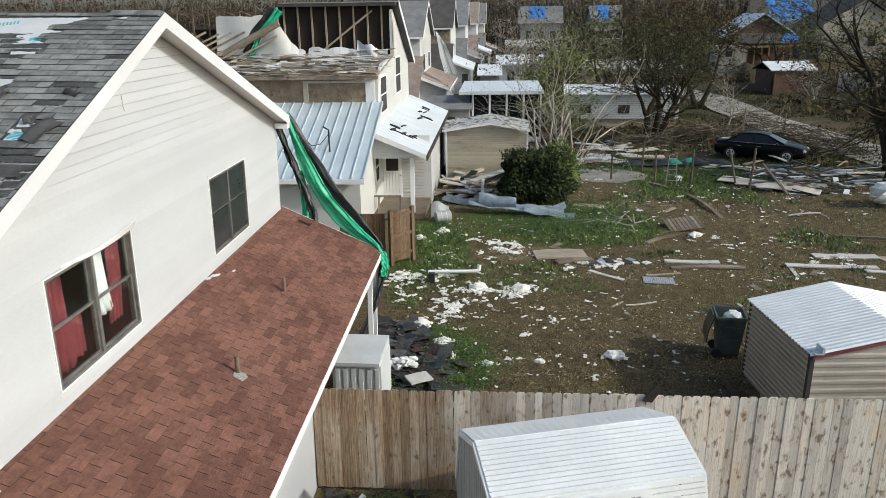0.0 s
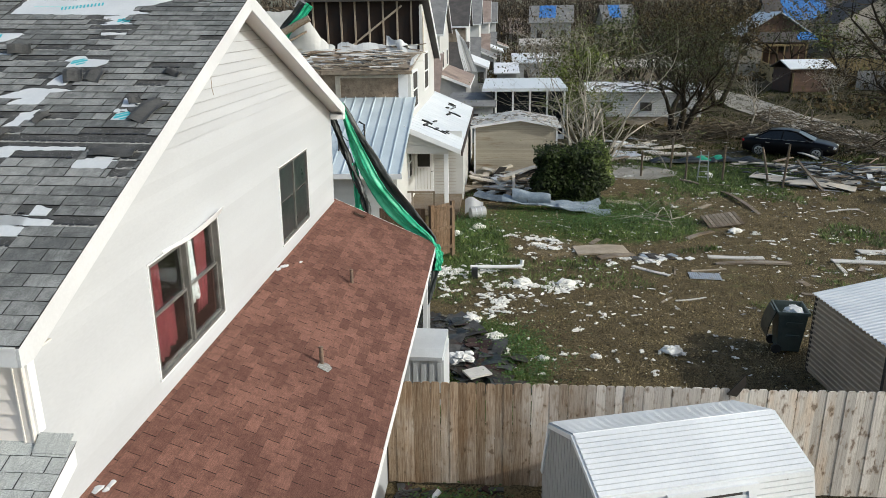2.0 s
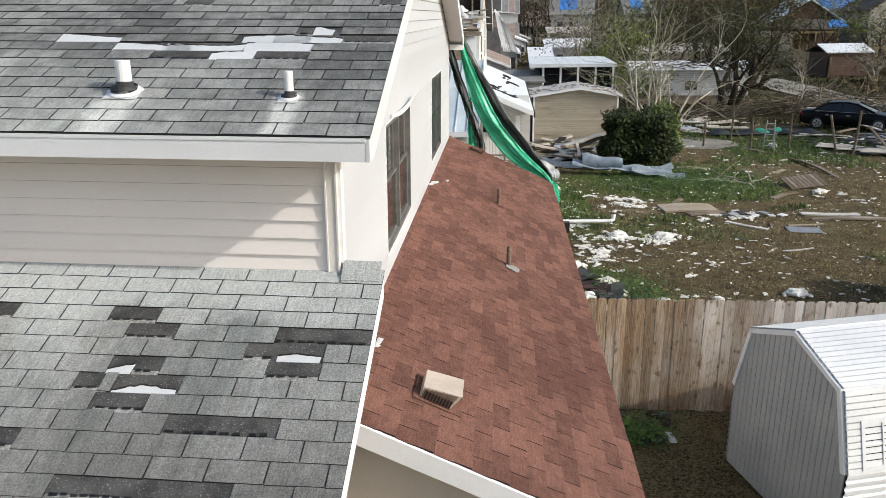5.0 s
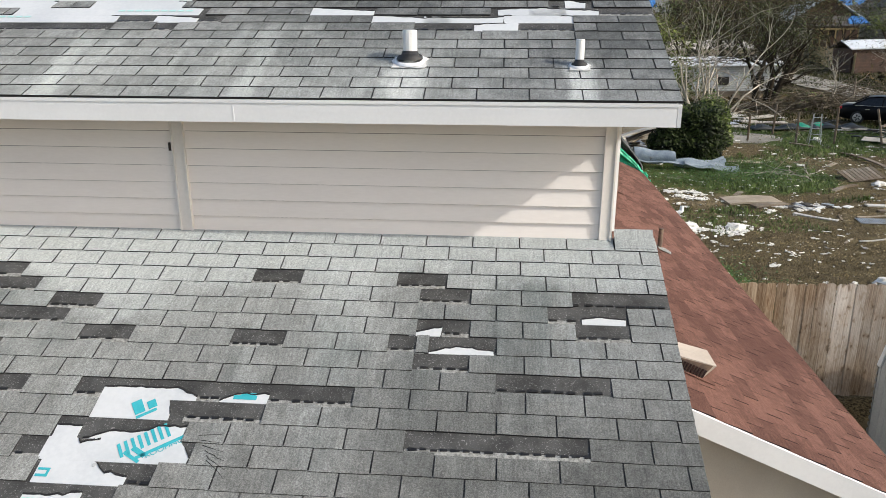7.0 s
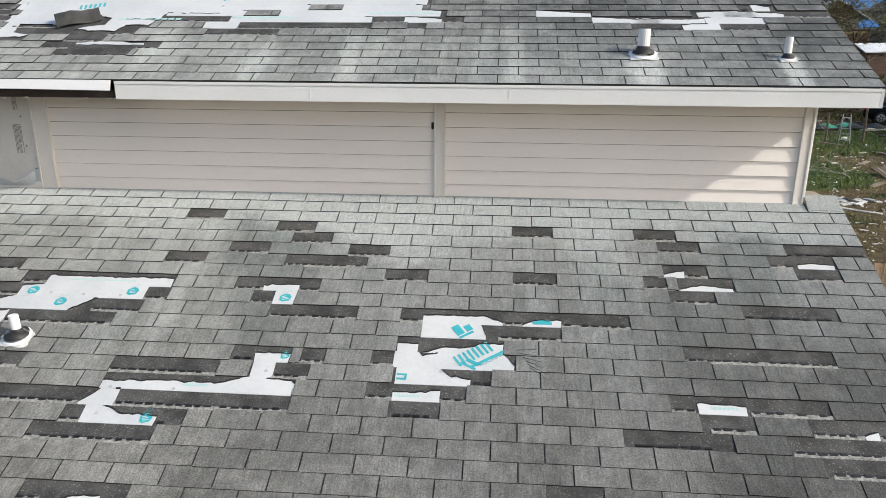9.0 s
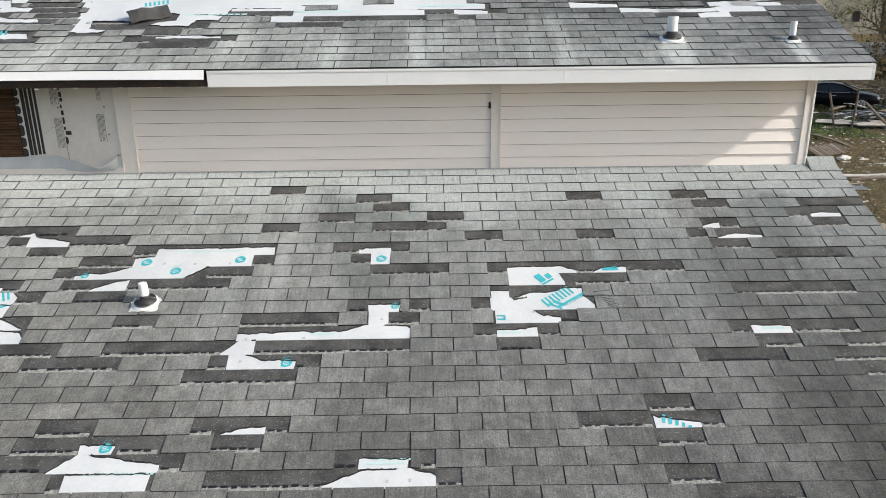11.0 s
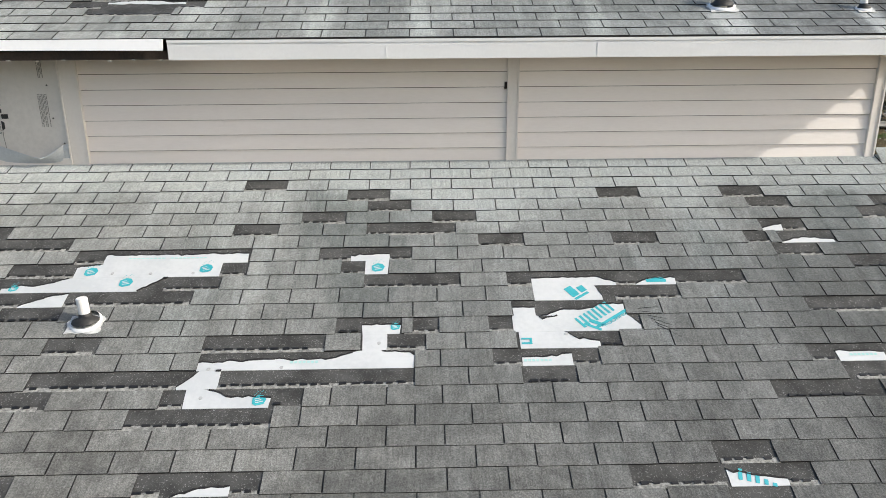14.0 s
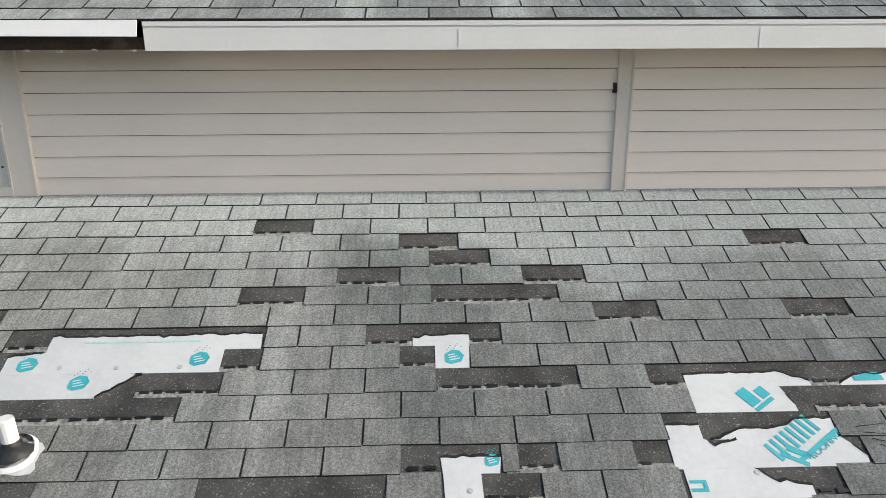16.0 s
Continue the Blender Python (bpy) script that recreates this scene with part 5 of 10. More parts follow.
def round_mark(x, row, size, spin=0.0):
    """A printed badge: a blunt shield with a pale panel, and a scatter of dots beside it."""
    o = at_low(x, (R0 - row) * EXPO, 0.0062)
    e, f2, n = Vector((1, 0, 0)), Vector((0, CP, SP)), Vector((0, -SP, CP)) * 0.0008
    ca, sa = math.cos(spin), math.sin(spin)

    def q(a, b):
        return o + e * (a * ca - b * sa) * size + f2 * (a * sa + b * ca) * size

    g = Geo()
    g.prism([q(*p) for p in ((-0.95, -0.35), (-0.55, -0.8), (0.5, -0.85), (1.0, -0.2), (0.8, 0.5), (0.15, 0.85), (-0.7, 0.55))], n)
    badge = part("printed_mark", g, TEAL, lower_roof)
    g = Geo()
    for k in range(3):
        g.prism([p + n for p in (q(-0.5, -0.4 + 0.32 * k), q(0.5 - 0.15 * k, -0.45 + 0.32 * k), q(0.5 - 0.15 * k, -0.33 + 0.32 * k), q(-0.5, -0.28 + 0.32 * k))], n)
    part("printed_panel", g, WRAP, badge)
    stamp(at_low, x, R0 - row, [(size * (-0.4 + 0.24 * k), size * (0.95 + 0.2 * (k % 3)), size * 0.12, size * 0.1) for k in range(7)], spin, TEAL, "printed_dots", lower_roof)


for x, row, size in ((-6.28, 9.4, 0.05), (-6.0, 10.2, 0.05), (-5.47, 9.25, 0.05), (-6.76, 10.52, 0.035), (-4.24, 9.35, 0.05), (-4.1, 13.4, 0.035), (-4.9, 17.45, 0.045), (-6.02, 22.5, 0.045)):
    round_mark(x, row, size, 0.3)
for x, row in ((-6.05, 8.5), (-5.75, 8.5), (-4.25, 23.62), (-4.2, 23.4), (-6.1, 23.95), (-5.9, 23.95)):
    stamp(at_low, x, R0 - row, [(i * 0.03, 0, 0.022, 0.012) for i in range(9)], 0.0, TEAL_PALE, "printed_line", lower_roof)
stamp(at_low, -7.6, R0 - 13.5, block_letters(5, 0.11, 0.075), 0.45, TEAL, "printed_letters", lower_roof)
stamp(at_low, -7.5, R0 - 13.75, [(0, 0, 0.26, 0.025)], 0.45, TEAL, "printed_stripe", lower_roof)
stamp(at_low, -2.2, R0 - 21.55, [(i * 0.045, 0, 0.022, 0.07 - 0.012 * i) for i in range(5)], -0.25, TEAL, "printed_letters", lower_roof)
for x, row, n in ((-2.0, 38.6, 6), (-2.6, 32.6, 3), (-8.3, 4.75, 4), (-6.8, 9.9, 3), (-5.4, 11.4, 5), (-3.9, 11.6, 4), (-6.6, 11.6, 5)):
    stamp(at_up, x, row, block_letters(n, 0.1, 0.09), 0.3, TEAL, parent=upper_roof)
for x, row in ((-1.2, 28.5), (-0.24, 20.6), (-1.12, 36.2), (-2.5, 29.2)):
    stamp(at_up, x, row, [(0, 0, 0.18, 0.04), (0.02, 0.05, 0.14, 0.03), (0.05, -0.05, 0.1, 0.03)], 0.5, TEAL, "printed_mark", upper_roof)
for x, row in ((-6.3, 8.3), (-5.2, 8.6), (-3.9, 9.4), (-2.4, 39.3)):
    stamp(at_up, x, row, [(i * 0.07, 0, 0.055, 0.03) for i in range(9)], 0.0, TEAL_PALE, "printed_line", upper_roof)


# cap nails that held the underlayment
NAIL_CAP = surf("grey_cap_nail", (0.36, 0.37, 0.37), (0.46, 0.47, 0.47), 30.0, 0.6, 0.05)
for x, row in ((-6.12, 9.55), (-5.85, 9.6), (-5.55, 9.6), (-5.25, 15.75), (-4.8, 15.72), (-4.2, 14.4), (-3.22, 11.7), (-2.98, 14.0), (-5.25, 17.3), (-4.1, 24.5), (-3.95, 24.45)):
    g = Geo()
    g.tube([at_low(x, (R0 - row) * EXPO, 0.005), at_low(x, (R0 - row) * EXPO, 0.0075)], 0.012, 10)
    part("cap_nail", g, NAIL_CAP, lower_roof)

# creased tabs beside the large torn patch
CREASE = random.Random(17)
for k in range(6):
    x, r = -2.46 + 0.02 * k, 12.5 + 0.22 * k
    pts = [at_low(x + 0.032 * q + CREASE.uniform(-0.008, 0.008), (R0 - r - 0.07 * q * (k - 0.5) * 0.6) * EXPO, 0.0125) for q in range(5)]
    g = Geo()
    g.tube(pts, [0.002, 0.002, 0.0015, 0.0012, 0.0008], 4)
    part("shingle_crack", g, TAB_EDGE, lower_roof)


# ---- torn tarpaulin ----
def smooth_path(pts, n):
    """Catmull-Rom through the points."""
    pts = [Vector(p) for p in pts]
    q = [2 * pts[0] - pts[1]] + pts + [2 * pts[-1] - pts[-2]]
    out = []
    for i in range(1, len(q) - 2):
        for k in range(n):
            t = k / n
            out.append(0.5 * (2 * q[i] + (q[i + 1] - q[i - 1]) * t + (2 * q[i - 1] - 5 * q[i] + 4 * q[i + 1] - q[i + 2]) * t * t + (3 * q[i] - q[i - 1] - 3 * q[i + 1] + q[i + 2]) * t ** 3))
    out.append(pts[-1])
    return out


def cloth(name, pts, side, width, folds, mat, parent, label="", phase=0.0):
    path = smooth_path(pts, 12)
    side = Vector(side).normalized()
    g = Geo()

    def fn(u, v):
        i = min(int(u * (len(path) - 1)), len(path) - 2)
        f2 = u * (len(path) - 1) - i
        p = path[i].lerp(path[i + 1], f2)
        d = (path[i + 1] - path[i]).normalized()
        n = d.cross(side).normalized()
        w = width(u) if callable(width) else width
        return p + side * (v - 0.5) * w + n * (0.035 * math.sin(folds * 2 * math.pi * v + 3 * u + phase) + 0.02 * math.sin(23 * u + 5 * v) + 0.011 * math.sin(9 * math.pi * v + 4 * math.sin(3 * u)) + 0.022 * noise.noise(Vector((u * 26, v * 5, phase))))

    g.sheet(fn, len(path) * 3, 26)
    ob = part(name, g, mat, parent, label, True)
    m = ob.modifiers.new("thickness", "SOLIDIFY")
    m.thickness = 0.005
    return ob


TARP_GREEN = surf("green_tarp", (0.02, 0.36, 0.19), (0.06, 0.5, 0.29), 3.0, 0.38, 0.25, 40.0, dirt=(0.01, 0.15, 0.08), dirt_at=0.64)
TARP_BLACK = surf("black_tarp", (0.012, 0.016, 0.015), (0.035, 0.04, 0.04), 3.0, 0.5, 0.25, 40.0)
tarp = thing("tarpaulin", "torn green and black tarpaulin hanging off the house eave", "tarpaulin", Matrix.Translation((0.3, 10.9, 5.4)))


def rel(*pts):
    return [(1.03 * x - 0.3, y - 10.6, 1.053 * z - 5.61) for x, y, z in pts]


cloth("green_sheet", rel((0.2, 10.86, 5.5), (0.42, 10.95, 4.75), (0.82, 10.98, 3.85), (1.4, 10.95, 3.12), (2.0, 10.85, 2.68), (2.24, 10.72, 2.5)), (-0.55, 0.3, -0.75), lambda u: 0.1 + 0.3 * math.sin(math.pi * min(u * 1.1, 1.0)), 1.5, TARP_GREEN, tarp)
cloth("black_sheet", rel((0.22, 10.9, 5.48), (0.55, 11.0, 4.75), (1.0, 11.05, 3.95), (1.58, 11.0, 3.2), (2.08, 10.9, 2.72), (2.26, 10.76, 2.5)), (-0.5, 0.4, -0.7), lambda u: 0.08 + 0.34 * math.sin(math.pi * min(u * 1.05, 1.0)), 2.0, TARP_BLACK, tarp, "black underside of the tarpaulin", 1.0)
cloth("hanging_strip", rel((2.25, 10.72, 2.52), (2.22, 10.6, 1.9), (2.02, 10.4, 1.25), (1.75, 10.2, 0.6), (1.65, 10.1, 0.1)), (0.7, 0.7, 0.0), lambda u: 0.26 - 0.05 * u, 1.5, TARP_BLACK, tarp)
cloth("green_corner", rel((2.24, 10.66, 2.56), (2.3, 10.62, 2.3), (2.27, 10.58, 2.0)), (0.6, 0.6, 0.0), 0.2, 1.0, TARP_GREEN, tarp)
cloth("black_strand", rel((0.0, 10.88, 5.2), (0.2, 10.95, 4.6), (0.42, 10.98, 4.0), (0.62, 10.95, 3.5), (0.72, 10.9, 3.1)), (-0.8, 0.4, -0.3), 0.16, 1.5, TARP_BLACK, tarp)
cloth("green_fold", rel((0.4, 11.0, 4.25), (0.45, 11.05, 3.8), (0.5, 11.05, 3.3), (0.5, 11.0, 2.8)), (0.8, 0.5, 0.0), lambda u: 0.12 + 0.2 * u, 2.0, TARP_GREEN, tarp)
cloth("ground_piece", rel((1.9, 9.9, 0.25), (2.4, 9.6, 0.29), (2.9, 9.3, 0.24), (3.3, 9.0, 0.27)), (0.3, 0.9, 0.1), 0.4, 2.0, TARP_GREEN, tarp)


# ---- ground ----
def ground_mat():
    n = Nodes("weedy_ground")
    p = n.place()
    s = n.split()
    fine, mid, big = n.noise(p, 26.0, 4, 0.7), n.noise(p, 2.4, 5, 0.65), n.noise(p, 0.3, 4, 0.6)
    dirt = n.mix(n.ramp(fine, 0.34, 0.66), (0.022, 0.016, 0.008), (0.18, 0.14, 0.072))
    dirt = n.mix(n.ramp(mid, 0.5, 0.72), dirt, (0.15, 0.116, 0.064))
    green = n.mix(n.ramp(fine, 0.35, 0.65), (0.024, 0.042, 0.008), (0.09, 0.13, 0.03))
    def blob(cx, cy, rx, ry):
        dx = n.math("DIVIDE", n.math("SUBTRACT", s[0], cx), rx)
        dy = n.math("DIVIDE", n.math("SUBTRACT", s[1], cy), ry)
        return n.ramp(n.math("ADD", n.math("MULTIPLY", dx, dx), n.math("MULTIPLY", dy, dy)), 0.3, 1.3, 1.0, 0.0)

    band = n.math("ADD", n.math("ADD", blob(7.5, 22.6, 4.2, 3.6), blob(14.5, 31.5, 4.5, 5.0)), n.math("ADD", blob(3.2, 10.0, 1.8, 3.0), blob(2.8, 19.0, 1.5, 4.0)))
    lush = n.math("SUBTRACT", n.math("MULTIPLY", band, 0.38), n.math("ADD", 0.05, n.math("MULTIPLY", blob(9.0, 9.0, 4.0, 4.5), 0.2)))
    f = n.math("ADD", n.math("ADD", n.math("MULTIPLY", mid, 0.55), n.math("MULTIPLY", big, 0.45)), lush)
    c = n.mix(n.ramp(f, 0.5, 0.72), dirt, green)
    straw = n.math("MULTIPLY", n.math("ADD", blob(5.9, 18.6, 1.5, 0.9), blob(10.8, 25.3, 1.8, 1.0)), n.ramp(mid, 0.35, 0.6))
    c = n.mix(n.math("MULTIPLY", straw, 0.6), c, n.mix(n.ramp(fine, 0.35, 0.65), (0.13, 0.095, 0.055), (0.34, 0.27, 0.17)))
    far = n.ramp(s[1], 33.0, 60.0)
    c = n.mix(n.math("MULTIPLY", far, 0.7), c, n.mix(n.ramp(big, 0.4, 0.6), (0.03, 0.028, 0.016), (0.065, 0.058, 0.034)))
    n.bump(n.math("ADD", fine, mid), 0.8, 0.05)
    return n.end(c, 0.95, 0, 0.15)


GROUND = ground_mat()
g = Geo()


def ground_point(u, v):
    x = 10 + (u - 0.5) * 40 * (1 + 110 * abs(u - 0.5) ** 3)
    y = -40 + 110 * v + 1500 * max(0, v - 0.5) ** 3
    far = max(0.0, min(1.0, (y - 60) / 60))
    z = 0.05 * noise.noise(Vector((x * 0.35, y * 0.35, 0))) + 0.03 * noise.noise(Vector((x * 1.3, y * 1.3, 4)))
    return (x, y, (z - 0.02) * (1 - far) - 0.02)


g.sheet(ground_point, 150, 220)
ground = solid("ground", g, GROUND, "weedy brown and green lawn strewn with debris", "ground", kind="structure", smooth=True)


def gz(x, y):
    return 0.05 * noise.noise(Vector((x * 0.35, y * 0.35, 0))) + 0.03 * noise.noise(Vector((x * 1.3, y * 1.3, 4))) - 0.04


GRASS = surf("green_grass", (0.042, 0.07, 0.012), (0.165, 0.225, 0.055), 2.0, 0.7, 0.1, 30.0, rand=0.35)
DRY_GRASS = surf("dry_grass", (0.06, 0.045, 0.02), (0.3, 0.23, 0.11), 2.0, 0.85, 0.1, 30.0, rand=0.35)
WEED = surf("weed_leaves", (0.025, 0.065, 0.01), (0.085, 0.17, 0.03), 3.0, 0.6, 0.1, 30.0, rand=0.35)


def blades(g, rng, x, y, h, n, spread):
    z = gz(x, y) - 0.01
    for k in range(n):
        w = rng.uniform(0, 2 * math.pi)
        b = Vector((x + rng.uniform(-spread, spread), y + rng.uniform(-spread, spread), z))
        d = Vector((math.cos(w), math.sin(w), 0))
        s = Vector((-d.y, d.x, 0)) * h * rng.uniform(0.06, 0.12)
        t = b + d * h * rng.uniform(0.2, 0.9) + Vector((0, 0, h * rng.uniform(0.5, 1.0)))
        g.poly([b - s, b + s, t])


rng = random.Random(21)
green, dry = Geo(), Geo()
for i in range(44000):
    v = rng.random() ** 1.35
    y = 6.3 + 30 * v
    x = rng.uniform(1.6, 7 + y * 0.62)
    m = noise.noise(Vector((x * 0.28, y * 0.28, 9))) + 0.5 * noise.noise(Vector((x * 1.1, y * 1.1, 2)))
    lush = -0.16
    for cx, cy, rx, ry in ((7.5, 22.6, 4.2, 3.6), (14.5, 31.5, 4.5, 5.0), (3.2, 10.0, 1.8, 3.0), (2.8, 19.0, 1.5, 4.0)):
        lush += 0.75 * max(0.0, 1 - ((x - cx) / rx) ** 2 - ((y - cy) / ry) ** 2)
    if x > 5.5 and y < 13:
        lush -= 0.45
    if m + lush > 0.12:
        blades(green, rng, x, y, rng.uniform(0.05, 0.16) * (1.5 if y > 17 else 1), 4, 0.08)
    elif rng.random() < 0.75:
        blades(dry, rng, x, y, rng.uniform(0.04, 0.11) * (1.2 if y > 19 and x > 13 else 1), 4, 0.09)
solid("green_grass", green, GRASS, "patchy green grass and weeds", "grass", kind="stuff")
solid("dry_grass", dry, DRY_GRASS, "dry brown trampled grass", "grass", kind="stuff")
weeds = Geo()
for i in range(17000):
    c = ((7.2, 22.2, 2.6, 1.3), (4.0, 10.4, 0.9, 1.5), (8.5, 24.4, 2.8, 1.0), (2.6, 21.5, 0.8, 2.2), (2.9, 4.9, 0.5, 0.3))[rng.choice((0, 0, 0, 1, 2, 3, 4))]
    x, y = rng.gauss(c[0], c[2] * 0.6), rng.gauss(c[1], c[3] * 0.6)
    z = gz(x, y) + rng.uniform(0.0, 0.25)
    r = rng.uniform(0.012, 0.038)
    w, e = rng.uniform(0, 6.28), rng.uniform(-0.5, 0.8)
    a = Vector((math.cos(w), math.sin(w), e)) * r
    b = Vector((-math.sin(w), math.cos(w), rng.uniform(-0.4, 0.4))) * r * 0.6
    o = Vector((x, y, z))
    weeds.poly([o - a, o - b, o + a, o + b])
solid("weeds", weeds, WEED, "low leafy green weeds", "weeds", kind="stuff")

ROUGH = surf("dark_rough_grass", (0.015, 0.02, 0.006), (0.075, 0.078, 0.026), 0.5, 0.85, 0.1, 12.0, rand=0.5, spec=0.1)
rough = Geo()
for i in range(15000):
    y = 34 + 44 * rng.random() ** 1.2
    x = rng.uniform(8.5, 12 + y * 0.5)
    if noise.noise(Vector((x * 0.16, y * 0.16, 3))) < -0.28:
        continue
    blades(rough, rng, x, y, rng.uniform(0.1, 0.32), 4, 0.16)
solid("rough_grass", rough, ROUGH, "rough dark grass of the far lots", "grass", kind="stuff")

LITTER = surf("leaf_litter", (0.035, 0.026, 0.012), (0.34, 0.27, 0.145), 1.0, 0.9, 0.1, 30.0, rand=0.6)
litter = Geo()
for i in range(30000):
    y = 6.3 + 30 * rng.random() ** 1.5
    x = rng.uniform(2.0, 7 + y * 0.6)
    o = Vector((x, y, gz(x, y) + rng.uniform(0.015, 0.05)))
    r = rng.uniform(0.01, 0.032)
    w = rng.uniform(0, 6.28)
    a = Vector((math.cos(w), math.sin(w), rng.uniform(-0.5, 0.5))) * r
    b = Vector((-math.sin(w), math.cos(w), rng.uniform(-0.5, 0.5))) * r * 0.6
    litter.poly([o - a, o - b, o + a, o + b])
solid("leaf_litter", litter, LITTER, "dry leaf litter and straw", "leaf litter", kind="stuff")

TWIG = surf("dry_twigs_and_straw", (0.08, 0.06, 0.034), (0.38, 0.31, 0.19), 1.0, 0.9, 0.1, 30.0, rand=0.6)
straw = Geo()
for i in range(6000):
    y = 6.3 + 31 * rng.random() ** 1.3
    x = rng.uniform(2.0, 7 + y * 0.6)
    if noise.noise(Vector((x * 0.5, y * 0.5, 13))) < -0.1:
        continue
    o = Vector((x, y, gz(x, y) + rng.uniform(0.02, 0.07)))
    w, ln = rng.uniform(0, 6.28), rng.uniform(0.025, 0.05 + 0.005 * y)
    a = Vector((math.cos(w), math.sin(w), rng.uniform(-0.12, 0.12))) * ln
    b = Vector((-math.sin(w), math.cos(w), 0)) * rng.uniform(0.004, 0.004 + 0.0005 * y)
    straw.poly([o - a - b, o + a - b * 0.5, o + a + b * 0.5, o - a + b])
solid("twig_litter", straw, TWIG, "scattered dry twigs and straw", "twigs", kind="stuff")
CHIP = surf("pale_debris_chips", (0.3, 0.28, 0.25), (0.72, 0.7, 0.66), 1.0, 0.85, 0.1, 30.0, rand=0.7)
chips = Geo()
for i in range(1500):
    y = 13 + 26 * rng.random()
    x = rng.uniform(2.4, 7 + y * 0.52)
    if noise.noise(Vector((x * 0.35, y * 0.35, 31))) < 0.02:
        continue
    w = rng.uniform(0.02, 0.09)
    chips.box((x, y, gz(x, y) + 0.02), (w * rng.uniform(1, 3), w, 0.012), Matrix.Rotation(rng.uniform(0, 3.14), 3, "Z") @ Matrix.Rotation(rng.gauss(0, 0.15), 3, "X"))
solid("debris_chips", chips, CHIP, "small pale chips of siding and board", "debris", kind="stuff")

# ---- board fence ----
fence = thing("fence", "weathered dog-eared wooden privacy fence", "fence", Matrix.Translation((1.75, 5.6, 0)))
PW, PH = 0.14, 1.86
g = Geo()
c = 0.026
g.prism([(0, 0, 0.02), (PW, 0, 0.02), (PW, 0, PH - c), (PW - c, 0, PH), (c, 0, PH), (0, 0, PH - c)], (0, 0.018, 0))
picket = g.mesh("picket", FENCE_WOOD)
rng = random.Random(5)
for i in range(96):
    ob = new("picket", picket)
    ob.parent = fence
    ob.matrix_basis = pose(i * 0.1435 + rng.uniform(-0.0015, 0.0015), rng.uniform(-0.005, 0.005), rng.uniform(-0.012, 0.008), 0, rng.uniform(-0.25, 0.25), rng.uniform(-1.5, 1.5))
for i in range(6):
    g = Geo()
    g.span((i * 2.44 - 0.045, 0.06, -0.05), (i * 2.44 + 0.045, 0.15, PH - 0.06))
    part("post", g, FENCE_WOOD, fence)
for z in (0.35, 1.05, 1.6):
    g = Geo()
    g.span((0, 0.019, z - 0.045), (13.7, 0.057, z + 0.045))
    part("rail", g, FENCE_WOOD, fence)
BLACK_SCRAP = surf("blackened_board", (0.014, 0.012, 0.01), (0.035, 0.028, 0.022), 4.0, 0.85, 0.3)
g = Geo()
g.prism([(7.0, 5.58, 1.78), (7.25, 5.58, 2.12), (7.27, 5.58, 1.95), (7.15, 5.58, 1.75)], (0, -0.02, 0))
solid("broken_board", g, BLACK_SCRAP, "splintered dark board stuck on the fence top", "board")


# ---- ribbed metal ----
def ribbed(g, o, a, b, n, pitch, depth, flat=0.5, sag=0.0, rise=0.18):
    """A sheet spanned by a (along the ribs) and b (across them), its ribs standing out along n."""
    o, a, b, n = Vector(o), Vector(a), Vector(b), Vector(n).normalized()
    k = max(1, round(b.length / pitch))
    prof = []
    for i in range(k):
        prof += [(i, 0), (i + flat * 0.5, 0), (i + flat * 0.5 + rise, 1), (i + 1 - rise, 1)]
    prof.append((k, 0))
    m = len(g.v)
    for t, h in prof:
        for j in range(3):
            g.v.append(tuple(o + b * (t / k) + a * (j / 2) + n * (h * depth - sag * (1 - (j - 1) ** 2))))
    for i in range(len(prof) - 1):
        for j in range(2):
            q = m + i * 3 + j
            g.f.append((q, q + 3, q + 4, q + 1))


def thick(ob, t=0.004):
    m = ob.modifiers.new("thickness", "SOLIDIFY")
    m.thickness = t
    return ob


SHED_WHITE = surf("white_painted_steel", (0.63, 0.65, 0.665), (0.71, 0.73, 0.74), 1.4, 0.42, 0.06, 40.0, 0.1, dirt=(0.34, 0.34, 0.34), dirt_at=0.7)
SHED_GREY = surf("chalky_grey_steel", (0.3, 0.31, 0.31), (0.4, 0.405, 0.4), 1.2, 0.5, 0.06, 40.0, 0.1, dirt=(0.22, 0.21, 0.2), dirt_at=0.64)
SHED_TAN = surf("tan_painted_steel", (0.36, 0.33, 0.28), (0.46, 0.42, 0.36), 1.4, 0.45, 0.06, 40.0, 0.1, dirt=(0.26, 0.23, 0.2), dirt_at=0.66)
# beige steel, also the darker shaded copy of the garden shed's tan
SHED_BEIGE_SHADE = surf("beige_steel_and_tan_shade", (0.3, 0.24, 0.175), (0.38, 0.31, 0.235), 1.4, 0.5, 0.06, 40.0, 0.1, dirt=(0.2, 0.17, 0.14), dirt_at=0.6)
MAROON = surf("maroon_trim", (0.14, 0.03, 0.04), (0.2, 0.05, 0.055), 3.0, 0.5, 0.1)
SCREW = surf("dull_screw", (0.08, 0.07, 0.06), (0.16, 0.14, 0.12), 20.0, 0.6, 0.1)

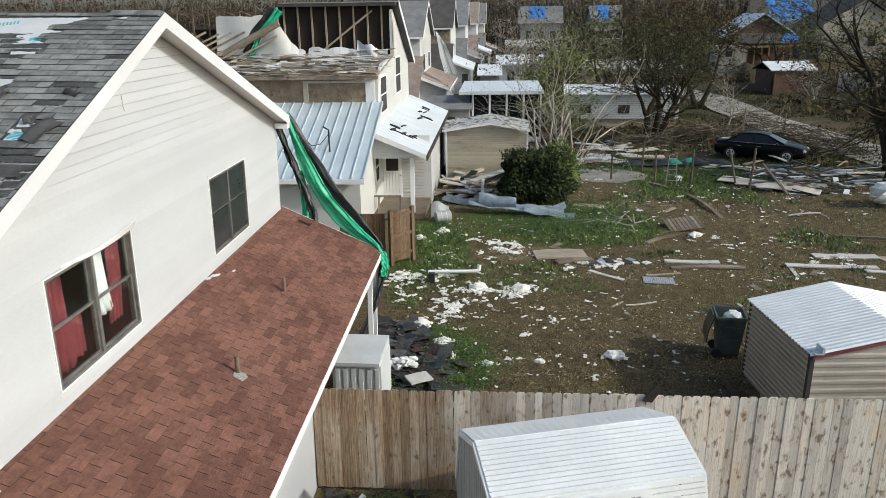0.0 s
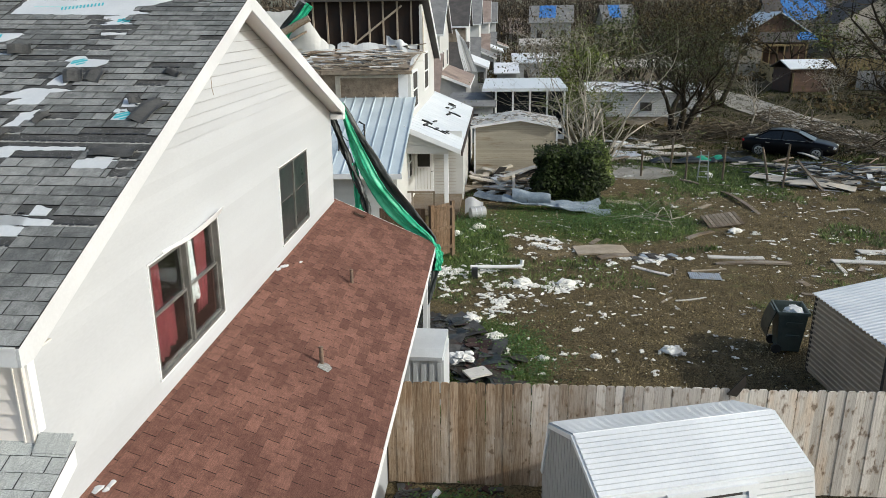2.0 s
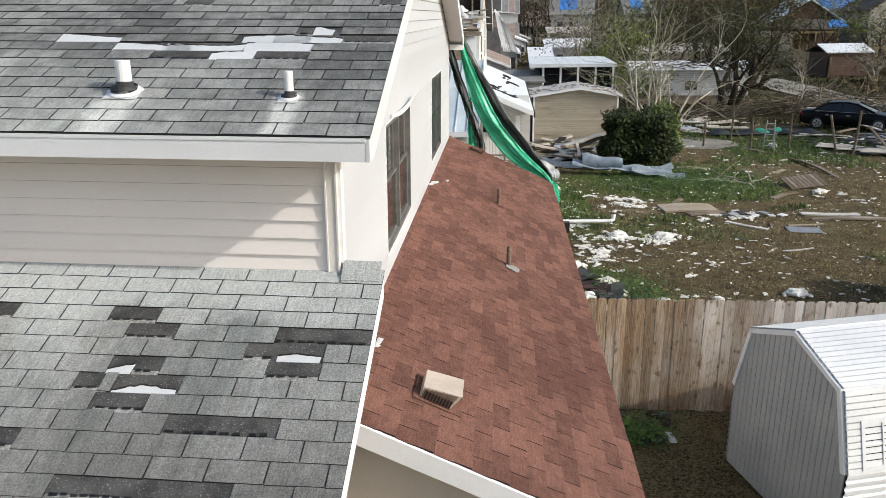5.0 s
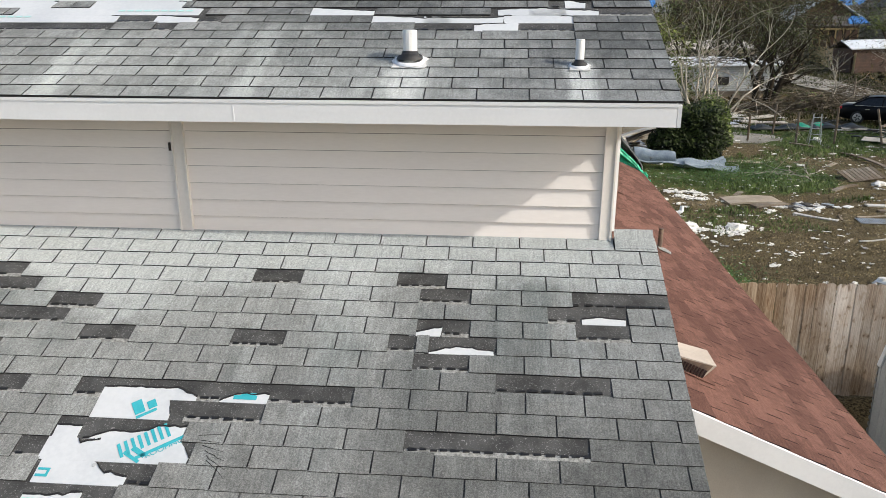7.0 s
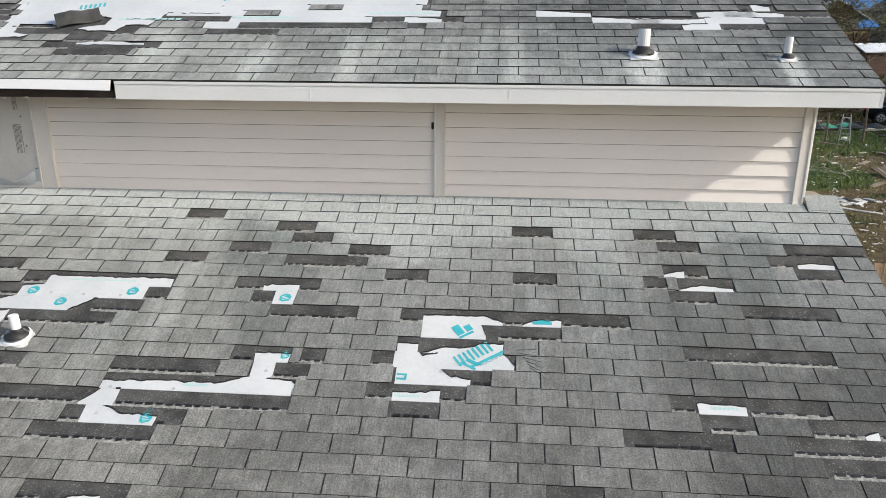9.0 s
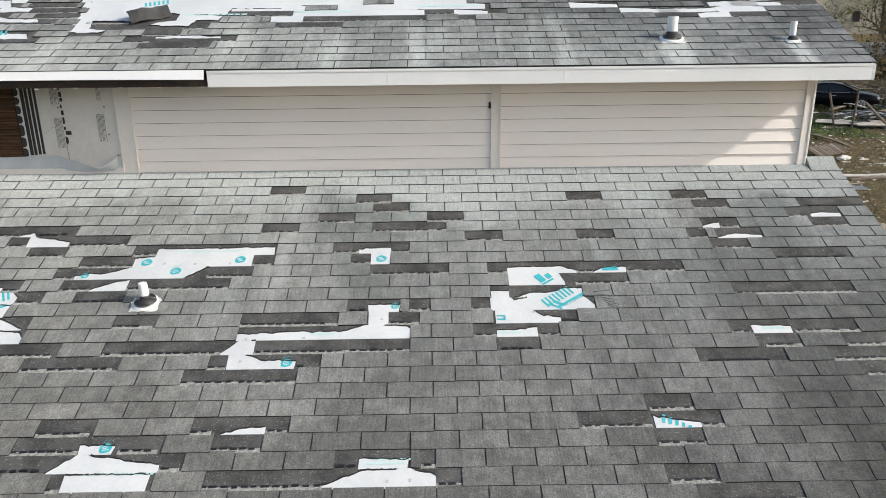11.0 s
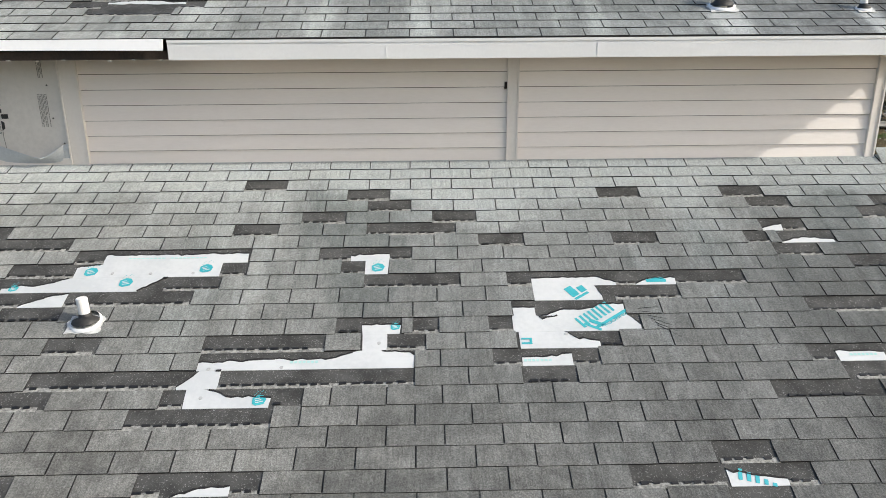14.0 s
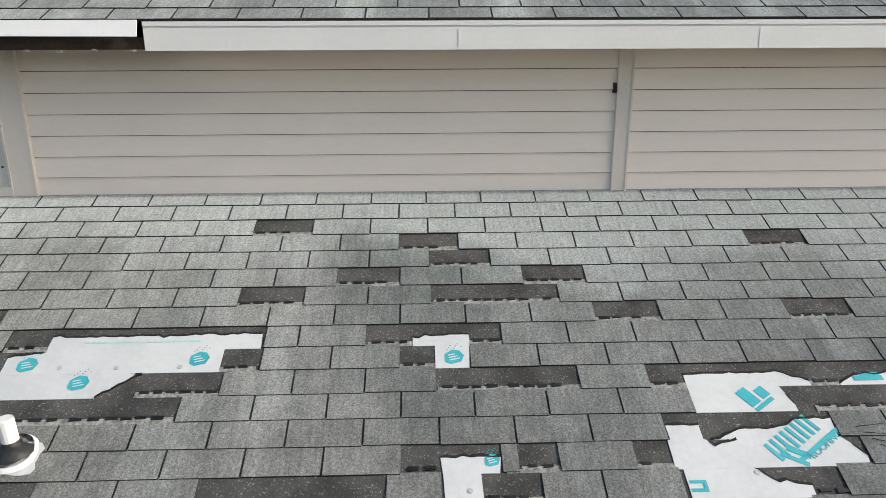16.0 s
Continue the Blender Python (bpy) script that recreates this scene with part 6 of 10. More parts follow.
# gambrel storage shed in front of the fence
barn = thing("storage_shed", "white gambrel metal storage shed with ribbed roof before a fence", "shed", pose(4.435, 3.31, 0, 0, 0, 15.5))
L = 2.75
HW, BW, ZE, ZB, ZR = 1.07, 0.83, 1.16, 2.05, 2.37
prof = [(-HW, ZE), (-BW, ZB), (0, ZR), (BW, ZB), (HW, ZE)]
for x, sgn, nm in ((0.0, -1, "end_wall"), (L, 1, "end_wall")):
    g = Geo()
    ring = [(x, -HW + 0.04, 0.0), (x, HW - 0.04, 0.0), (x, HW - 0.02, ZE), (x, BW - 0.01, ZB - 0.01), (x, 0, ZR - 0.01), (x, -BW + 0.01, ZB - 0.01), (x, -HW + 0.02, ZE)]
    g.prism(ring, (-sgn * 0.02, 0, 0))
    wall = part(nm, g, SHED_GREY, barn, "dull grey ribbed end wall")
    yy = -HW + 0.08
    while yy < HW - 0.06:
        k = abs(yy + 0.012)
        top = ZR - (ZR - ZB) * k / BW if k < BW else ZB - (ZB - ZE) * (k - BW) / (HW - BW)
        g = Geo()
        g.span((x - 0.006 if sgn < 0 else x, yy, 0.02), (x if sgn < 0 else x + 0.006, yy + 0.022, top - 0.06))
        part("rib", g, SHED_GREY, wall)
        yy += 0.095
    g = Geo()
    for (a, za), (b, zb) in zip(prof, prof[1:]):
        d = Vector((0, b - a, zb - za))
        n = Vector((0, -d.z, d.y)).normalized() * 0.06
        g.prism([(x - sgn * 0.03, a, za + 0.015), (x - sgn * 0.03, b, zb + 0.015), (x - sgn * 0.03, b - n.y, zb - n.z + 0.015), (x - sgn * 0.03, a - n.y, za - n.z + 0.015)], (sgn * 0.055, 0, 0))
    part("edge_trim", g, SHED_WHITE, barn)
for (a, za), (b, zb) in zip(prof, prof[1:]):
    g = Geo()
    d = Vector((0, b - a, zb - za))
    n = Vector((0, -d.z, d.y)).normalized()
    ribbed(g, Vector((0.01, a, za)), (L - 0.02, 0, 0), d, n, 0.072, 0.03, 0.22, rise=0.07)
    thick(part("roof_sheet", g, SHED_WHITE, barn))
g = Geo()
ribbed(g, (0.01, -HW, 0.02), (L - 0.02, 0, 0), (0, 0, ZE), (0, -1, 0), 0.1, 0.016)
thick(part("front_wall", g, SHED_WHITE, barn))
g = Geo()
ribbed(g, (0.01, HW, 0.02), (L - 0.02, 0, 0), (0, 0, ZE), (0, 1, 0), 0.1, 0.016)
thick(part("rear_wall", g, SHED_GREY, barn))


def front(x, z, out=0.0):
    """A point on the steep front slope."""
    t = (z - ZE) / (ZB - ZE)
    return Vector((x, -HW + (HW - BW) * t - out, z))


def front_box(g, x0, x1, z0, z1, o0, o1):
    g.hexa([front(x0, z0, o1), front(x1, z0, o1), front(x1, z0, o0), front(x0, z0, o0), front(x0, z1, o1), front(x1, z1, o1), front(x1, z1, o0), front(x0, z1, o0)])


g = Geo()
front_box(g, 0.95, 1.85, 0.1, 1.9, 0.03, 0.05)
door = part("door", g, SHED_WHITE, barn, "dented white metal door")
for x0, x1, z0, z1 in ((0.87, 0.95, 0.1, 1.95), (1.85, 1.95, 0.1, 1.95), (0.82, 2.0, 1.95, 2.02)):
    g = Geo()
    front_box(g, x0, x1, z0, z1, 0.02, 0.075)
    part("door_frame", g, SHED_WHITE, barn)
g = Geo()
front_box(g, 0.99, 1.06, 1.86, 1.93, 0.055, 0.06)
front_box(g, 1.0, 1.78, 1.905, 1.945, 0.03, 0.052)
part("door_gap", g, DARK_IN, barn)
g = Geo()
g.tube([front(1.0, 1.8, 0.055), front(1.78, 0.9, 0.055)], 0.006, 4)
g.tube([front(1.78, 1.8, 0.055), front(1.0, 0.9, 0.055)], 0.006, 4)
part("door_crease", g, SHED_WHITE, door)
for x0, x1 in ((0.22, 0.66), (2.12, 2.56)):
    g = Geo()
    front_box(g, x0, x1, 1.25, 1.7, 0.018, 0.03)
    win = part("window", g, DARK_IN, barn, "small dark shed window")
    for q in ((x0 - 0.04, x0, 1.21, 1.74), (x1, x1 + 0.04, 1.21, 1.74), (x0, x1, 1.7, 1.74), (x0, x1, 1.21, 1.25), ((x0 + x1) / 2 - 0.008, (x0 + x1) / 2 + 0.008, 1.25, 1.7), (x0, x1, 1.47, 1.486)):
        g = Geo()
        front_box(g, *q, 0.02, 0.045)
        part("window_frame", g, SHED_WHITE, win)
g = Geo()
rng = random.Random(3)
for i in range(26):
    x, z = 0.35 + (i % 4) * 0.68 + rng.uniform(-0.04, 0.04), 1.98 - (i // 4) * 0.13
    if z > ZE:
        p = front(x, z, 0.02)
        g.box(p, (0.022, 0.012, 0.022))
part("screw", g, SCREW, barn, kind="stuff")

# low-gabled shed behind the fence
shed = thing("garden_shed", "tan ribbed metal garden shed with pale roof and maroon trim", "shed", pose(10.36, 7.5, 0, 0, 0, 4.5))
SW, SD, SE, SR = 3.3, 2.6, 1.72, 2.08
# the two walls turned from the sun have their shade in the darker steel
for (x0, y0), (x1, y1), n, mat, nm, pt in (((0, 0), (SW, 0), (0, -1, 0), SHED_TAN, "front_wall", 0.17), ((0, SD), (0, 0), (-1, 0, 0), SHED_BEIGE_SHADE, "side_wall", 0.11), ((SW, 0), (SW, SD), (1, 0, 0), SHED_TAN, "side_wall", 0.11), ((SW, SD), (0, SD), (0, 1, 0), SHED_BEIGE_SHADE, "rear_wall", 0.17)):
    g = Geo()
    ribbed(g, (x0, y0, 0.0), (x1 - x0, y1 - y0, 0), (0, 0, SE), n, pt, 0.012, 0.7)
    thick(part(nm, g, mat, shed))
for y, nm in ((0.0, "front_gable"), (SD, "rear_gable")):
    g = Geo()
    g.prism([(0.0, y, SE), (SW, y, SE), (SW / 2, y, SR - 0.02)], (0, 0.02 if y == 0 else -0.02, 0))
    part(nm, g, SHED_TAN, shed)
    for a, b in (((0, SE), (SW / 2, SR)), ((SW / 2, SR), (SW, SE))):
        g = Geo()
        d = 0.06
        yy = y - 0.075 if y == 0 else y + 0.055
        g.prism([(a[0], yy, a[1] - 0.02), (b[0], yy, b[1] - 0.02), (b[0], yy, b[1] - 0.02 - d), (a[0], yy, a[1] - 0.02 - d)], (0, 0.02, 0))
        part("gable_trim", g, MAROON, shed)
for s in (0, 1):
    g = Geo()
    x0, x1 = (-0.06, SW / 2) if s == 0 else (SW / 2, SW + 0.06)
    z0, z1 = (SE - 0.01, SR) if s == 0 else (SR, SE - 0.01)
    ribbed(g, (x0, -0.08, z0), (x1 - x0, 0, z1 - z0), (0, SD + 0.16, 0), (0, 0, 1), 0.12, 0.03, 0.25)
    thick(part("roof_sheet", g, SHED_WHITE, shed))
g = Geo()
g.span((-0.03, -0.03, 0), (0.05, 0.05, SE - 0.02))
part("corner_post", g, DARK_IN, shed, "black corner post")
g = Geo()
g.span((-0.012, SD - 0.06, 0), (0.03, SD + 0.03, SE))
part("corner_post", g, BLACKENED, shed)
g = Geo()
g.span((0.0, -0.12, SE + 0.03), (0.16, 0.1, SE + 0.05))
g.span((0.12, -0.12, SE + 0.05), (0.16, 0.12, SE + 0.16))
part("bent_cap", g, GALV, shed, "bent bright metal cap")

# ---- wheeled bin ----
BIN = surf("dark_green_plastic", (0.05, 0.066, 0.058), (0.085, 0.105, 0.095), 3.0, 0.5, 0.06, 40.0, dirt=(0.13, 0.135, 0.13), dirt_at=0.62)
BIN_DARK = surf("black_green_plastic", (0.008, 0.013, 0.011), (0.018, 0.024, 0.021), 3.0, 0.45, 0.06, 40.0)
bin_ob = thing("wheeled_bin", "open dark grey wheeled rubbish bin with a white bag inside", "rubbish bin", pose(10.1, 11.15, 0, 0, 0, -8))
g = Geo()
lo, hi, H = 0.23, 0.31, 1.02
for a, b in (((-1, -1), (1, -1)), ((1, -1), (1, 1)), ((1, 1), (-1, 1)), ((-1, 1), (-1, -1))):
    p = [Vector((a[0] * lo, a[1] * lo * 1.1, 0.06)), Vector((b[0] * lo, b[1] * lo * 1.1, 0.06)), Vector((b[0] * hi, b[1] * hi * 1.15, H)), Vector((a[0] * hi, a[1] * hi * 1.15, H))]
    n = (p[1] - p[0]).cross(p[3] - p[0]).normalized() * 0.012
    g.hexa([p[0] - n, p[1] - n, p[2] - n, p[3] - n, p[0], p[1], p[2], p[3]])
g.span((-lo, -lo * 1.1, 0.05), (lo, lo * 1.1, 0.07))
part("body", g, BIN, bin_ob)
g = Geo()
for q in (((-hi - 0.03, -hi * 1.15 - 0.03, H - 0.05), (hi + 0.03, -hi * 1.15, H + 0.01)), ((-hi - 0.03, hi * 1.15, H - 0.05), (hi + 0.03, hi * 1.15 + 0.03, H + 0.01)), ((-hi - 0.03, -hi * 1.15, H - 0.05), (-hi, hi * 1.15, H + 0.01)), ((hi, -hi * 1.15, H - 0.05), (hi + 0.03, hi * 1.15, H + 0.01))):
    g.span(*q)
part("rim", g, BIN, bin_ob)
g = Geo()
g.sheet(lambda u, v: (-0.37 - 0.14 * math.sin(v * 1.7), (u - 0.5) * 0.66, 1.0 - 0.62 * v), 6, 8)
thick(part("lid", g, BIN_DARK, bin_ob, "black lid hanging open"), 0.02)
g = Geo()
g.tube([(-0.38, -0.24, 1.0), (-0.38, 0.24, 1.0)], 0.018, 8)
part("handle", g, BIN, bin_ob)
for y in (-0.27, 0.27):
    g = Geo()
    g.tube([(-0.26, y - 0.03, 0.1), (-0.26, y + 0.03, 0.1)], 0.11, 14)
    part("wheel", g, RUBBER, bin_ob)
g = Geo()
g.span((-0.12, -0.36, 0.72), (0.2, -0.31, 0.78))
part("lift_bar", g, BIN, bin_ob)
g = Geo()
g.span((-0.1, -0.345, 0.42), (0.18, -0.29, 0.47))
part("lift_bar", g, BIN, bin_ob)
g = Geo()
for i in range(4):
    g.lump((0.08 + 0.07 * math.cos(i * 1.7), 0.0 + 0.1 * math.sin(i * 1.7), 0.92), (0.16, 0.14, 0.12), i + 40, 0.3)
solid("rubbish_bag", g, CURTAIN_WHITE, "crumpled white plastic bag lying in a bin", "bag", m=pose(10.1, 11.15, 0, 0, 0, -8))

# ---- resin deck box under the lean-to eave ----
RESIN = surf("pale_grey_resin", (0.5, 0.52, 0.53), (0.6, 0.62, 0.63), 1.6, 0.5, 0.05, 40.0, dirt=(0.4, 0.4, 0.39), dirt_at=0.66)
box = thing("deck_box", "pale grey resin deck box with a sloped lid", "storage box", pose(2.0, 8.05, 0, 0, 0, -2))
g = Geo()
g.span((-0.5, 0.05, 0.02), (0.48, 1.1, 1.02))
part("body", g, RESIN, box)
for i in range(6):
    g = Geo()
    g.span((-0.44 + i * 0.16, 0.03, 0.08), (-0.36 + i * 0.16, 0.0505, 0.95))
    part("rib", g, RESIN, box)
g = Geo()
g.prism([(-0.54, 0.0, 1.02), (-0.54, 0.0, 1.1), (-0.54, 0.25, 1.16), (-0.54, 1.15, 1.2), (-0.54, 1.15, 1.02)], (1.0, 0, 0))
part("lid", g, RESIN, box)

# bits at the foot of the lean-to wall
rng = random.Random(14)
for i in range(60):
    x, y = 1.95 + 1.6 * rng.random() ** 1.4, rng.uniform(4.8, 5.54)
    g = Geo()
    s = rng.uniform(0.08, 0.26)
    m = Matrix.Rotation(rng.uniform(0, 6.28), 3, "Z") @ Matrix.Rotation(rng.uniform(-0.15, 0.15), 3, "X")
    g.box((x, y, gz(x, y) + 0.02), (s, s * rng.uniform(0.3, 0.8), 0.03), m)
    solid("roofing_scrap", g, rng.choice((FLAP, FLAP, HEADLAP_RED, BLACK_SCRAP, WRAP)), "torn dark shingle scrap on the ground", "debris", "torn roofing scraps")
g = Geo()
g.tube([(2.35, 5.0, 0.06), (2.5, 5.05, 0.1), (2.62, 5.12, 0.22)], 0.045, 8)
solid("downspout", g, TRIM, "broken white downspout elbow on the ground", "downspout")


# ---- the next house in the row, its roof torn open ----
METAL_ROOF = surf("blue_grey_steel_roof", (0.44, 0.51, 0.55), (0.54, 0.61, 0.64), 0.9, 0.45, 0.05, 30.0, 0.1, dirt=(0.36, 0.41, 0.44), dirt_at=0.62)
PORCH_WHITE = surf("chalk_white_steel_roof", (0.58, 0.615, 0.635), (0.7, 0.73, 0.745), 0.9, 0.5, 0.1, 30.0, 0.05, dirt=(0.4, 0.4, 0.39), dirt_at=0.66)
HOUSE_WHITE = surf("white_house_siding", (0.52, 0.52, 0.5), (0.6, 0.6, 0.58), 0.8, 0.55, 0.1, 25.0, dirt=(0.4, 0.38, 0.34), dirt_at=0.62, stretch=(0.6, 0.6, 3))
TAN_ROOF = surf("tan_asphalt_roof", (0.2, 0.15, 0.125), (0.31, 0.245, 0.21), 1.2, 0.9, 0.4, 60.0, dirt=(0.12, 0.1, 0.09), dirt_at=0.62)
GREY_ROOF = surf("grey_asphalt_roof", (0.13, 0.13, 0.13), (0.22, 0.22, 0.215), 1.2, 0.9, 0.4, 60.0, dirt=(0.34, 0.33, 0.31), dirt_at=0.6)
DARK_ROOF = surf("dark_asphalt_roof", (0.04, 0.036, 0.034), (0.09, 0.082, 0.076), 1.2, 0.9, 0.4, 60.0, dirt=(0.16, 0.15, 0.14), dirt_at=0.64)
SHEATH = surf("bared_osb_sheathing", (0.2, 0.155, 0.11), (0.34, 0.28, 0.21), 3.0, 0.85, 0.35, 30.0, dirt=(0.12, 0.085, 0.06), dirt_at=0.56)
STUD = wood_mat("attic_stud_wood", (0.2, 0.16, 0.11), (0.38, 0.32, 0.24), (0.42, 0.38, 0.32), "Z", 0.5)
ATTIC = surf("dark_attic", (0.012, 0.008, 0.006), (0.03, 0.018, 0.013), 1.5, 0.9, 0.2)
BLUE_TARP = surf("blue_tarp", (0.015, 0.11, 0.36), (0.04, 0.2, 0.52), 1.5, 0.5, 0.2, 20.0)
PINK_INS = surf("tan_insulation", (0.5, 0.44, 0.36), (0.66, 0.6, 0.5), 4.0, 0.95, 0.5, 30.0)

Y1 = 25.0
nb = thing("neighbour_house", "white house with torn-open roof and blue-grey metal roof", "house", Matrix.Translation((0, Y1, 0)))
# lower metal roof
g = Geo()
g.prism([(-10, -5.3, 2.3), (-10, 0, 4.35), (-10, 0, 4.27), (-10, -5.3, 2.22)], (10.2, 0, 0))
mroof = part("metal_roof", g, METAL_ROOF, nb, "blue-grey standing-seam metal roof")
n = Vector((0, -2.05, 5.3)).normalized()
for i in range(26):
    x = 0.16 - i * 0.405
    g = Geo()
    a, b = Vector((x, -5.31, 2.3)), Vector((x, -0.01, 4.35))
    w = Vector((0.035, 0, 0))
    g.hexa([a, a + w, b + w, b, a + n * 0.04, a + w + n * 0.04, b + w + n * 0.04, b + n * 0.04])
    part("seam", g, METAL_ROOF, mroof)
g = Geo()
g.span((-10, -5.36, 2.12), (0.24, -5.3, 2.3))
part("fascia", g, TRIM, nb)
g = Geo()
g.tube([(-1.3, -3.6, 2.95), (-1.3, -3.6, 3.75), (-1.5, -3.55, 3.85)], 0.035, 6)
part("service_mast", g, RUBBER, nb, "bent black service mast")
g = Geo()
g.tube([(-2.2, -3.9, 2.85), (-2.2, -3.9, 3.6)], 0.03, 6)
g.tube([(-2.2, -3.9, 3.55), (-1.9, -3.8, 3.2), (-1.6, -3.7, 3.25), (-1.3, -3.6, 3.6)], 0.015, 4)
part("service_mast", g, RUBBER, nb)
# walls
g = Geo()
g.prism([(-0.12, -4.9, 0), (-0.12, 11, 0), (-0.12, 11, 5.4), (-0.12, 5.2, 8.0), (-0.12, 4.9, 7.9), (-0.12, 4.9, 5.9), (-0.12, 1.6, 5.8), (-0.12, 0.0, 5.3), (-0.12, 0.0, 4.3), (-0.12, -4.9, 2.35)], (0.12, 0, 0))
part("gable_wall", g, HOUSE_WHITE, nb)
for y0, y1, z0, z1 in ((0.5, 2.2, 3.85, 5.25), (5.4, 7.2, 4.2, 5.8), (-1.5, -0.7, 1.35, 2.5)):
    g = Geo()
    g.span((-0.02, y0, z0), (0.03, y1, z1))
    w = part("window", g, DARK_IN, nb, "dark broken window")
    g = Geo()
    pane_frame(g, y0 - 0.08, y1 + 0.08, z0 - 0.08, z1 + 0.08, 0.0, 0.05, 0.08)
    part("window_frame", g, TRIM, w)
    g = Geo()
    g.span((0.031, y0, (z0 + z1) / 2 - 0.03), (0.045, y1, (z0 + z1) / 2 + 0.03))
    part("sash_bar", g, TRIM, w)
g = Geo()
g.span((-10, -4.9, 0), (-0.12, -4.78, 2.3))
part("front_wall", g, HOUSE_WHITE, nb)
g = Geo()
g.span((-10, 0.0, 4.3), (-0.5, 0.1, 5.3))
KNEE = surf("stained_brown_sheathing", (0.18, 0.13, 0.09), (0.34, 0.265, 0.19), 3.0, 0.85, 0.35, 30.0, dirt=(0.07, 0.05, 0.035), dirt_at=0.58)
part("knee_wall", g, KNEE, nb, "storm-stripped brown sheathing wall")
g = Geo()
g.span((-0.5, -0.03, 4.3), (-0.12, 0.1, 5.3))
part("corner_trim", g, TRIM, nb)
g = Geo()
g.span((-3.05, -0.05, 4.32), (-2.85, 0.0, 5.2))
g.span((-2.85, -0.05, 5.12), (-0.5, 0.0, 5.22))
part("torn_trim", g, PINK_INS, nb)
g = Geo()
g.span((-10, -0.45, 5.28), (0.1, -0.38, 5.42))
part("eave_board", g, SHEATH, nb)
# torn attic floor
g = Geo()
g.prism([(-10, -0.4, 5.42), (-10, 5.0, 6.0), (-10, 5.0, 5.9), (-10, -0.4, 5.3)], (10.0, 0, 0))
part("attic_floor", g, SHEATH, nb)
g = Geo()
g.span((-5.3, 5.1, 5.8), (-0.12, 5.2, 8.15))
part("attic_wall", g, ATTIC, nb, "dark open attic wall")
for i in range(8):
    x = -0.49 - i * 0.648
    g = Geo()
    g.span((x - 0.035, 4.98, 5.9), (x + 0.035, 5.1, 8.15))
    part("stud", g, STUD, nb)
g = Geo()
g.tube([(-3.6, 4.9, 5.95), (-0.9, 4.9, 7.95)], 0.06, 4)
part("brace", g, STUD, nb)
g = Geo()
g.span((-5.3, 4.7, 8.15), (0.2, 5.25, 8.3))
part("ridge_board", g, DARK_ROOF, nb)
g = Geo()
g.prism([(-5.3, 5.25, 8.3), (-5.3, 11.4, 5.4), (-5.3, 11.4, 5.3), (-5.3, 5.25, 8.18)], (5.6, 0, 0))
part("rear_roof", g, DARK_ROOF, nb)
g = Geo()
g.prism([(-10, 6.4, 7.3), (-10, 11.4, 5.4), (-10, 11.4, 5.3), (-10, 6.4, 7.2)], (4.69, 0, 0))
part("rear_roof", g, DARK_ROOF, nb)
g = Geo()
g.prism([(0.31, 5.1, 8.38), (0.31, 11.4, 5.42), (0.31, 11.4, 5.2), (0.31, 5.1, 8.14)], (0.03, 0, 0))
part("rake_board", g, TRIM, nb)
g = Geo()
g.prism([(0.02, 4.9, 5.9), (0.02, 5.2, 5.9), (0.02, 5.2, 7.7), (0.02, 4.9, 7.4)], (0.04, 0, 0))
part("torn_sheathing", g, PINK_INS, nb)
# loose rubble on the attic floor
rng = random.Random(31)
for i in range(290):
    x, y = rng.uniform(-9.5, -0.1), -0.55 + 5.2 * rng.random() ** 1.3
    z = 5.42 + 0.107 * (y + 0.4)
    s = rng.uniform(0.3, 2.0) * rng.uniform(0.4, 1.0)
    g = Geo()
    m = Matrix.Rotation(rng.gauss(0, 0.35), 3, "Z") @ Matrix.Rotation(rng.gauss(0, 0.07), 3, "Y") @ Matrix.Rotation(rng.gauss(0, 0.25), 3, "X")
    hh, ww = rng.uniform(0.012, 0.04), rng.uniform(0.03, 0.17)
    sk = rng.uniform(-0.4, 0.4) * ww
    q = [(-s / 2, -ww / 2), (s / 2, -ww / 2 + sk), (s / 2 * rng.uniform(0.7, 1.0), ww / 2), (-s / 2 * rng.uniform(0.6, 1.0), ww / 2 + sk)]
    g.prism([m @ Vector((a, b, 0)) for a, b in q], m @ Vector((0, 0, hh)))
    mt = rng.choice((OLD_WOOD, STUD, WRAP, WRAP, SHEATH, KNEE, FLAP, PLASTER, HOUSE_WHITE, HOUSE_WHITE))
    solid("roof_rubble", g, mt, "broken boards and roofing on an open attic floor", "rubble", "rubble of the open attic", m=Matrix.Translation((x, y + Y1, z + 0.03 + rng.uniform(0, 0.26))))


def standing_sheet(x0, x1, y, z0, tops, label, mat, wavy=0.05):
    """A torn wall sheet that stands up; tops: its ragged upper edge as heights at even steps."""
    g = Geo()
    k = len(tops) - 1

    def fn(u, v):
        i = min(int(u * k), k - 1)
        top = tops[i] + (tops[i + 1] - tops[i]) * (u * k - i) + 0.06 * noise.noise(Vector((u * 9, y, 1))) + 0.03 * noise.noise(Vector((u * 31, y, 2)))
        return (x0 + (x1 - x0) * u, y + wavy * math.sin(7 * u + 2 * v) + 0.25 * v, z0 + max(0.02, top) * v)

    g.sheet(fn, 40, 5)
    return thick(solid("torn_sheet", g, mat, label, "sheet"), 0.012)


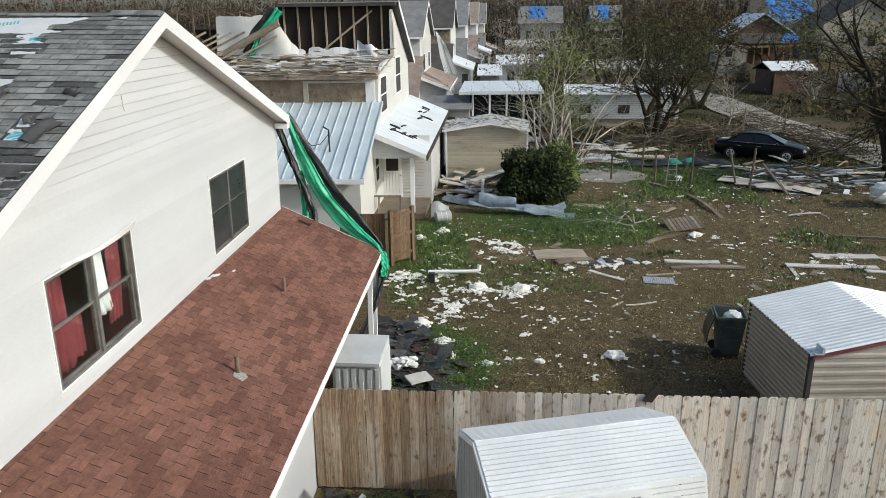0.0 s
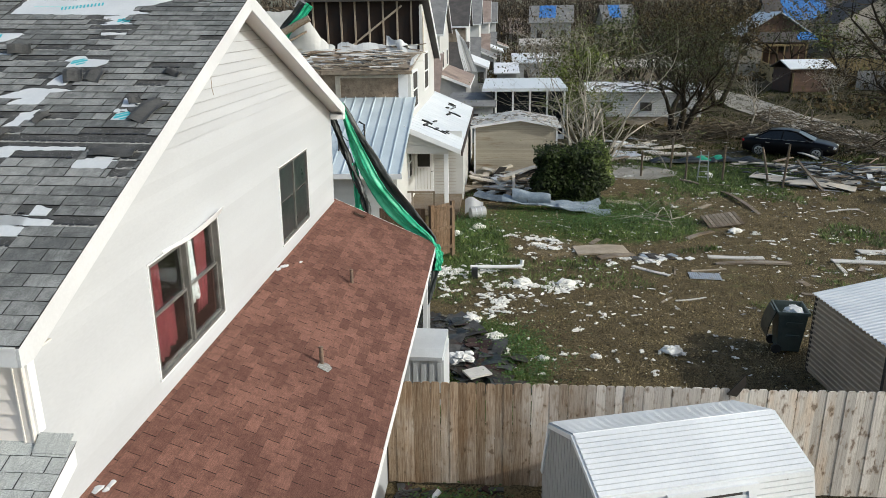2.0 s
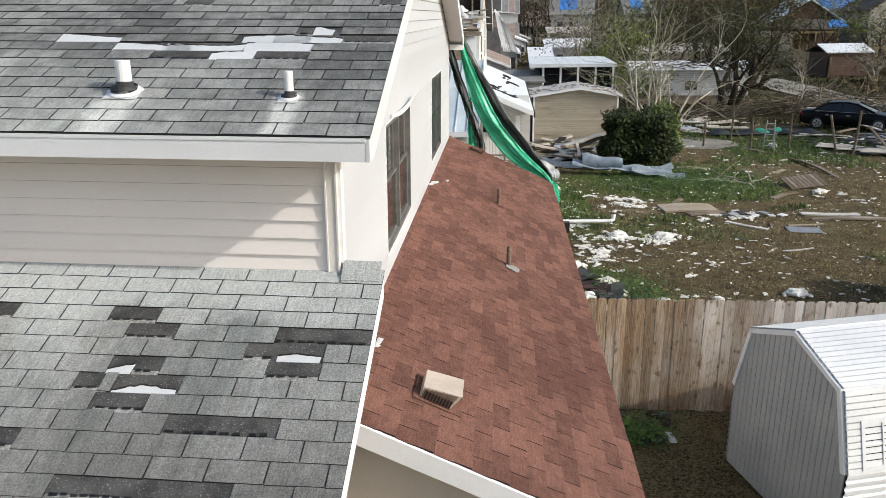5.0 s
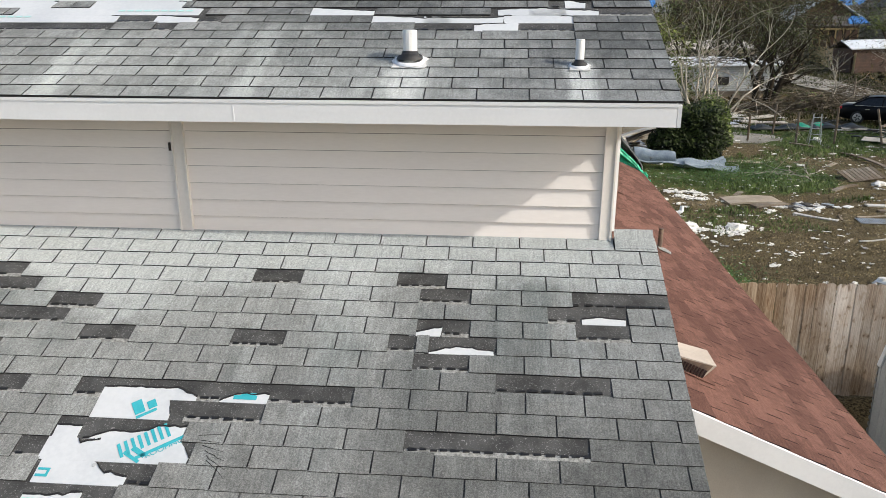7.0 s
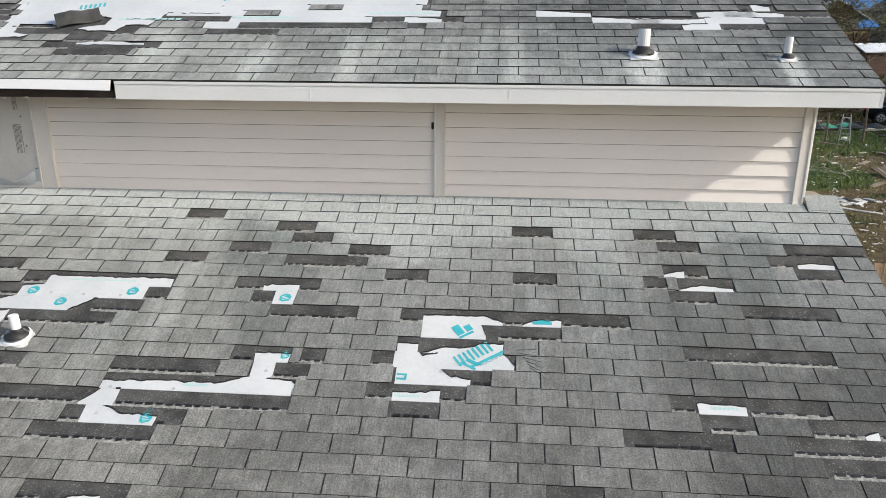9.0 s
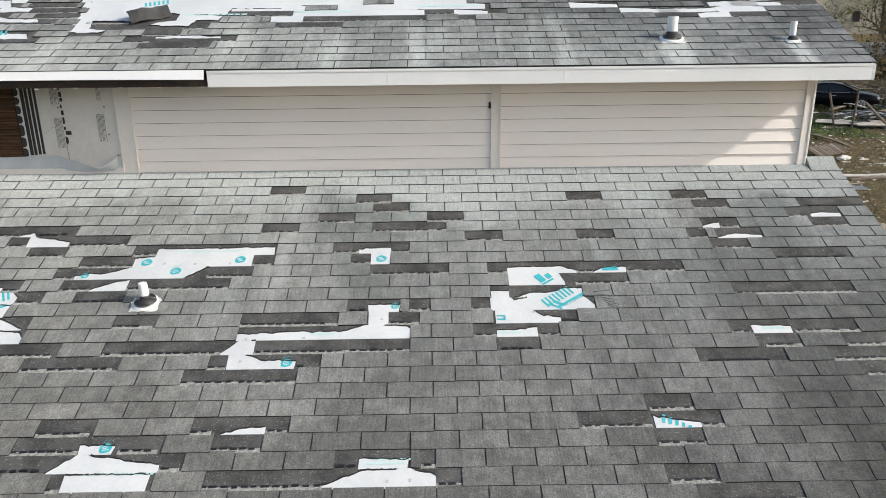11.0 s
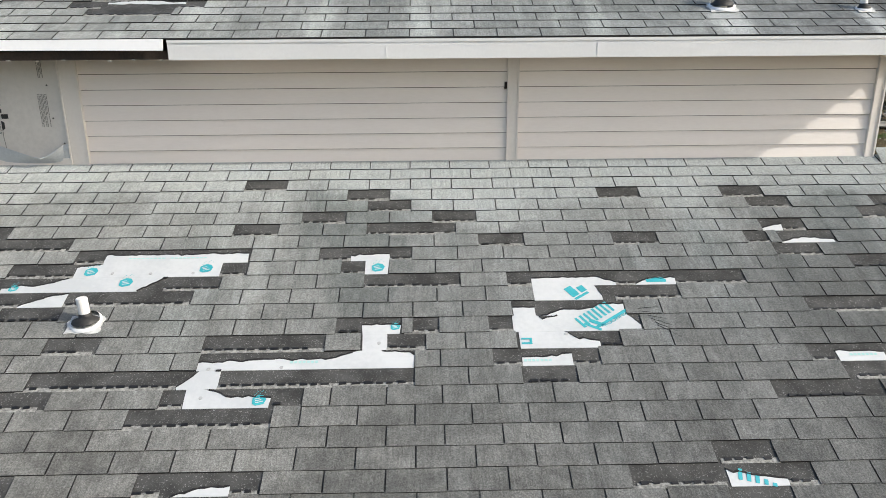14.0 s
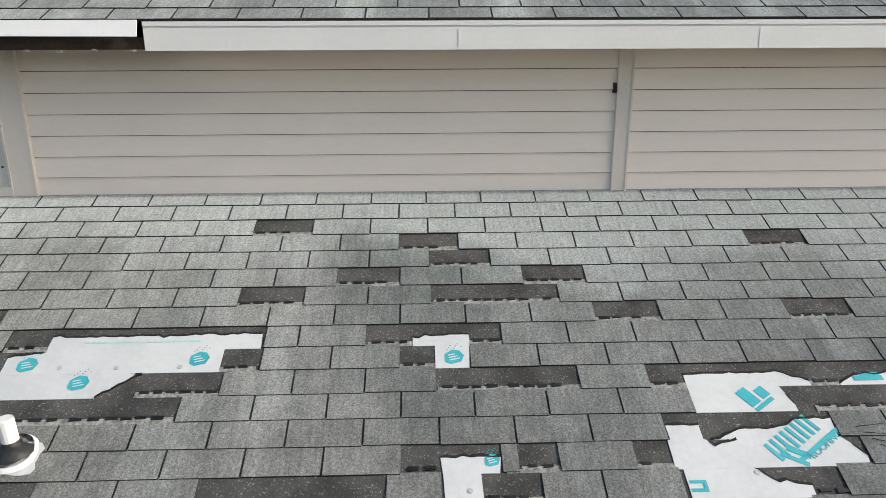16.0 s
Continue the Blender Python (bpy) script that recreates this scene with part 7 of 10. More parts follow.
standing_sheet(-6.1, -3.8, Y1 + 3.5, 5.9, (0.3, 0.9, 1.45, 1.78, 1.3, 0.75, 0.45, 0.36), "white torn wall sheet standing on attic rubble", HOUSE_WHITE)
standing_sheet(-3.9, -1.6, Y1 + 4.5, 5.9, (0.4, 0.5, 0.32, 0.48, 0.42, 0.3), "low ragged pale sheet along attic studs", WRAP)
standing_sheet(-1.6, -0.2, Y1 + 4.3, 5.85, (0.8, 0.62, 0.6, 0.35, 0.42), "crumpled pale sheet standing on attic rubble", WRAP, 0.12)
standing_sheet(-8.2, -5.4, Y1 + 4.6, 5.9, (1.85, 1.9, 1.82, 1.92, 1.9), "stained white wall sheet behind bared rafters", HOUSE_WHITE)
# collapsed rafters on the far side
for i in range(8):
    g = Geo()
    x = -6.9 - i * 0.6
    g.tube([(x, Y1 + 0.6, 5.6), (x + 2.1, Y1 + 4.0, 7.05 + 0.05 * math.sin(i * 2.3))], 0.05, 4)
    solid("rafter", g, OLD_WOOD, "bared broken rafter leaning in the attic", "rafter", "bared rafters")
for i in range(7):
    g = Geo()
    x = -5.6 - i * 0.75
    g.tube([(x, Y1 + 5.0, 5.9), (x, Y1 + 5.05, 8.1 + 0.15 * math.sin(i * 1.9)), (x + 0.5, Y1 + 5.05, 7.8)], 0.04, 4)
    solid("rafter", g, OLD_WOOD, "broken stud and rafter stub of the attic", "rafter", "bared rafters")
g = Geo()
g.tube([(-11, Y1 + 5.1, 7.95), (-5.2, Y1 + 5.1, 7.9)], 0.06, 4)
solid("purlin", g, OLD_WOOD, "bared horizontal roof purlin", "purlin")
g = Geo()
g.tube([(-7.1, Y1 + 2.4, 6.15), (-5.9, Y1 + 2.5, 6.8), (-4.6, Y1 + 2.6, 7.45)], [0.17, 0.16, 0.13], 8)
solid("fallen_beam", g, STUD, "heavy broken beam leaning on attic rubble", "beam")
scrap = thing("tarpaulin_scrap", "green and black tarpaulin caught on broken rafters", "tarpaulin", Matrix.Translation((-5.4, Y1 + 3, 6)))
drape = [(0.75, 0.0, 2.0), (0.35, -0.05, 1.5), (-0.2, -0.1, 0.95), (-0.36, -0.2, 0.5), (-0.62, -0.3, 0.14)]
cloth("green_sheet", drape, (0.8, 0.1, -0.6), lambda u: 0.34 - 0.14 * u, 2.0, TARP_GREEN, scrap)
cloth("black_sheet", [(x - 0.26, y + 0.06, z + 0.06) for x, y, z in drape], (0.8, 0.1, -0.6), lambda u: 0.42 - 0.2 * u, 1.5, TARP_BLACK, scrap, phase=1.3)

# porch with a white metal roof
g = Geo()
PN, PF = -2.2, 12.0
g.prism([(-0.05, PN, 3.5), (2.1, PN, 2.58), (2.1, PN, 2.5), (-0.05, PN, 3.42)], (0, PF - PN, 0))
proof = part("porch_roof", g, PORCH_WHITE, nb, "white sheet roof with black scars")
nn = Vector((0.92, 0, 2.15)).normalized()
rng = random.Random(8)
for i in range(24):
    y = PN + 0.3 + i * 0.6
    if y > PF:
        break
    g = Geo()
    a, b = Vector((-0.05, y, 3.5)), Vector((2.1, y, 2.58))
    w = Vector((0, 0.03, 0))
    g.hexa([a, b, b + w, a + w, a + nn * 0.006, b + nn * 0.006, b + w + nn * 0.006, a + w + nn * 0.006])
    part("seam", g, PORCH_WHITE, proof)
for i in range(15):
    y, x = (rng.uniform(-0.4, 2.4), rng.uniform(0.2, 1.4)) if i < 7 else (rng.uniform(4.5, 9.5), rng.uniform(0.4, 1.4))
    z = 3.5 - 0.428 * (x + 0.05)
    g = Geo()
    ln = rng.uniform(0.3, 1.0)
    a = Vector((x, y, z + 0.02))
    d = Vector((0.915, 0, -0.39)) * ln if i % 2 else Vector((0.1, ln, -0.04))
    g.tube([a, a + d * 0.5 + nn * 0.02, a + d], rng.uniform(0.02, 0.06), 4)
    part("black_scar", g, SEAL, proof)
g = Geo()
g.span((2.11, PN, 2.36), (2.16, PF, 2.56))
part("eave_board", g, BLACKENED, nb)
g = Geo()
g.prism([(-0.05, PN - 0.04, 3.52), (2.1, PN - 0.04, 2.6), (2.1, PN - 0.04, 2.42), (-0.05, PN - 0.04, 3.3)], (0, 0.04, 0))
part("rake_board", g, TRIM, nb)
g = Geo()
g.prism([(0.0, PN + 0.25, 2.4), (1.6, PN + 0.25, 2.4), (1.6, PN + 0.25, 2.62), (0.0, PN + 0.25, 3.36)], (0, 0.1, 0))
part("porch_gable", g, HOUSE_WHITE, nb)
for i in range(7):
    g = Geo()
    z = 2.46 + i * 0.125
    x1 = min(1.6, (3.36 - z) / 0.44)
    g.span((0.0, PN + 0.235, z), (x1, PN + 0.25, z + 0.012))
    part("siding_lap", g, HOUSE_WHITE, nb)
for x, y in ((1.52, PN + 0.3),):
    g = Geo()
    g.span((x - 0.08, y - 0.07, 0), (x + 0.08, y + 0.07, 2.4))
    part("porch_post", g, TRIM, nb)
g = Geo()
g.span((0.0, 0.6, 0.25), (2.0, 0.7, 2.9))
back = part("porch_back_wall", g, HOUSE_WHITE, nb)
g = Geo()
g.span((2.0, 0.6, 0), (2.06, PF - 0.3, 2.4))
part("lean_to_wall", g, HOUSE_WHITE, nb)
for i in range(14):
    g = Geo()
    g.span((0.86, 0.58, 0.35 + i * 0.14), (1.75, 0.6, 0.368 + i * 0.14))
    part("siding_lap", g, SHED_TAN, back)
g = Geo()
g.span((0.02, 0.56, 0.3), (0.8, 0.6, 2.2))
ndoor = part("door", g, TRIM, nb, "white panelled door with a dark pane")
g = Geo()
g.span((0.14, 0.545, 1.42), (0.66, 0.56, 2.08))
part("pane", g, DARK_IN, ndoor)
for i in range(5):
    g = Geo()
    g.span((0.12 + i * 0.135, 0.552, 0.45), (0.135 + i * 0.135, 0.56, 1.34))
    part("panel_groove", g, SHED_TAN, ndoor)
g = Geo()
g.lump((0.74, 0.53, 1.22), (0.03, 0.03, 0.03), 1, 0.0)
part("knob", g, RUBBER, ndoor)
g = Geo()
g.span((0.0, PN + 0.1, 0), (2.0, 0.6, 0.25))
part("porch_floor", g, OLD_WOOD, nb)
for x in (0.15, 1.0):
    g = Geo()
    g.span((x, PN + 0.15, 0.25), (x + 0.07, PN + 0.22, 0.95))
    part("rail_post", g, OLD_WOOD, nb)
g = Geo()
g.span((-0.1, PN + 0.15, 0.88), (1.07, PN + 0.22, 0.95))
part("rail", g, OLD_WOOD, nb)


# ---- plainer houses down the row ----
def row_house(y0, dx, roof_mat, lean_mat, label, tall=7.7, up=0.0):
    eave, knee_z = 5.2 + up, 4.25 + up * 0.6
    ob = thing("row_house", label, "house", Matrix.Translation((dx, y0, 0)), "row of houses")
    def slab(name, a, b, x0, x1, mat, th=0.1):
        g = Geo()
        g.prism([(x0, a[0], a[1]), (x0, b[0], b[1]), (x0, b[0], b[1] - th), (x0, a[0], a[1] - th)], (x1 - x0, 0, 0))
        return part(name, g, mat, ob)
    slab("roof", (-0.4, eave), (5.1, tall), -12, 0.3, roof_mat)
    slab("roof", (5.101, tall), (10.6, eave), -12, 0.3, roof_mat)
    slab("lower_roof", (-5, 2.2), (-0.01, knee_z), -12, 0.3, TAN_ROOF if up < 1.2 else roof_mat)
    g = Geo()
    g.prism([(-0.1, -4.6, 0), (-0.1, 10.2, 0), (-0.1, 10.2, eave + 0.05), (-0.1, 5.1, tall - 0.12), (-0.1, 0, eave + 0.08), (-0.1, 0, knee_z - 0.12), (-0.1, -4.6, 2.2)], (0.1, 0, 0))
    part("gable_wall", g, HOUSE_WHITE, ob)
    for a, b in (((-0.4, eave), (5.1, tall)), ((5.1, tall), (10.6, eave))):
        g = Geo()
        g.prism([(0.301, a[0], a[1] + 0.02), (0.301, b[0], b[1] + 0.02), (0.301, b[0], b[1] - 0.2), (0.301, a[0], a[1] - 0.2)], (0.03, 0, 0))
        part("rake_board", g, TRIM, ob)
    g = Geo()
    g.span((-12, 0, knee_z - 0.15), (-0.1, 0.1, eave - 0.05))
    part("knee_wall", g, SHEATH if roof_mat is DARK_ROOF else HOUSE_WHITE, ob)
    g = Geo()
    g.span((-12, -4.6, 0), (-0.1, -4.5, 2.3))
    part("front_wall", g, HOUSE_WHITE, ob)
    g = Geo()
    g.span((-12, -0.45, eave - 0.15), (0.3, -0.41, eave))
    part("fascia", g, TRIM, ob)
    for wy in (2.2, 6.8):
        g = Geo()
        g.span((0.0, wy, 3.7), (0.03, wy + 1.6, 4.9))
        w = part("window", g, DARK_IN, ob)
        g = Geo()
        pane_frame(g, wy - 0.08, wy + 1.68, 3.62, 4.98, 0.0, 0.05, 0.08)
        part("window_frame", g, TRIM, w)
    g = Geo()
    g.prism([(0.0, -1.0, 3.5), (2.3, -1.0, 2.6), (2.3, -1.0, 2.5), (0.0, -1.0, 3.4)], (0, 11.6, 0))
    part("lean_to_roof", g, lean_mat, ob)
    g = Geo()
    g.prism([(0.0, -1.04, 3.5), (2.3, -1.04, 2.6), (2.3, -1.04, 2.4), (0.0, -1.04, 3.28)], (0, 0.04, 0))
    part("rake_board", g, TRIM, ob)
    g = Geo()
    g.prism([(0.001, -0.7, 0), (2.0, -0.7, 0), (2.0, -0.7, 2.6), (0.001, -0.7, 3.4)], (0, 10.9, 0))
    part("lean_to_wall", g, SHED_GREY, ob)
    g = Geo()
    g.span((2.301, -1.0, 2.4), (2.33, 10.6, 2.58))
    part("eave_board", g, TRIM, ob)
    g = Geo()
    g.span((1.2, -0.73, 1.0), (1.8, -0.7, 2.1))
    part("window", g, DARK_IN, ob)
    return ob


row_house(52, -0.9, GREY_ROOF, TAN_ROOF, "white row house with torn grey roof and tan lean-to", 9.0, up=1.1)
row_house(74, 0.2, DARK_ROOF, PORCH_WHITE, "white row house with dark bared roof", 9.6, up=1.5)
row_house(94, 1.0, GREY_ROOF, GREY_ROOF, "far white row house with grey roof", 10.0, up=1.6)
row_house(113, 2.0, TAN_ROOF, PORCH_WHITE, "far white row house with tan roof", 10.2, up=1.7)
row_house(131, 3.0, GREY_ROOF, TAN_ROOF, "far white row house with grey roof", 10.4, up=1.7)
# torn siding curtain on the second house
for i in range(8):
    g = Geo()
    g.tube([(0.15 + 0.1 * i, 55 - 0.2 * i, 6.6 - 0.12 * i), (0.5 + 0.12 * i, 54.4 - 0.2 * i, 4.8), (0.9 + 0.14 * i, 53.8 - 0.2 * i, 3.5)], 0.07, 4)
    solid("torn_siding_strip", g, rng.choice((HOUSE_WHITE, SHED_GREY, TRIM)), "long torn siding strip hanging off a house", "siding", "hanging siding strips")


# ---- yard buildings ----
bshed = thing("siding_shed", "tan lap-sided shed with a low pale debris-strewn roof", "shed", Matrix.Translation((2.35, 30.6, 0)))
BS_W, BS_D = 4.0, 3.2
GREY_PAN = surf("dull_grey_pan_roof", (0.34, 0.35, 0.35), (0.5, 0.51, 0.5), 1.2, 0.6, 0.1, 30.0, dirt=(0.2, 0.18, 0.15), dirt_at=0.54)
PLY_LITTER = surf("roof_litter", (0.1, 0.08, 0.055), (0.5, 0.47, 0.42), 5.0, 0.9, 0.2, 30.0, rand=0.7)
TAN_SIDING = surf("tan_lap_siding", (0.36, 0.32, 0.24), (0.46, 0.41, 0.32), 0.9, 0.6, 0.1, 25.0, dirt=(0.24, 0.17, 0.1), dirt_at=0.58, stretch=(0.5, 0.5, 4), rand=0.08)
g = Geo()
g.prism([(0, 0, 0), (BS_W, 0, 0), (BS_W, 0, 2.4), (BS_W / 2 + 0.2, 0, 2.72), (0, 0, 2.4)], (0, BS_D, 0))
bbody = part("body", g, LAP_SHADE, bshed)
z = 0.05
while z < 2.62:
    x0 = 0.0 if z < 2.3 else (z - 2.3) / 0.32 * 2.2
    x1 = BS_W if z < 2.3 else BS_W - (z - 2.3) / 0.32 * 1.8
    siding_board("siding_board", bbody, TAN_SIDING, x0, x1, x0, x1, z, z + 0.1, "y", 0.0)
    z += 0.1
for x in (0.0, BS_W - 0.08):
    g = Geo()
    g.span((x, -0.035, 0), (x + 0.08, -0.021, 2.4))
    part("corner_trim", g, TRIM, bshed)
rng = random.Random(12)
for a, b in (((-0.15, 2.39), (2.2, 2.74)), ((2.2, 2.74), (BS_W + 0.15, 2.385))):
    g = Geo()
    g.prism([(a[0], -0.2, a[1]), (b[0], -0.2, b[1]), (b[0], -0.2, b[1] + 0.045), (a[0], -0.2, a[1] + 0.045)], (0, BS_D + 0.4, 0))
    slope = part("roof_slope", g, GREY_PAN, bshed)
    g = Geo()
    g.prism([(a[0], -0.225, a[1] - 0.06), (b[0], -0.225, b[1] - 0.06), (b[0], -0.225, b[1] + 0.05), (a[0], -0.225, a[1] + 0.05)], (0, 0.024, 0))
    part("edge_trim", g, TRIM, slope)
    g = Geo()
    for i in range(70):
        u, v = rng.random(), rng.random()
        p = Vector((a[0] + (b[0] - a[0]) * u, -0.15 + (BS_D + 0.3) * v, a[1] + (b[1] - a[1]) * u + 0.055))
        g.box(p, (rng.uniform(0.05, 0.35), rng.uniform(0.04, 0.25), 0.02), Matrix.Rotation(rng.uniform(0, 3.1), 3, "Z"))
    part("roof_litter", g, PLY_LITTER, slope, kind="stuff")
# screened patio with a white flat roof
DARK_PANEL = surf("black_insect_screen", (0.004, 0.005, 0.006), (0.012, 0.014, 0.016), 3.0, 0.9, 0.05, 60.0, spec=0.05)
patio = thing("screened_patio", "white flat-roofed screened patio with dark screens", "patio", Matrix.Translation((2.6, 42.0, 0)))
g = Geo()
g.prism([(-0.1, -0.2, 3.0), (5.2, -0.2, 3.0), (5.2, 6.5, 3.12), (0.0, 6.5, 3.12)], (0, 0, 0.2))
part("roof", g, PORCH_WHITE, patio)
for i in range(5):
    g = Geo()
    g.span((0.7 + i * 1.07, 0.1, 0), (0.82 + i * 1.07, 0.22, 3.0))
    part("post", g, TRIM, patio)
    if i < 4:
        g = Geo()
        g.span((0.821 + i * 1.07, 0.15, 0.3), (1.769 + i * 1.07, 0.17, 2.98))
        part("screen", g, DARK_PANEL, patio)
g = Geo()
g.span((0.7, 0.12, 0.0), (5.1, 0.2, 0.3))
part("kick_board", g, TRIM, patio)
for x in (0.6, 5.1):
    g = Geo()
    g.span((x, 0.23, 0), (x + 0.06, 6.3, 3.0))
    part("side_screen", g, DARK_PANEL, patio)
g = Geo()
g.span((-2.0, -1.5, 0), (0.6, 2.5, 2.2))
part("annex_wall", g, SHED_GREY, patio)
g = Geo()
g.prism([(-2.2, -1.7, 2.2), (0.8, -1.7, 2.2), (0.8, 2.7, 2.6), (-2.2, 2.7, 2.6)], (0, 0, 0.1))
part("annex_roof", g, GREY_ROOF, patio)
g = Geo()
g.span((-0.9, -1.53, 1.2), (-0.3, -1.5, 1.8))
part("annex_window", g, DARK_IN, patio)
g = Geo()
g.span((-0.5, -1.6, 0), (0.6, -1.55, 1.0))
part("annex_fence", g, FENCE_WOOD, patio)
for x, y, w, d, h, mat, rmat, label in ((5.2, 72, 4.5, 5, 3.0, HOUSE_WHITE, PORCH_WHITE, "plain white flat-roofed outbuilding"), (3.4, 66, 1.8, 4, 2.4, SHED_GREY, TRIM, "small grey carport with white beams"), (14.5, 76, 10, 6, 2.2, SHED_BEIGE_SHADE, SHED_TAN, "long low beige shed with a pale roof"), (6.5, 92, 5, 6, 4.0, SHED_GREY, SHED_TAN, "grey house corner with a pale roof")):
    ob = thing("outbuilding", label, "outbuilding", Matrix.Translation((x, y, 0)))
    g = Geo()
    g.span((0, 0, 0), (w, d, h))
    part("wall", g, mat, ob)
    g = Geo()
    g.prism([(-0.3, -0.3, h), (w + 0.3, -0.3, h), (w + 0.3, d + 0.3, h + 0.7), (-0.3, d + 0.3, h + 0.7)], (0, 0, 0.12))
    part("roof", g, rmat, ob)
    for i in range(2):
        g = Geo()
        g.span((w * (0.2 + 0.4 * i), -0.03, h * 0.4), (w * (0.35 + 0.4 * i), 0, h * 0.8))
        part("window", g, DARK_IN, ob)
# low mobile home
mob = thing("mobile_home", "low white mobile home littered with branches", "mobile home", pose(9.9, 48.6, 0, 0, 0, -4))
g = Geo()
g.span((0, 0, 0.6), (7.8, 4.5, 2.35))
mb = part("body", g, TRIM, mob)
for i in range(13):
    g = Geo()
    g.span((0, -0.02, 0.65 + i * 0.13), (7.8, 0.0, 0.67 + i * 0.13))
    part("siding_lap", g, SHED_GREY, mb)
g = Geo()
g.span((0.1, 0.1, 0), (7.7, 4.4, 0.6))
part("skirting", g, SHED_BEIGE_SHADE, mob, "stained beige skirting")
g = Geo()
g.prism([(-0.2, -0.3, 2.35), (-0.2, 2.3, 2.85), (-0.2, 4.8, 2.35)], (8.2, 0, 0))
part("roof", g, PORCH_WHITE, mob)
g = Geo()
for i in range(90):
    x, y = rng.uniform(0, 7.6), rng.uniform(-0.2, 2.2)
    w, ln = rng.uniform(0, 6.28), rng.uniform(0.3, 1.3)
    p = Vector((x, y, 2.4 + 0.19 * y + 0.08))
    g.tube([p, p + Vector((math.cos(w) * ln, math.sin(w) * ln * 0.5, rng.uniform(0, 0.2)))], rng.uniform(0.015, 0.05), 4)
solid("roof_branches", g, DARK_ROOF, "broken dark branches lying on a white roof", "branches", kind="stuff", m=pose(9.9, 48.6, 0, 0, 0, -4))
for x in (0.9, 3.6, 5.9):
    g = Geo()
    g.span((x, -0.04, 1.0), (x + 0.8, -0.021, 1.6))
    part("window", g, DARK_IN, mob)

# ---- the lane and what stands beyond it ----
ROAD = surf("worn_pale_lane", (0.2, 0.185, 0.155), (0.32, 0.3, 0.255), 0.8, 0.9, 0.3, 30.0, dirt=(0.15, 0.135, 0.1), dirt_at=0.56)
g = Geo()
path = smooth_path([(29.4, 14, 0), (27.6, 26, 0), (25.9, 39, 0), (25.0, 49, 0), (25.0, 58, 0), (25.3, 66, 0), (24.0, 78, 0)], 8)
g.sheet(lambda u, v: path[min(int(u * (len(path) - 1) + 0.5), len(path) - 1)] + Vector(((v - 0.5) * (4.0 + 0.3 * math.sin(u * 30)), 0, 0.045)), len(path) - 1, 4)
solid("lane", g, ROAD, "pale worn concrete lane between weedy lots", "lane", kind="structure")
BROWN_SIDING = surf("brown_shed_siding", (0.06, 0.035, 0.025), (0.11, 0.065, 0.045), 1.5, 0.8, 0.2, 30.0, rand=0.1)
fs = thing("brown_shed", "dark brown board shed with a white patched roof", "shed", pose(32.3, 71.6, 0, 0, 0, 8))
g = Geo()
g.span((0, 0, 0), (4.2, 3.4, 2.3))
fb = part("body", g, BROWN_SIDING, fs)
for i in range(13):
    g = Geo()
    g.span((-0.02, -0.025, 0.15 + i * 0.16), (4.22, 0.0, 0.28 + i * 0.16))
    part("siding_board", g, BROWN_SIDING, fb)
g = Geo()
g.prism([(-0.3, -0.3, 2.25), (4.5, -0.3, 2.25), (4.5, 1.7, 3.0), (-0.3, 1.7, 3.0)], (0, 0, 0.1))
part("roof_slope", g, PORCH_WHITE, fs)
g = Geo()
g.prism([(-0.3, 1.7, 3.0), (4.5, 1.7, 3.0), (4.5, 3.7, 2.25), (-0.3, 3.7, 2.25)], (0, 0, 0.1))
part("roof_slope", g, DARK_ROOF, fs)
PALE_FENCE = surf("new_yellow_pine", (0.3, 0.22, 0.1), (0.42, 0.32, 0.16), 2.0, 0.8, 0.2, 30.0, rand=0.15, stretch=(4, 4, 0.4))
for (ax, ay), (bx, by), label in (((32.4, 71), (38, 100), "pale new pine board fence"), ((38.2, 100), (80, 92), "long pale board fence across far lots"), ((40, 74), (70, 66), "weathered grey-brown far fence")):
    d = Vector((bx - ax, by - ay, 0))
    k = int(d.length / 0.42)
    fo = thing("lot_fence", label, "fence", Matrix.Translation((ax, ay, 0)), "far lot fences")
    me = Geo()
    me.box((0, 0, 0.95), (0.38, 0.03, 1.9))
    me = me.mesh("board", PALE_FENCE if "pine" in label or "pale" in label else FENCE_WOOD)
    for i in range(k):
        o = new("board", me)
        o.parent = fo
        o.matrix_basis = Matrix.Translation(d * (i / k)) @ Matrix.Rotation(math.atan2(d.y, d.x), 4, "Z") @ Matrix.Translation((0, 0.02 * (i % 2), 0.02 * math.sin(i * 3.1)))


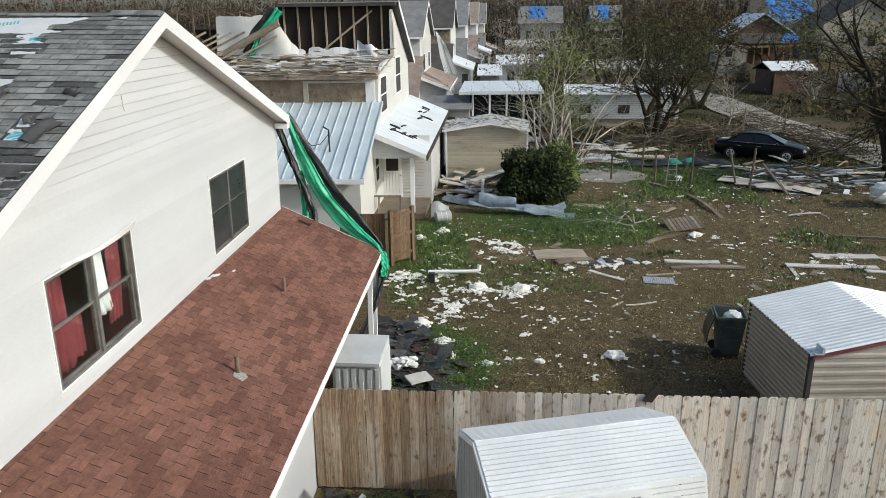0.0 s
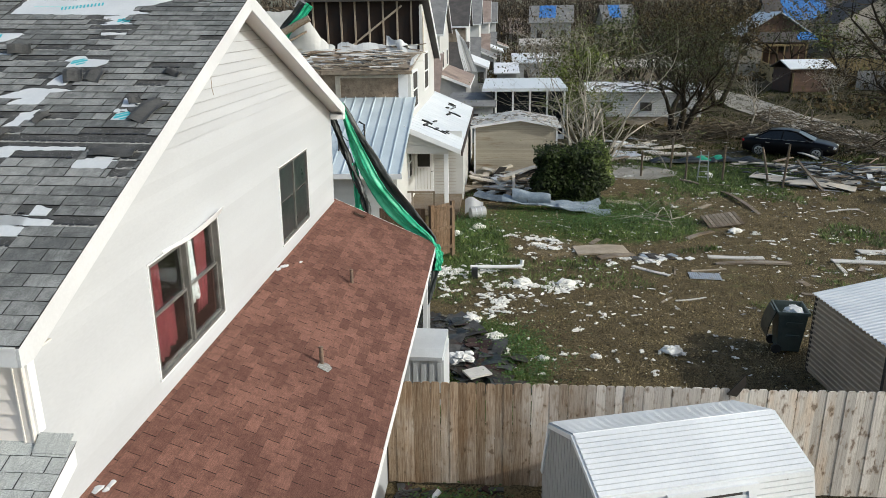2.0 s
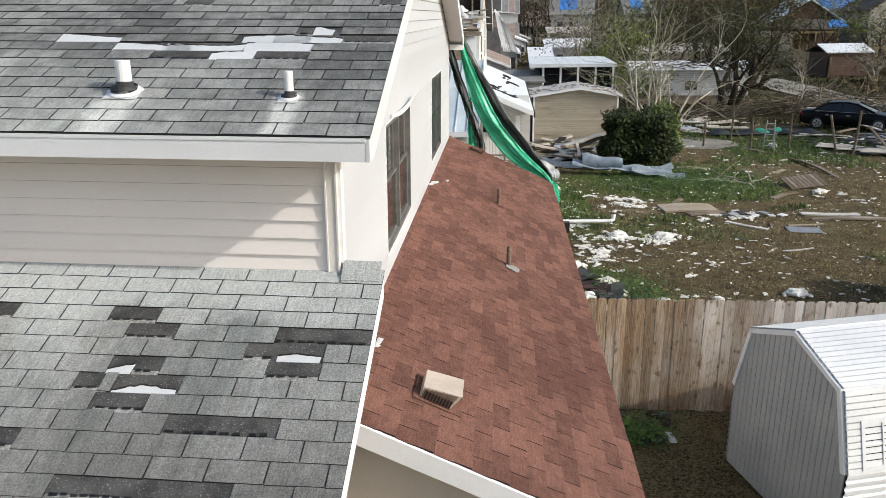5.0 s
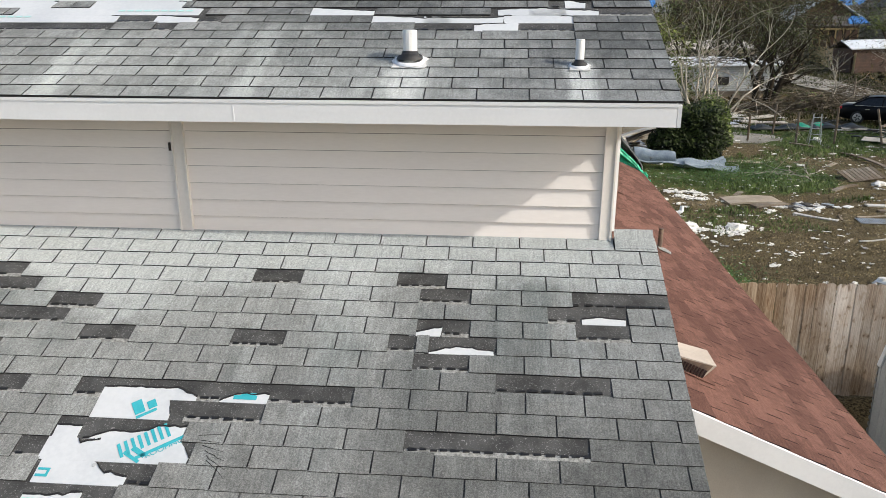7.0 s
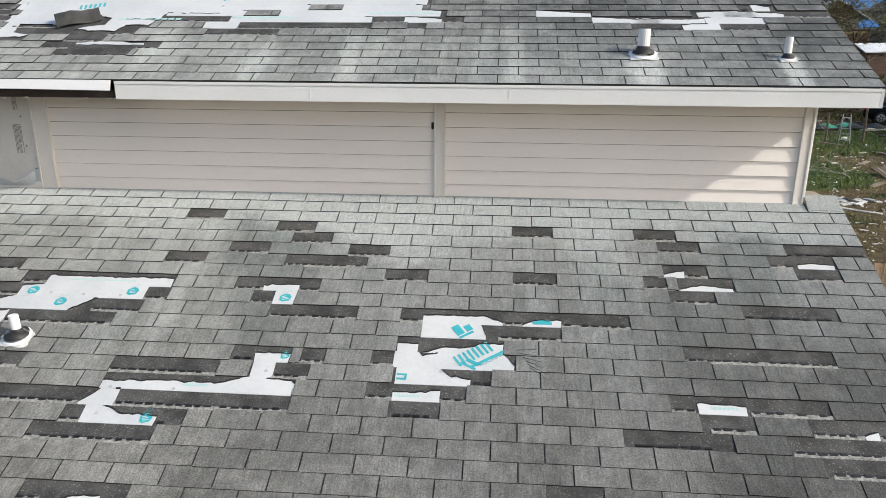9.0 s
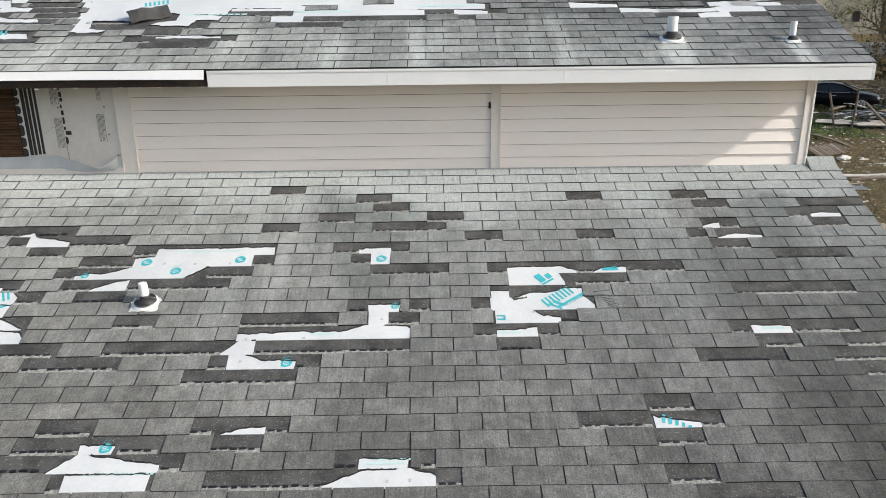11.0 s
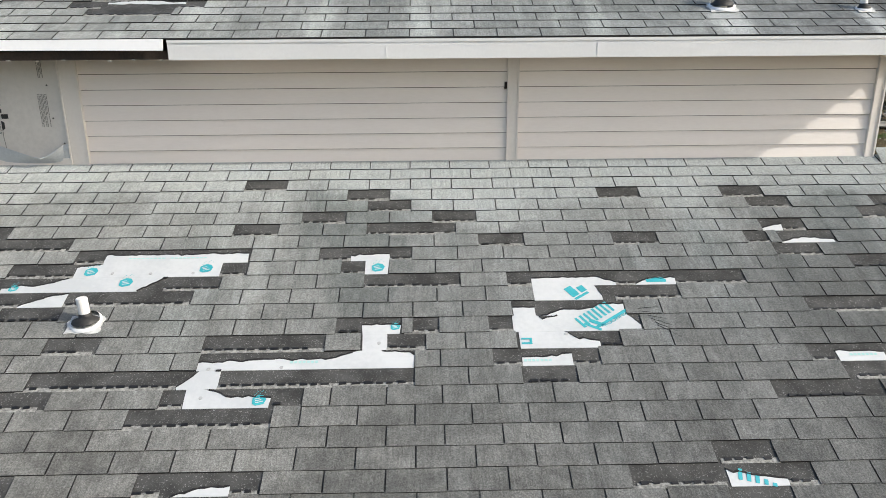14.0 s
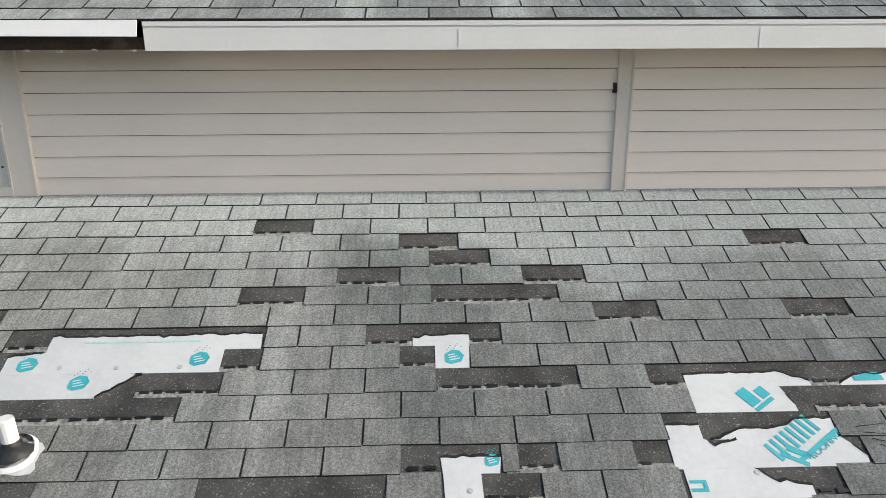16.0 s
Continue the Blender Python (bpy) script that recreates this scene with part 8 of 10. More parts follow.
def far_house(x, y, w, d, h, rh, spin, wall_mat, roof_mat, label, tarp_on=True):
    ob = thing("far_house", label, "house", pose(x, y, 0, 0, 0, spin), "far storm-hit houses")
    g = Geo()
    g.span((0, 0, 0), (w, d, h))
    part("wall", g, wall_mat, ob)
    for xx in (0, w - 0.1):
        g = Geo()
        g.prism([(xx, 0, h), (xx, d, h), (xx, d / 2, h + rh - 0.1)], (0.1, 0, 0))
        part("gable", g, wall_mat, ob)
    for s in (0, 1):
        g = Geo()
        a, b = ((-0.5, h - 0.15), (d / 2, h + rh)) if s == 0 else ((d / 2 + 0.001, h + rh), (d + 0.5, h - 0.15))
        g.prism([(-0.5, a[0], a[1]), (-0.5, b[0], b[1]), (-0.5, b[0], b[1] + 0.15), (-0.5, a[0], a[1] + 0.15)], (w + 1.0, 0, 0))
        part("roof", g, roof_mat, ob)
    for i in range(3):
        g = Geo()
        g.span((w * (0.15 + 0.3 * i), -0.06, h * 0.55), (w * (0.15 + 0.3 * i) + 1.1, 0.0, h * 0.55 + 1.5))
        wn_ = part("window", g, DARK_IN, ob)
        g = Geo()
        g.span((w * (0.15 + 0.3 * i) - 0.1, -0.09, h * 0.55 - 0.12), (w * (0.15 + 0.3 * i) + 1.2, -0.0, h * 0.55 - 0.02))
        part("sill", g, TRIM, wn_)
    g = Geo()
    g.span((-0.06, d * 0.3, h * 0.55), (0.0, d * 0.3 + 1.0, h * 0.55 + 1.4))
    part("window", g, DARK_IN, ob)
    if tarp_on:
        g = Geo()
        sl = Vector((0, d / 2 + 0.5, rh + 0.15))
        o = Vector((w * 0.2, -0.4, h + 0.06))
        k = 0.6 if tarp_on is True else tarp_on
        g.sheet(lambda u, v: o + Vector((w * k * u, 0, 0)) + sl * (0.25 + 0.7 * v) + Vector((0, 0, 0.06 + 0.05 * math.sin(u * 19 + v * 7))), 14, 8)
        thick(part("roof_tarp", g, BLUE_TARP, ob, "bright blue roof tarpaulin"), 0.03)
    return ob


far_house(58.5, 100, 9, 10, 6.3, 3.2, 90, SHED_TAN, DARK_ROOF, "two-storey tan house with a dark roof", False)
far_house(44, 112, 11, 9, 5.4, 4.4, 0, SHED_TAN, DARK_ROOF, "dark-roofed house under a bright blue tarpaulin")
dark = far_house(44.3, 98.5, 8, 8.4, 4.9, 2.8, 90, BROWN_SIDING, PORCH_WHITE, "dark gabled house with a pale roof slope", False)
g = Geo()
g.prism([(-3.0, 0, 4.1), (-0.02, 0, 5.3), (-0.02, 0, 5.2), (-3.0, 0, 4.0)], (0, 8.4, 0))
part("porch_roof", g, DARK_ROOF, dark)
g = Geo()
g.sheet(lambda u, v: (-2.6 + 2.3 * v, -0.1 + (2.5 - 1.1 * v * v) * u, 4.3 + 0.92 * v + 0.05 * math.sin(13 * u + 5 * v)), 10, 8)
thick(part("roof_tarp", g, BLUE_TARP, dark, "bright blue roof tarpaulin"), 0.03)
ob = thing("outbuilding", "low tan carport with a pale frame", "outbuilding", Matrix.Translation((33.2, 94.3, 0)))
g = Geo()
g.span((0, 0, 0), (3.8, 3, 3.9))
part("wall", g, SHED_TAN, ob)
g = Geo()
g.span((1.2, -0.03, 2.5), (2.0, 0.0, 3.2))
part("window", g, DARK_IN, ob)
g = Geo()
g.span((3.8, 0.0, 3.6), (9.4, 0.2, 3.85))
part("beam", g, PALE_FENCE, ob)
for i in range(7):
    g = Geo()
    g.span((3.85 + i * 0.9, 0.02, 0), (3.97 + i * 0.9, 0.18, 3.6))
    part("post", g, PALE_FENCE, ob)
far_house(10.0, 150, 8, 8, 6.6, 3.2, -4, SHED_GREY, GREY_ROOF, "far grey house under a blue roof tarpaulin", 0.42)
far_house(25.0, 152, 6, 8, 6.4, 3.4, 6, SHED_TAN, GREY_ROOF, "far tan house with blue tarpaulin on its roof", 0.4)
far_house(5, 176, 12, 9, 4.2, 3.2, -4, SHED_TAN, TAN_ROOF, "far tan gabled house with a chimney", False)


# ---- trees ----
BARK_GREY = surf("pale_grey_bark", (0.26, 0.235, 0.19), (0.46, 0.42, 0.35), 3.0, 0.9, 0.4, 30.0, spec=0.1)
BARK_MID = surf("brown_grey_bark", (0.08, 0.064, 0.045), (0.2, 0.17, 0.125), 3.0, 0.9, 0.4, 30.0, spec=0.1)
BARK_DARK = surf("dark_bark", (0.02, 0.016, 0.011), (0.055, 0.045, 0.032), 3.0, 0.9, 0.4, 30.0, spec=0.1)
LEAF_DARK = surf("dark_leaves", (0.016, 0.022, 0.007), (0.065, 0.072, 0.024), 2.0, 0.7, 0.1, 30.0, rand=0.6, spec=0.15)
LEAF_OLIVE = surf("olive_leaves", (0.045, 0.06, 0.012), (0.13, 0.15, 0.035), 2.0, 0.7, 0.1, 30.0, rand=0.5, spec=0.15)
LEAF_BROWN = surf("withered_leaves", (0.025, 0.019, 0.008), (0.09, 0.066, 0.03), 2.0, 0.8, 0.1, 30.0, rand=0.6, spec=0.1)
LEAF_GREEN = surf("young_green_leaves", (0.045, 0.07, 0.016), (0.15, 0.185, 0.055), 2.0, 0.7, 0.1, 30.0, rand=0.4, spec=0.2)
HEDGE = surf("hedge_leaves", (0.004, 0.009, 0.002), (0.034, 0.05, 0.011), 2.0, 0.6, 0.1, 30.0, rand=0.6, spec=0.2)


def leaf(g, rng, p, r):
    a = Vector((rng.gauss(0, 1), rng.gauss(0, 1), rng.gauss(0, 0.8))).normalized() * r
    b = a.orthogonal().normalized() * r * rng.uniform(0.35, 0.6)
    g.poly([p - a, p + b, p + a, p - b])


def grow(wood, leaves, rng, p, d, length, rad, level, depth, leafy, droop, leaf_r, kids=(2, 4)):
    """A limb that bends, forks and ends in twigs with leaves."""
    n = 5 if level < 2 else 3
    pts, rr = [p.copy()], [rad]
    for i in range(n):
        d = (d + Vector((rng.gauss(0, 0.17), rng.gauss(0, 0.17), rng.gauss(0, 0.12) - droop * 0.06 * level))).normalized()
        p = p + d * length / n
        pts.append(p.copy())
        rr.append(rad * (1 - 0.62 * (i + 1) / n))
    wood.tube(pts, rr, 7 if level == 0 else (5 if level < 2 else 3), level == 0)
    if level >= depth:
        if leafy > 0:
            for q in pts[1:]:
                for k in range(rng.randint(0, int(2 * leafy + 1))):
                    leaf(leaves, rng, q + Vector((rng.gauss(0, 0.16), rng.gauss(0, 0.16), rng.gauss(0, 0.13))), leaf_r * rng.uniform(0.6, 1.3))
        return
    for i in range(1, len(pts)):
        if level == 0 and i < 2:
            continue
        for k in range(rng.randint(*kids) if i == len(pts) - 1 else rng.randint(0, kids[0])):
            out = Vector((rng.gauss(0, 1), rng.gauss(0, 1), rng.gauss(0.25, 0.5))).normalized()
            grow(wood, leaves, rng, pts[i], (d * 0.75 + out * 0.85).normalized(), length * rng.uniform(0.5, 0.78), rr[i] * rng.uniform(0.55, 0.8), level + 1, depth, leafy, droop, leaf_r, kids)


def tree(x, y, high, rad, seed, bark, leaf_mat, leafy, label, stems=1, depth=4, spread=0.25, droop=0.3, leaf_r=0.09, kids=(2, 3), name="tree", group=""):
    ob = thing(name, label, "tree", Matrix.Translation((x, y, 0)), group)
    rng = random.Random(seed)
    wood, leaves = Geo(), Geo()
    for s in range(stems):
        w = 2 * math.pi * s / stems + rng.uniform(0, 1)
        d = Vector((math.cos(w) * spread, math.sin(w) * spread, 1)).normalized()
        grow(wood, leaves, rng, Vector((math.cos(w) * rad * (stems > 1), math.sin(w) * rad * (stems > 1), -0.15)), d, high * rng.uniform(0.38, 0.5), rad, 0, depth, leafy, droop, leaf_r, kids)
    part("trunk", wood, bark, ob, smooth=True)
    if leaves.v:
        part("crown", leaves, leaf_mat, ob)
    return ob


tree(7.3, 27.2, 10.0, 0.07, 101, BARK_GREY, LEAF_GREEN, 0.9, "pale storm-stripped multi-stem tree behind a hedge", 8, 3, 0.22, 0.1, 0.045, (1, 2))
tree(7.9, 27.7, 8.6, 0.065, 103, BARK_GREY, LEAF_GREEN, 1.0, "pale leaning tree with broken limbs", 4, 3, 0.36, 0.3, 0.045, (1, 2))
tree(14.7, 42.2, 8.6, 0.26, 105, BARK_DARK, LEAF_DARK, 0.5, "dark half-stripped broadleaf tree", 3, 4, 0.28, 0.2, 0.06)
tree(7.6, 60, 9.5, 0.16, 107, BARK_GREY, LEAF_BROWN, 0.25, "bare grey tree with upswept limbs", 6, 3, 0.42, 0.0, 0.12)
tree(11.5, 84, 10, 0.2, 109, BARK_GREY, LEAF_OLIVE, 0.3, "bare grey many-stemmed tree", 4, 3, 0.4, 0.0, 0.12)
tree(22.2, 60, 11.5, 0.25, 111, BARK_DARK, LEAF_BROWN, 0.6, "tall dark leafy tree beside the lane", 2, 4, 0.2, 0.3, 0.13)
tree(19.0, 66, 11.5, 0.25, 113, BARK_DARK, LEAF_BROWN, 0.35, "tall half-bare tree on far lots", 2, 4, 0.2, 0.2, 0.12)
tree(22.9, 29.4, 12.5, 0.36, 115, BARK_DARK, LEAF_DARK, 0.1, "big dark tree with bare overhanging limbs", 1, 4, 0.1, 0.4, 0.1, (2, 4))
tree(24.8, 33.0, 11.0, 0.24, 117, BARK_DARK, LEAF_BROWN, 0.1, "dark bare tree behind a debris heap", 2, 4, 0.25, 0.4, 0.1)
tree(20.8, 47.2, 6.5, 0.07, 119, BARK_GREY, LEAF_BROWN, 0.1, "thin leaning bare sapling", 1, 2, 0.5, 0.0, 0.08)
tree(33.6, 64.4, 4.6, 0.08, 121, BARK_GREY, LEAF_BROWN, 0.05, "bare twiggy shrub before a brown shed", 4, 3, 0.35, 0.0, 0.08)
tree(6.2, 50.5, 3.6, 0.08, 123, BARK_DARK, LEAF_OLIVE, 2.0, "olive-leaved shrub beside a patio", 4, 3, 0.7, 0.2, 0.12)
tree(9.0, 41.0, 4.2, 0.06, 125, BARK_GREY, LEAF_OLIVE, 0.5, "small tree with sparse olive leaves", 3, 3, 0.5, 0.2, 0.1)
rng = random.Random(77)
for i in range(34):
    y = rng.uniform(56, 120)
    x = rng.uniform(9, 20 + y * 0.55)
    if 22 < x < 30 and y < 75 or 32 < x < 40 and 64 < y < 74:
        continue
    bare = rng.random() < 0.65
    tree(x, y, rng.uniform(6, 12), rng.uniform(0.12, 0.24), 300 + i, rng.choice((BARK_MID, BARK_GREY, BARK_MID)) if bare else BARK_DARK, LEAF_BROWN if bare else rng.choice((LEAF_DARK, LEAF_OLIVE)), 0.15 if bare else 0.6,
         "bare storm-stripped tree on far lots" if bare else "ragged dark-leaved tree on far lots", rng.randint(1, 3), 3, 0.35, 0.2, 0.16, (2, 4), group="trees of the far lots")

# clipped hedge
hedge = thing("hedge_bush", "dark green clipped hedge bush", "bush", Matrix.Translation((6.45, 25.6, 0)))
rng = random.Random(55)
g, st = Geo(), Geo()
for i in range(15000):
    a = rng.uniform(0, 2 * math.pi)
    u = rng.uniform(-1, 1)
    r = rng.uniform(0.8, 1.0)
    x, y = math.cos(a), math.sin(a)
    k = (abs(x) ** 2.8 + abs(y) ** 2.8) ** (-1 / 2.8)
    bulge = 1 + 0.32 * noise.noise(Vector((x * 2, y * 2, u * 2 + 3)))
    shrink = 1 - 0.25 * max(0, u) ** 3
    p = Vector((x * k * 1.45 * r * bulge * shrink, y * k * 0.95 * r * bulge * shrink, 1.02 + u * 1.02 * bulge))
    if rng.random() < 0.25:
        p.z = 2.0 * bulge * rng.uniform(0.9, 1.0)
        q = rng.random() ** 0.5
        p.x, p.y = p.x * q, p.y * q
    leaf(g, rng, p, rng.uniform(0.05, 0.1))
for i in range(16):
    w = rng.uniform(0, 6.28)
    st.tube([(math.cos(w) * 0.2, math.sin(w) * 0.2, -0.05), (math.cos(w) * 0.6, math.sin(w) * 0.4, 0.9), (math.cos(w) * 0.9, math.sin(w) * 0.6, 1.7)], [0.03, 0.02, 0.008], 4)
part("stem", st, BARK_DARK, hedge)
# near-black lump added as the shade deep inside the hedge
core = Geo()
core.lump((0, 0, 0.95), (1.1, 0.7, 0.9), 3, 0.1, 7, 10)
part("shade_core", core, surf("hedge_shade", (0.006, 0.01, 0.004), (0.015, 0.022, 0.008), 4.0, 0.9), hedge)
part("foliage", g, HEDGE, hedge)
g = Geo()
for i in range(4200):
    a, u = rng.uniform(0, 2 * math.pi), rng.random()
    r = rng.random() ** 0.4
    leaf(g, rng, Vector((1.05 + 1.0 * r * math.cos(a) * (1 - 0.3 * u), 0.7 + 0.7 * r * math.sin(a), 0.5 + 2.3 * u * (1 - 0.3 * r) + 0.25 * noise.noise(Vector((3 * math.cos(a), 3 * math.sin(a), u * 4))))), rng.uniform(0.045, 0.09))
part("young_growth", g, LEAF_GREEN, hedge, "lighter green young leaves")

# far woods and scrub
WOOD_FAR = surf("far_bare_woods", (0.04, 0.032, 0.023), (0.12, 0.098, 0.074), 0.2, 0.95, 0.2, 3.0, rand=0.5, spec=0.05)
WOOD_FAR_GREEN = surf("far_green_woods", (0.026, 0.021, 0.013), (0.075, 0.06, 0.042), 0.2, 0.95, 0.2, 3.0, rand=0.5, spec=0.05)
rng = random.Random(91)
stems_g, crowns = Geo(), Geo()
for i in range(2600):
    y = rng.uniform(150, 235)
    x = rng.uniform(-0.62 * y - 10, 0.72 * y + 20)
    h = rng.uniform(9, 17) * (0.8 + (y - 150) / 250)
    r = h * 0.012
    stems_g.tube([(x, y, 0), (x + rng.uniform(-1, 1), y, h * 0.55), (x + rng.uniform(-1.6, 1.6), y, h)], [r, r * 0.7, r * 0.15], 3, False)
    for k in range(5):
        a = Vector((x, y, h * rng.uniform(0.35, 0.8)))
        stems_g.tube([a, a + Vector((rng.gauss(0, 1.4), rng.gauss(0, 1), rng.uniform(1, 3.2)))], [r * 0.4, r * 0.1], 3, False)
    for k in range(12):
        leaf(crowns, rng, Vector((x + rng.gauss(0, 1.8), y + rng.gauss(0, 1.8), h * rng.uniform(0.1, 0.95))), rng.uniform(0.22, 0.6))
solid("far_woods", stems_g, WOOD_FAR, "far bare brown woods", "woods", kind="stuff")
solid("far_foliage", crowns, WOOD_FAR_GREEN, "far thin foliage of the woods", "woods", kind="stuff")
scrub = Geo()
for i in range(9000):
    y = 46 + 104 * rng.random() ** 0.8
    x = rng.uniform(8 if y < 90 else -40, 14 + 0.75 * y)
    if 21 < x < 29.5 and y < 72 or 32 < x < 40 and 60 < y < 74:
        continue
    if noise.noise(Vector((x * 0.06, y * 0.06, 5))) < -0.12:
        continue
    h = rng.uniform(0.4, 1.8) * (0.6 if y < 60 else 1.1)
    for k in range(4):
        leaf(scrub, rng, Vector((x + rng.gauss(0, 0.5), y + rng.gauss(0, 0.5), h * rng.random())), rng.uniform(0.15, 0.4))
solid("scrub", scrub, LEAF_BROWN, "brown withered scrub on far lots", "scrub", kind="stuff")


# ---- parked car ----
PAINT = Nodes("black_car_paint")
PAINT.put(PAINT.bsdf, "Coat Weight", 0.08)
PAINT = PAINT.end((0.003, 0.003, 0.0045), 0.3, 0.0, 0.12)
CAR_GLASS = surf("dark_car_glass", (0.008, 0.009, 0.01), (0.014, 0.015, 0.016), 1.0, 0.1, 0.0)
TYRE = surf("tyre_rubber", (0.015, 0.015, 0.015), (0.03, 0.03, 0.03), 10.0, 0.8, 0.2)
RIM = surf("alloy_rim", (0.5, 0.5, 0.5), (0.6, 0.6, 0.6), 4.0, 0.35, 0.05, 40.0, 0.8)
LAMP_CLEAR = surf("headlamp_plastic", (0.65, 0.66, 0.66), (0.75, 0.76, 0.76), 4.0, 0.2, 0.0)
LAMP_RED = surf("tail_lamp_plastic", (0.25, 0.01, 0.01), (0.35, 0.02, 0.02), 4.0, 0.25, 0.0)
car = thing("car", "black four-door saloon car parked among debris", "car", pose(19.35, 36.2, 0, 0, 0, -28))


def loft(rings):
    g = Geo()
    n = len(rings[0])
    for r in rings:
        g.v.extend(tuple(p) for p in r)
    for i in range(len(rings) - 1):
        for k in range(n):
            j = (k + 1) % n
            g.f.append((i * n + k, i * n + j, (i + 1) * n + j, (i + 1) * n + k))
    g.f.append(tuple(range(n - 1, -1, -1)))
    m = (len(rings) - 1) * n
    g.f.append(tuple(m + k for k in range(n)))
    return g


def ring(x, zb, zt, w, r=0.14):
    pts = [(-w + 0.05, zb), (-w, zb + 0.12), (-w, zt - r), (-w + 0.05, zt - 0.04), (-w + r + 0.06, zt), (w - r - 0.06, zt), (w - 0.05, zt - 0.04), (w, zt - r), (w, zb + 0.12), (w - 0.05, zb)]
    return [(x, y, z) for y, z in pts]


body = loft([ring(x, zb, zt, w) for x, zb, zt, w in ((-2.36, 0.45, 0.8, 0.62), (-2.28, 0.32, 0.92, 0.78), (-1.9, 0.24, 0.98, 0.87), (-1.3, 0.22, 0.99, 0.9), (0.0, 0.22, 0.96, 0.91), (1.1, 0.22, 0.95, 0.9), (1.7, 0.23, 0.86, 0.88), (2.15, 0.26, 0.76, 0.8), (2.33, 0.34, 0.64, 0.62))])
cb = part("body", body, PAINT, car, smooth=True)


def cab(x, zt, wb, wt):
    return [(x, -wb, 0.93), (x, -wt, zt - 0.04), (x, -wt + 0.1, zt), (x, wt - 0.1, zt), (x, wt, zt - 0.04), (x, wb, 0.93)]


part("window_glass", loft([cab(-1.75, 0.98, 0.8, 0.7), cab(-1.0, 1.37, 0.8, 0.62), (cab(-0.2, 1.43, 0.81, 0.63)), cab(0.35, 1.36, 0.81, 0.62), cab(1.25, 0.96, 0.8, 0.7)]), CAR_GLASS, car, "dark car windows")
part("roof", loft([[(x, -w, z + 0.004), (x, -w * 0.7, z + 0.035), (x, w * 0.7, z + 0.035), (x, w, z + 0.004)] for x, z, w in ((-1.05, 1.35, 0.6), (-0.6, 1.4, 0.62), (-0.1, 1.41, 0.62), (0.4, 1.34, 0.6))]), PAINT, car, smooth=True)
for s in (-1, 1):
    for x0, z0, x1, z1 in ((1.22, 0.96, 0.36, 1.36), (-0.35, 0.95, -0.3, 1.42), (-1.72, 0.98, -1.0, 1.37)):
        g = Geo()
        g.tube([(x0, s * 0.8, z0), (x1, s * 0.63, z1)], 0.035, 5)
        part("pillar", g, PAINT, car)
    g = Geo()
    g.tube([(1.2, s * 0.9, 0.94), (0.0, s * 0.92, 0.95), (-1.6, s * 0.9, 0.97)], 0.012, 4)
    part("window_trim", g, RIM, car)
    for x in (-1.42, 1.42):
        g = Geo()
        g.tube([(x, s * 0.68, 0.33), (x, s * 0.9, 0.33)], [0.33, 0.33], 20)
        wh = part("wheel", g, TYRE, car)
        g = Geo()
        g.tube([(x, s * 0.9, 0.33), (x, s * 0.915, 0.33)], [0.22, 0.2], 20)
        part("rim", g, RIM, wh)
        for k in range(5):
            g = Geo()
            w = k * 2 * math.pi / 5
            g.tube([(x + 0.05 * math.cos(w + 0.6), s * 0.918, 0.33 + 0.05 * math.sin(w + 0.6)), (x + 0.17 * math.cos(w + 0.6), s * 0.918, 0.33 + 0.17 * math.sin(w + 0.6))], 0.035, 4)
            part("rim_gap", g, TYRE, wh)
    g = Geo()
    g.lump((2.18, s * 0.62, 0.63), (0.15, 0.16, 0.08), 2, 0.0, 6, 10)
    part("headlight", g, LAMP_CLEAR, car)
    g = Geo()
    g.lump((-2.26, s * 0.68, 0.8), (0.1, 0.16, 0.09), 2, 0.0, 6, 10)
    part("tail_light", g, LAMP_RED, car)
    g = Geo()
    g.lump((0.9, s * 1.0, 0.98), (0.08, 0.1, 0.07), 2, 0.0, 6, 8)
    part("mirror", g, PAINT, car)
    for x in (0.0, -1.0):
        g = Geo()
        g.span((x - 0.1, s * 0.92 - 0.015, 0.76), (x + 0.1, s * 0.92 + 0.015, 0.79))
        part("door_handle", g, RIM, car)

# ---- debris of the yard ----
INSUL = surf("white_insulation", (0.68, 0.66, 0.6), (0.86, 0.84, 0.78), 6.0, 0.95, 0.6, 40.0, dirt=(0.48, 0.42, 0.32), dirt_at=0.62)
rng = random.Random(61)
fluff = Geo()


def fluff_at(x, y, r):
    """A ragged tuft: many small torn flecks."""
    long = rng.uniform(0, 3.14)
    for k in range(2 + int(r * r * 900)):
        d, e = rng.gauss(0, r * 0.8), rng.gauss(0, r * 0.38)
        px, py = x + d * math.cos(long) - e * math.sin(long), y + d * math.sin(long) + e * math.cos(long)
        q = min(0.024, 0.007 + r * 0.5) * rng.uniform(0.6, 1.2) + r * 0.16 * rng.random()
        fluff.lump((px, py, gz(px, py) + 0.02 + q * 0.3), (q * rng.uniform(0.7, 1.7), q * rng.uniform(0.6, 1.2), q * rng.uniform(0.4, 0.8)), rng.randint(0, 99999), 0.8, 4, 5)


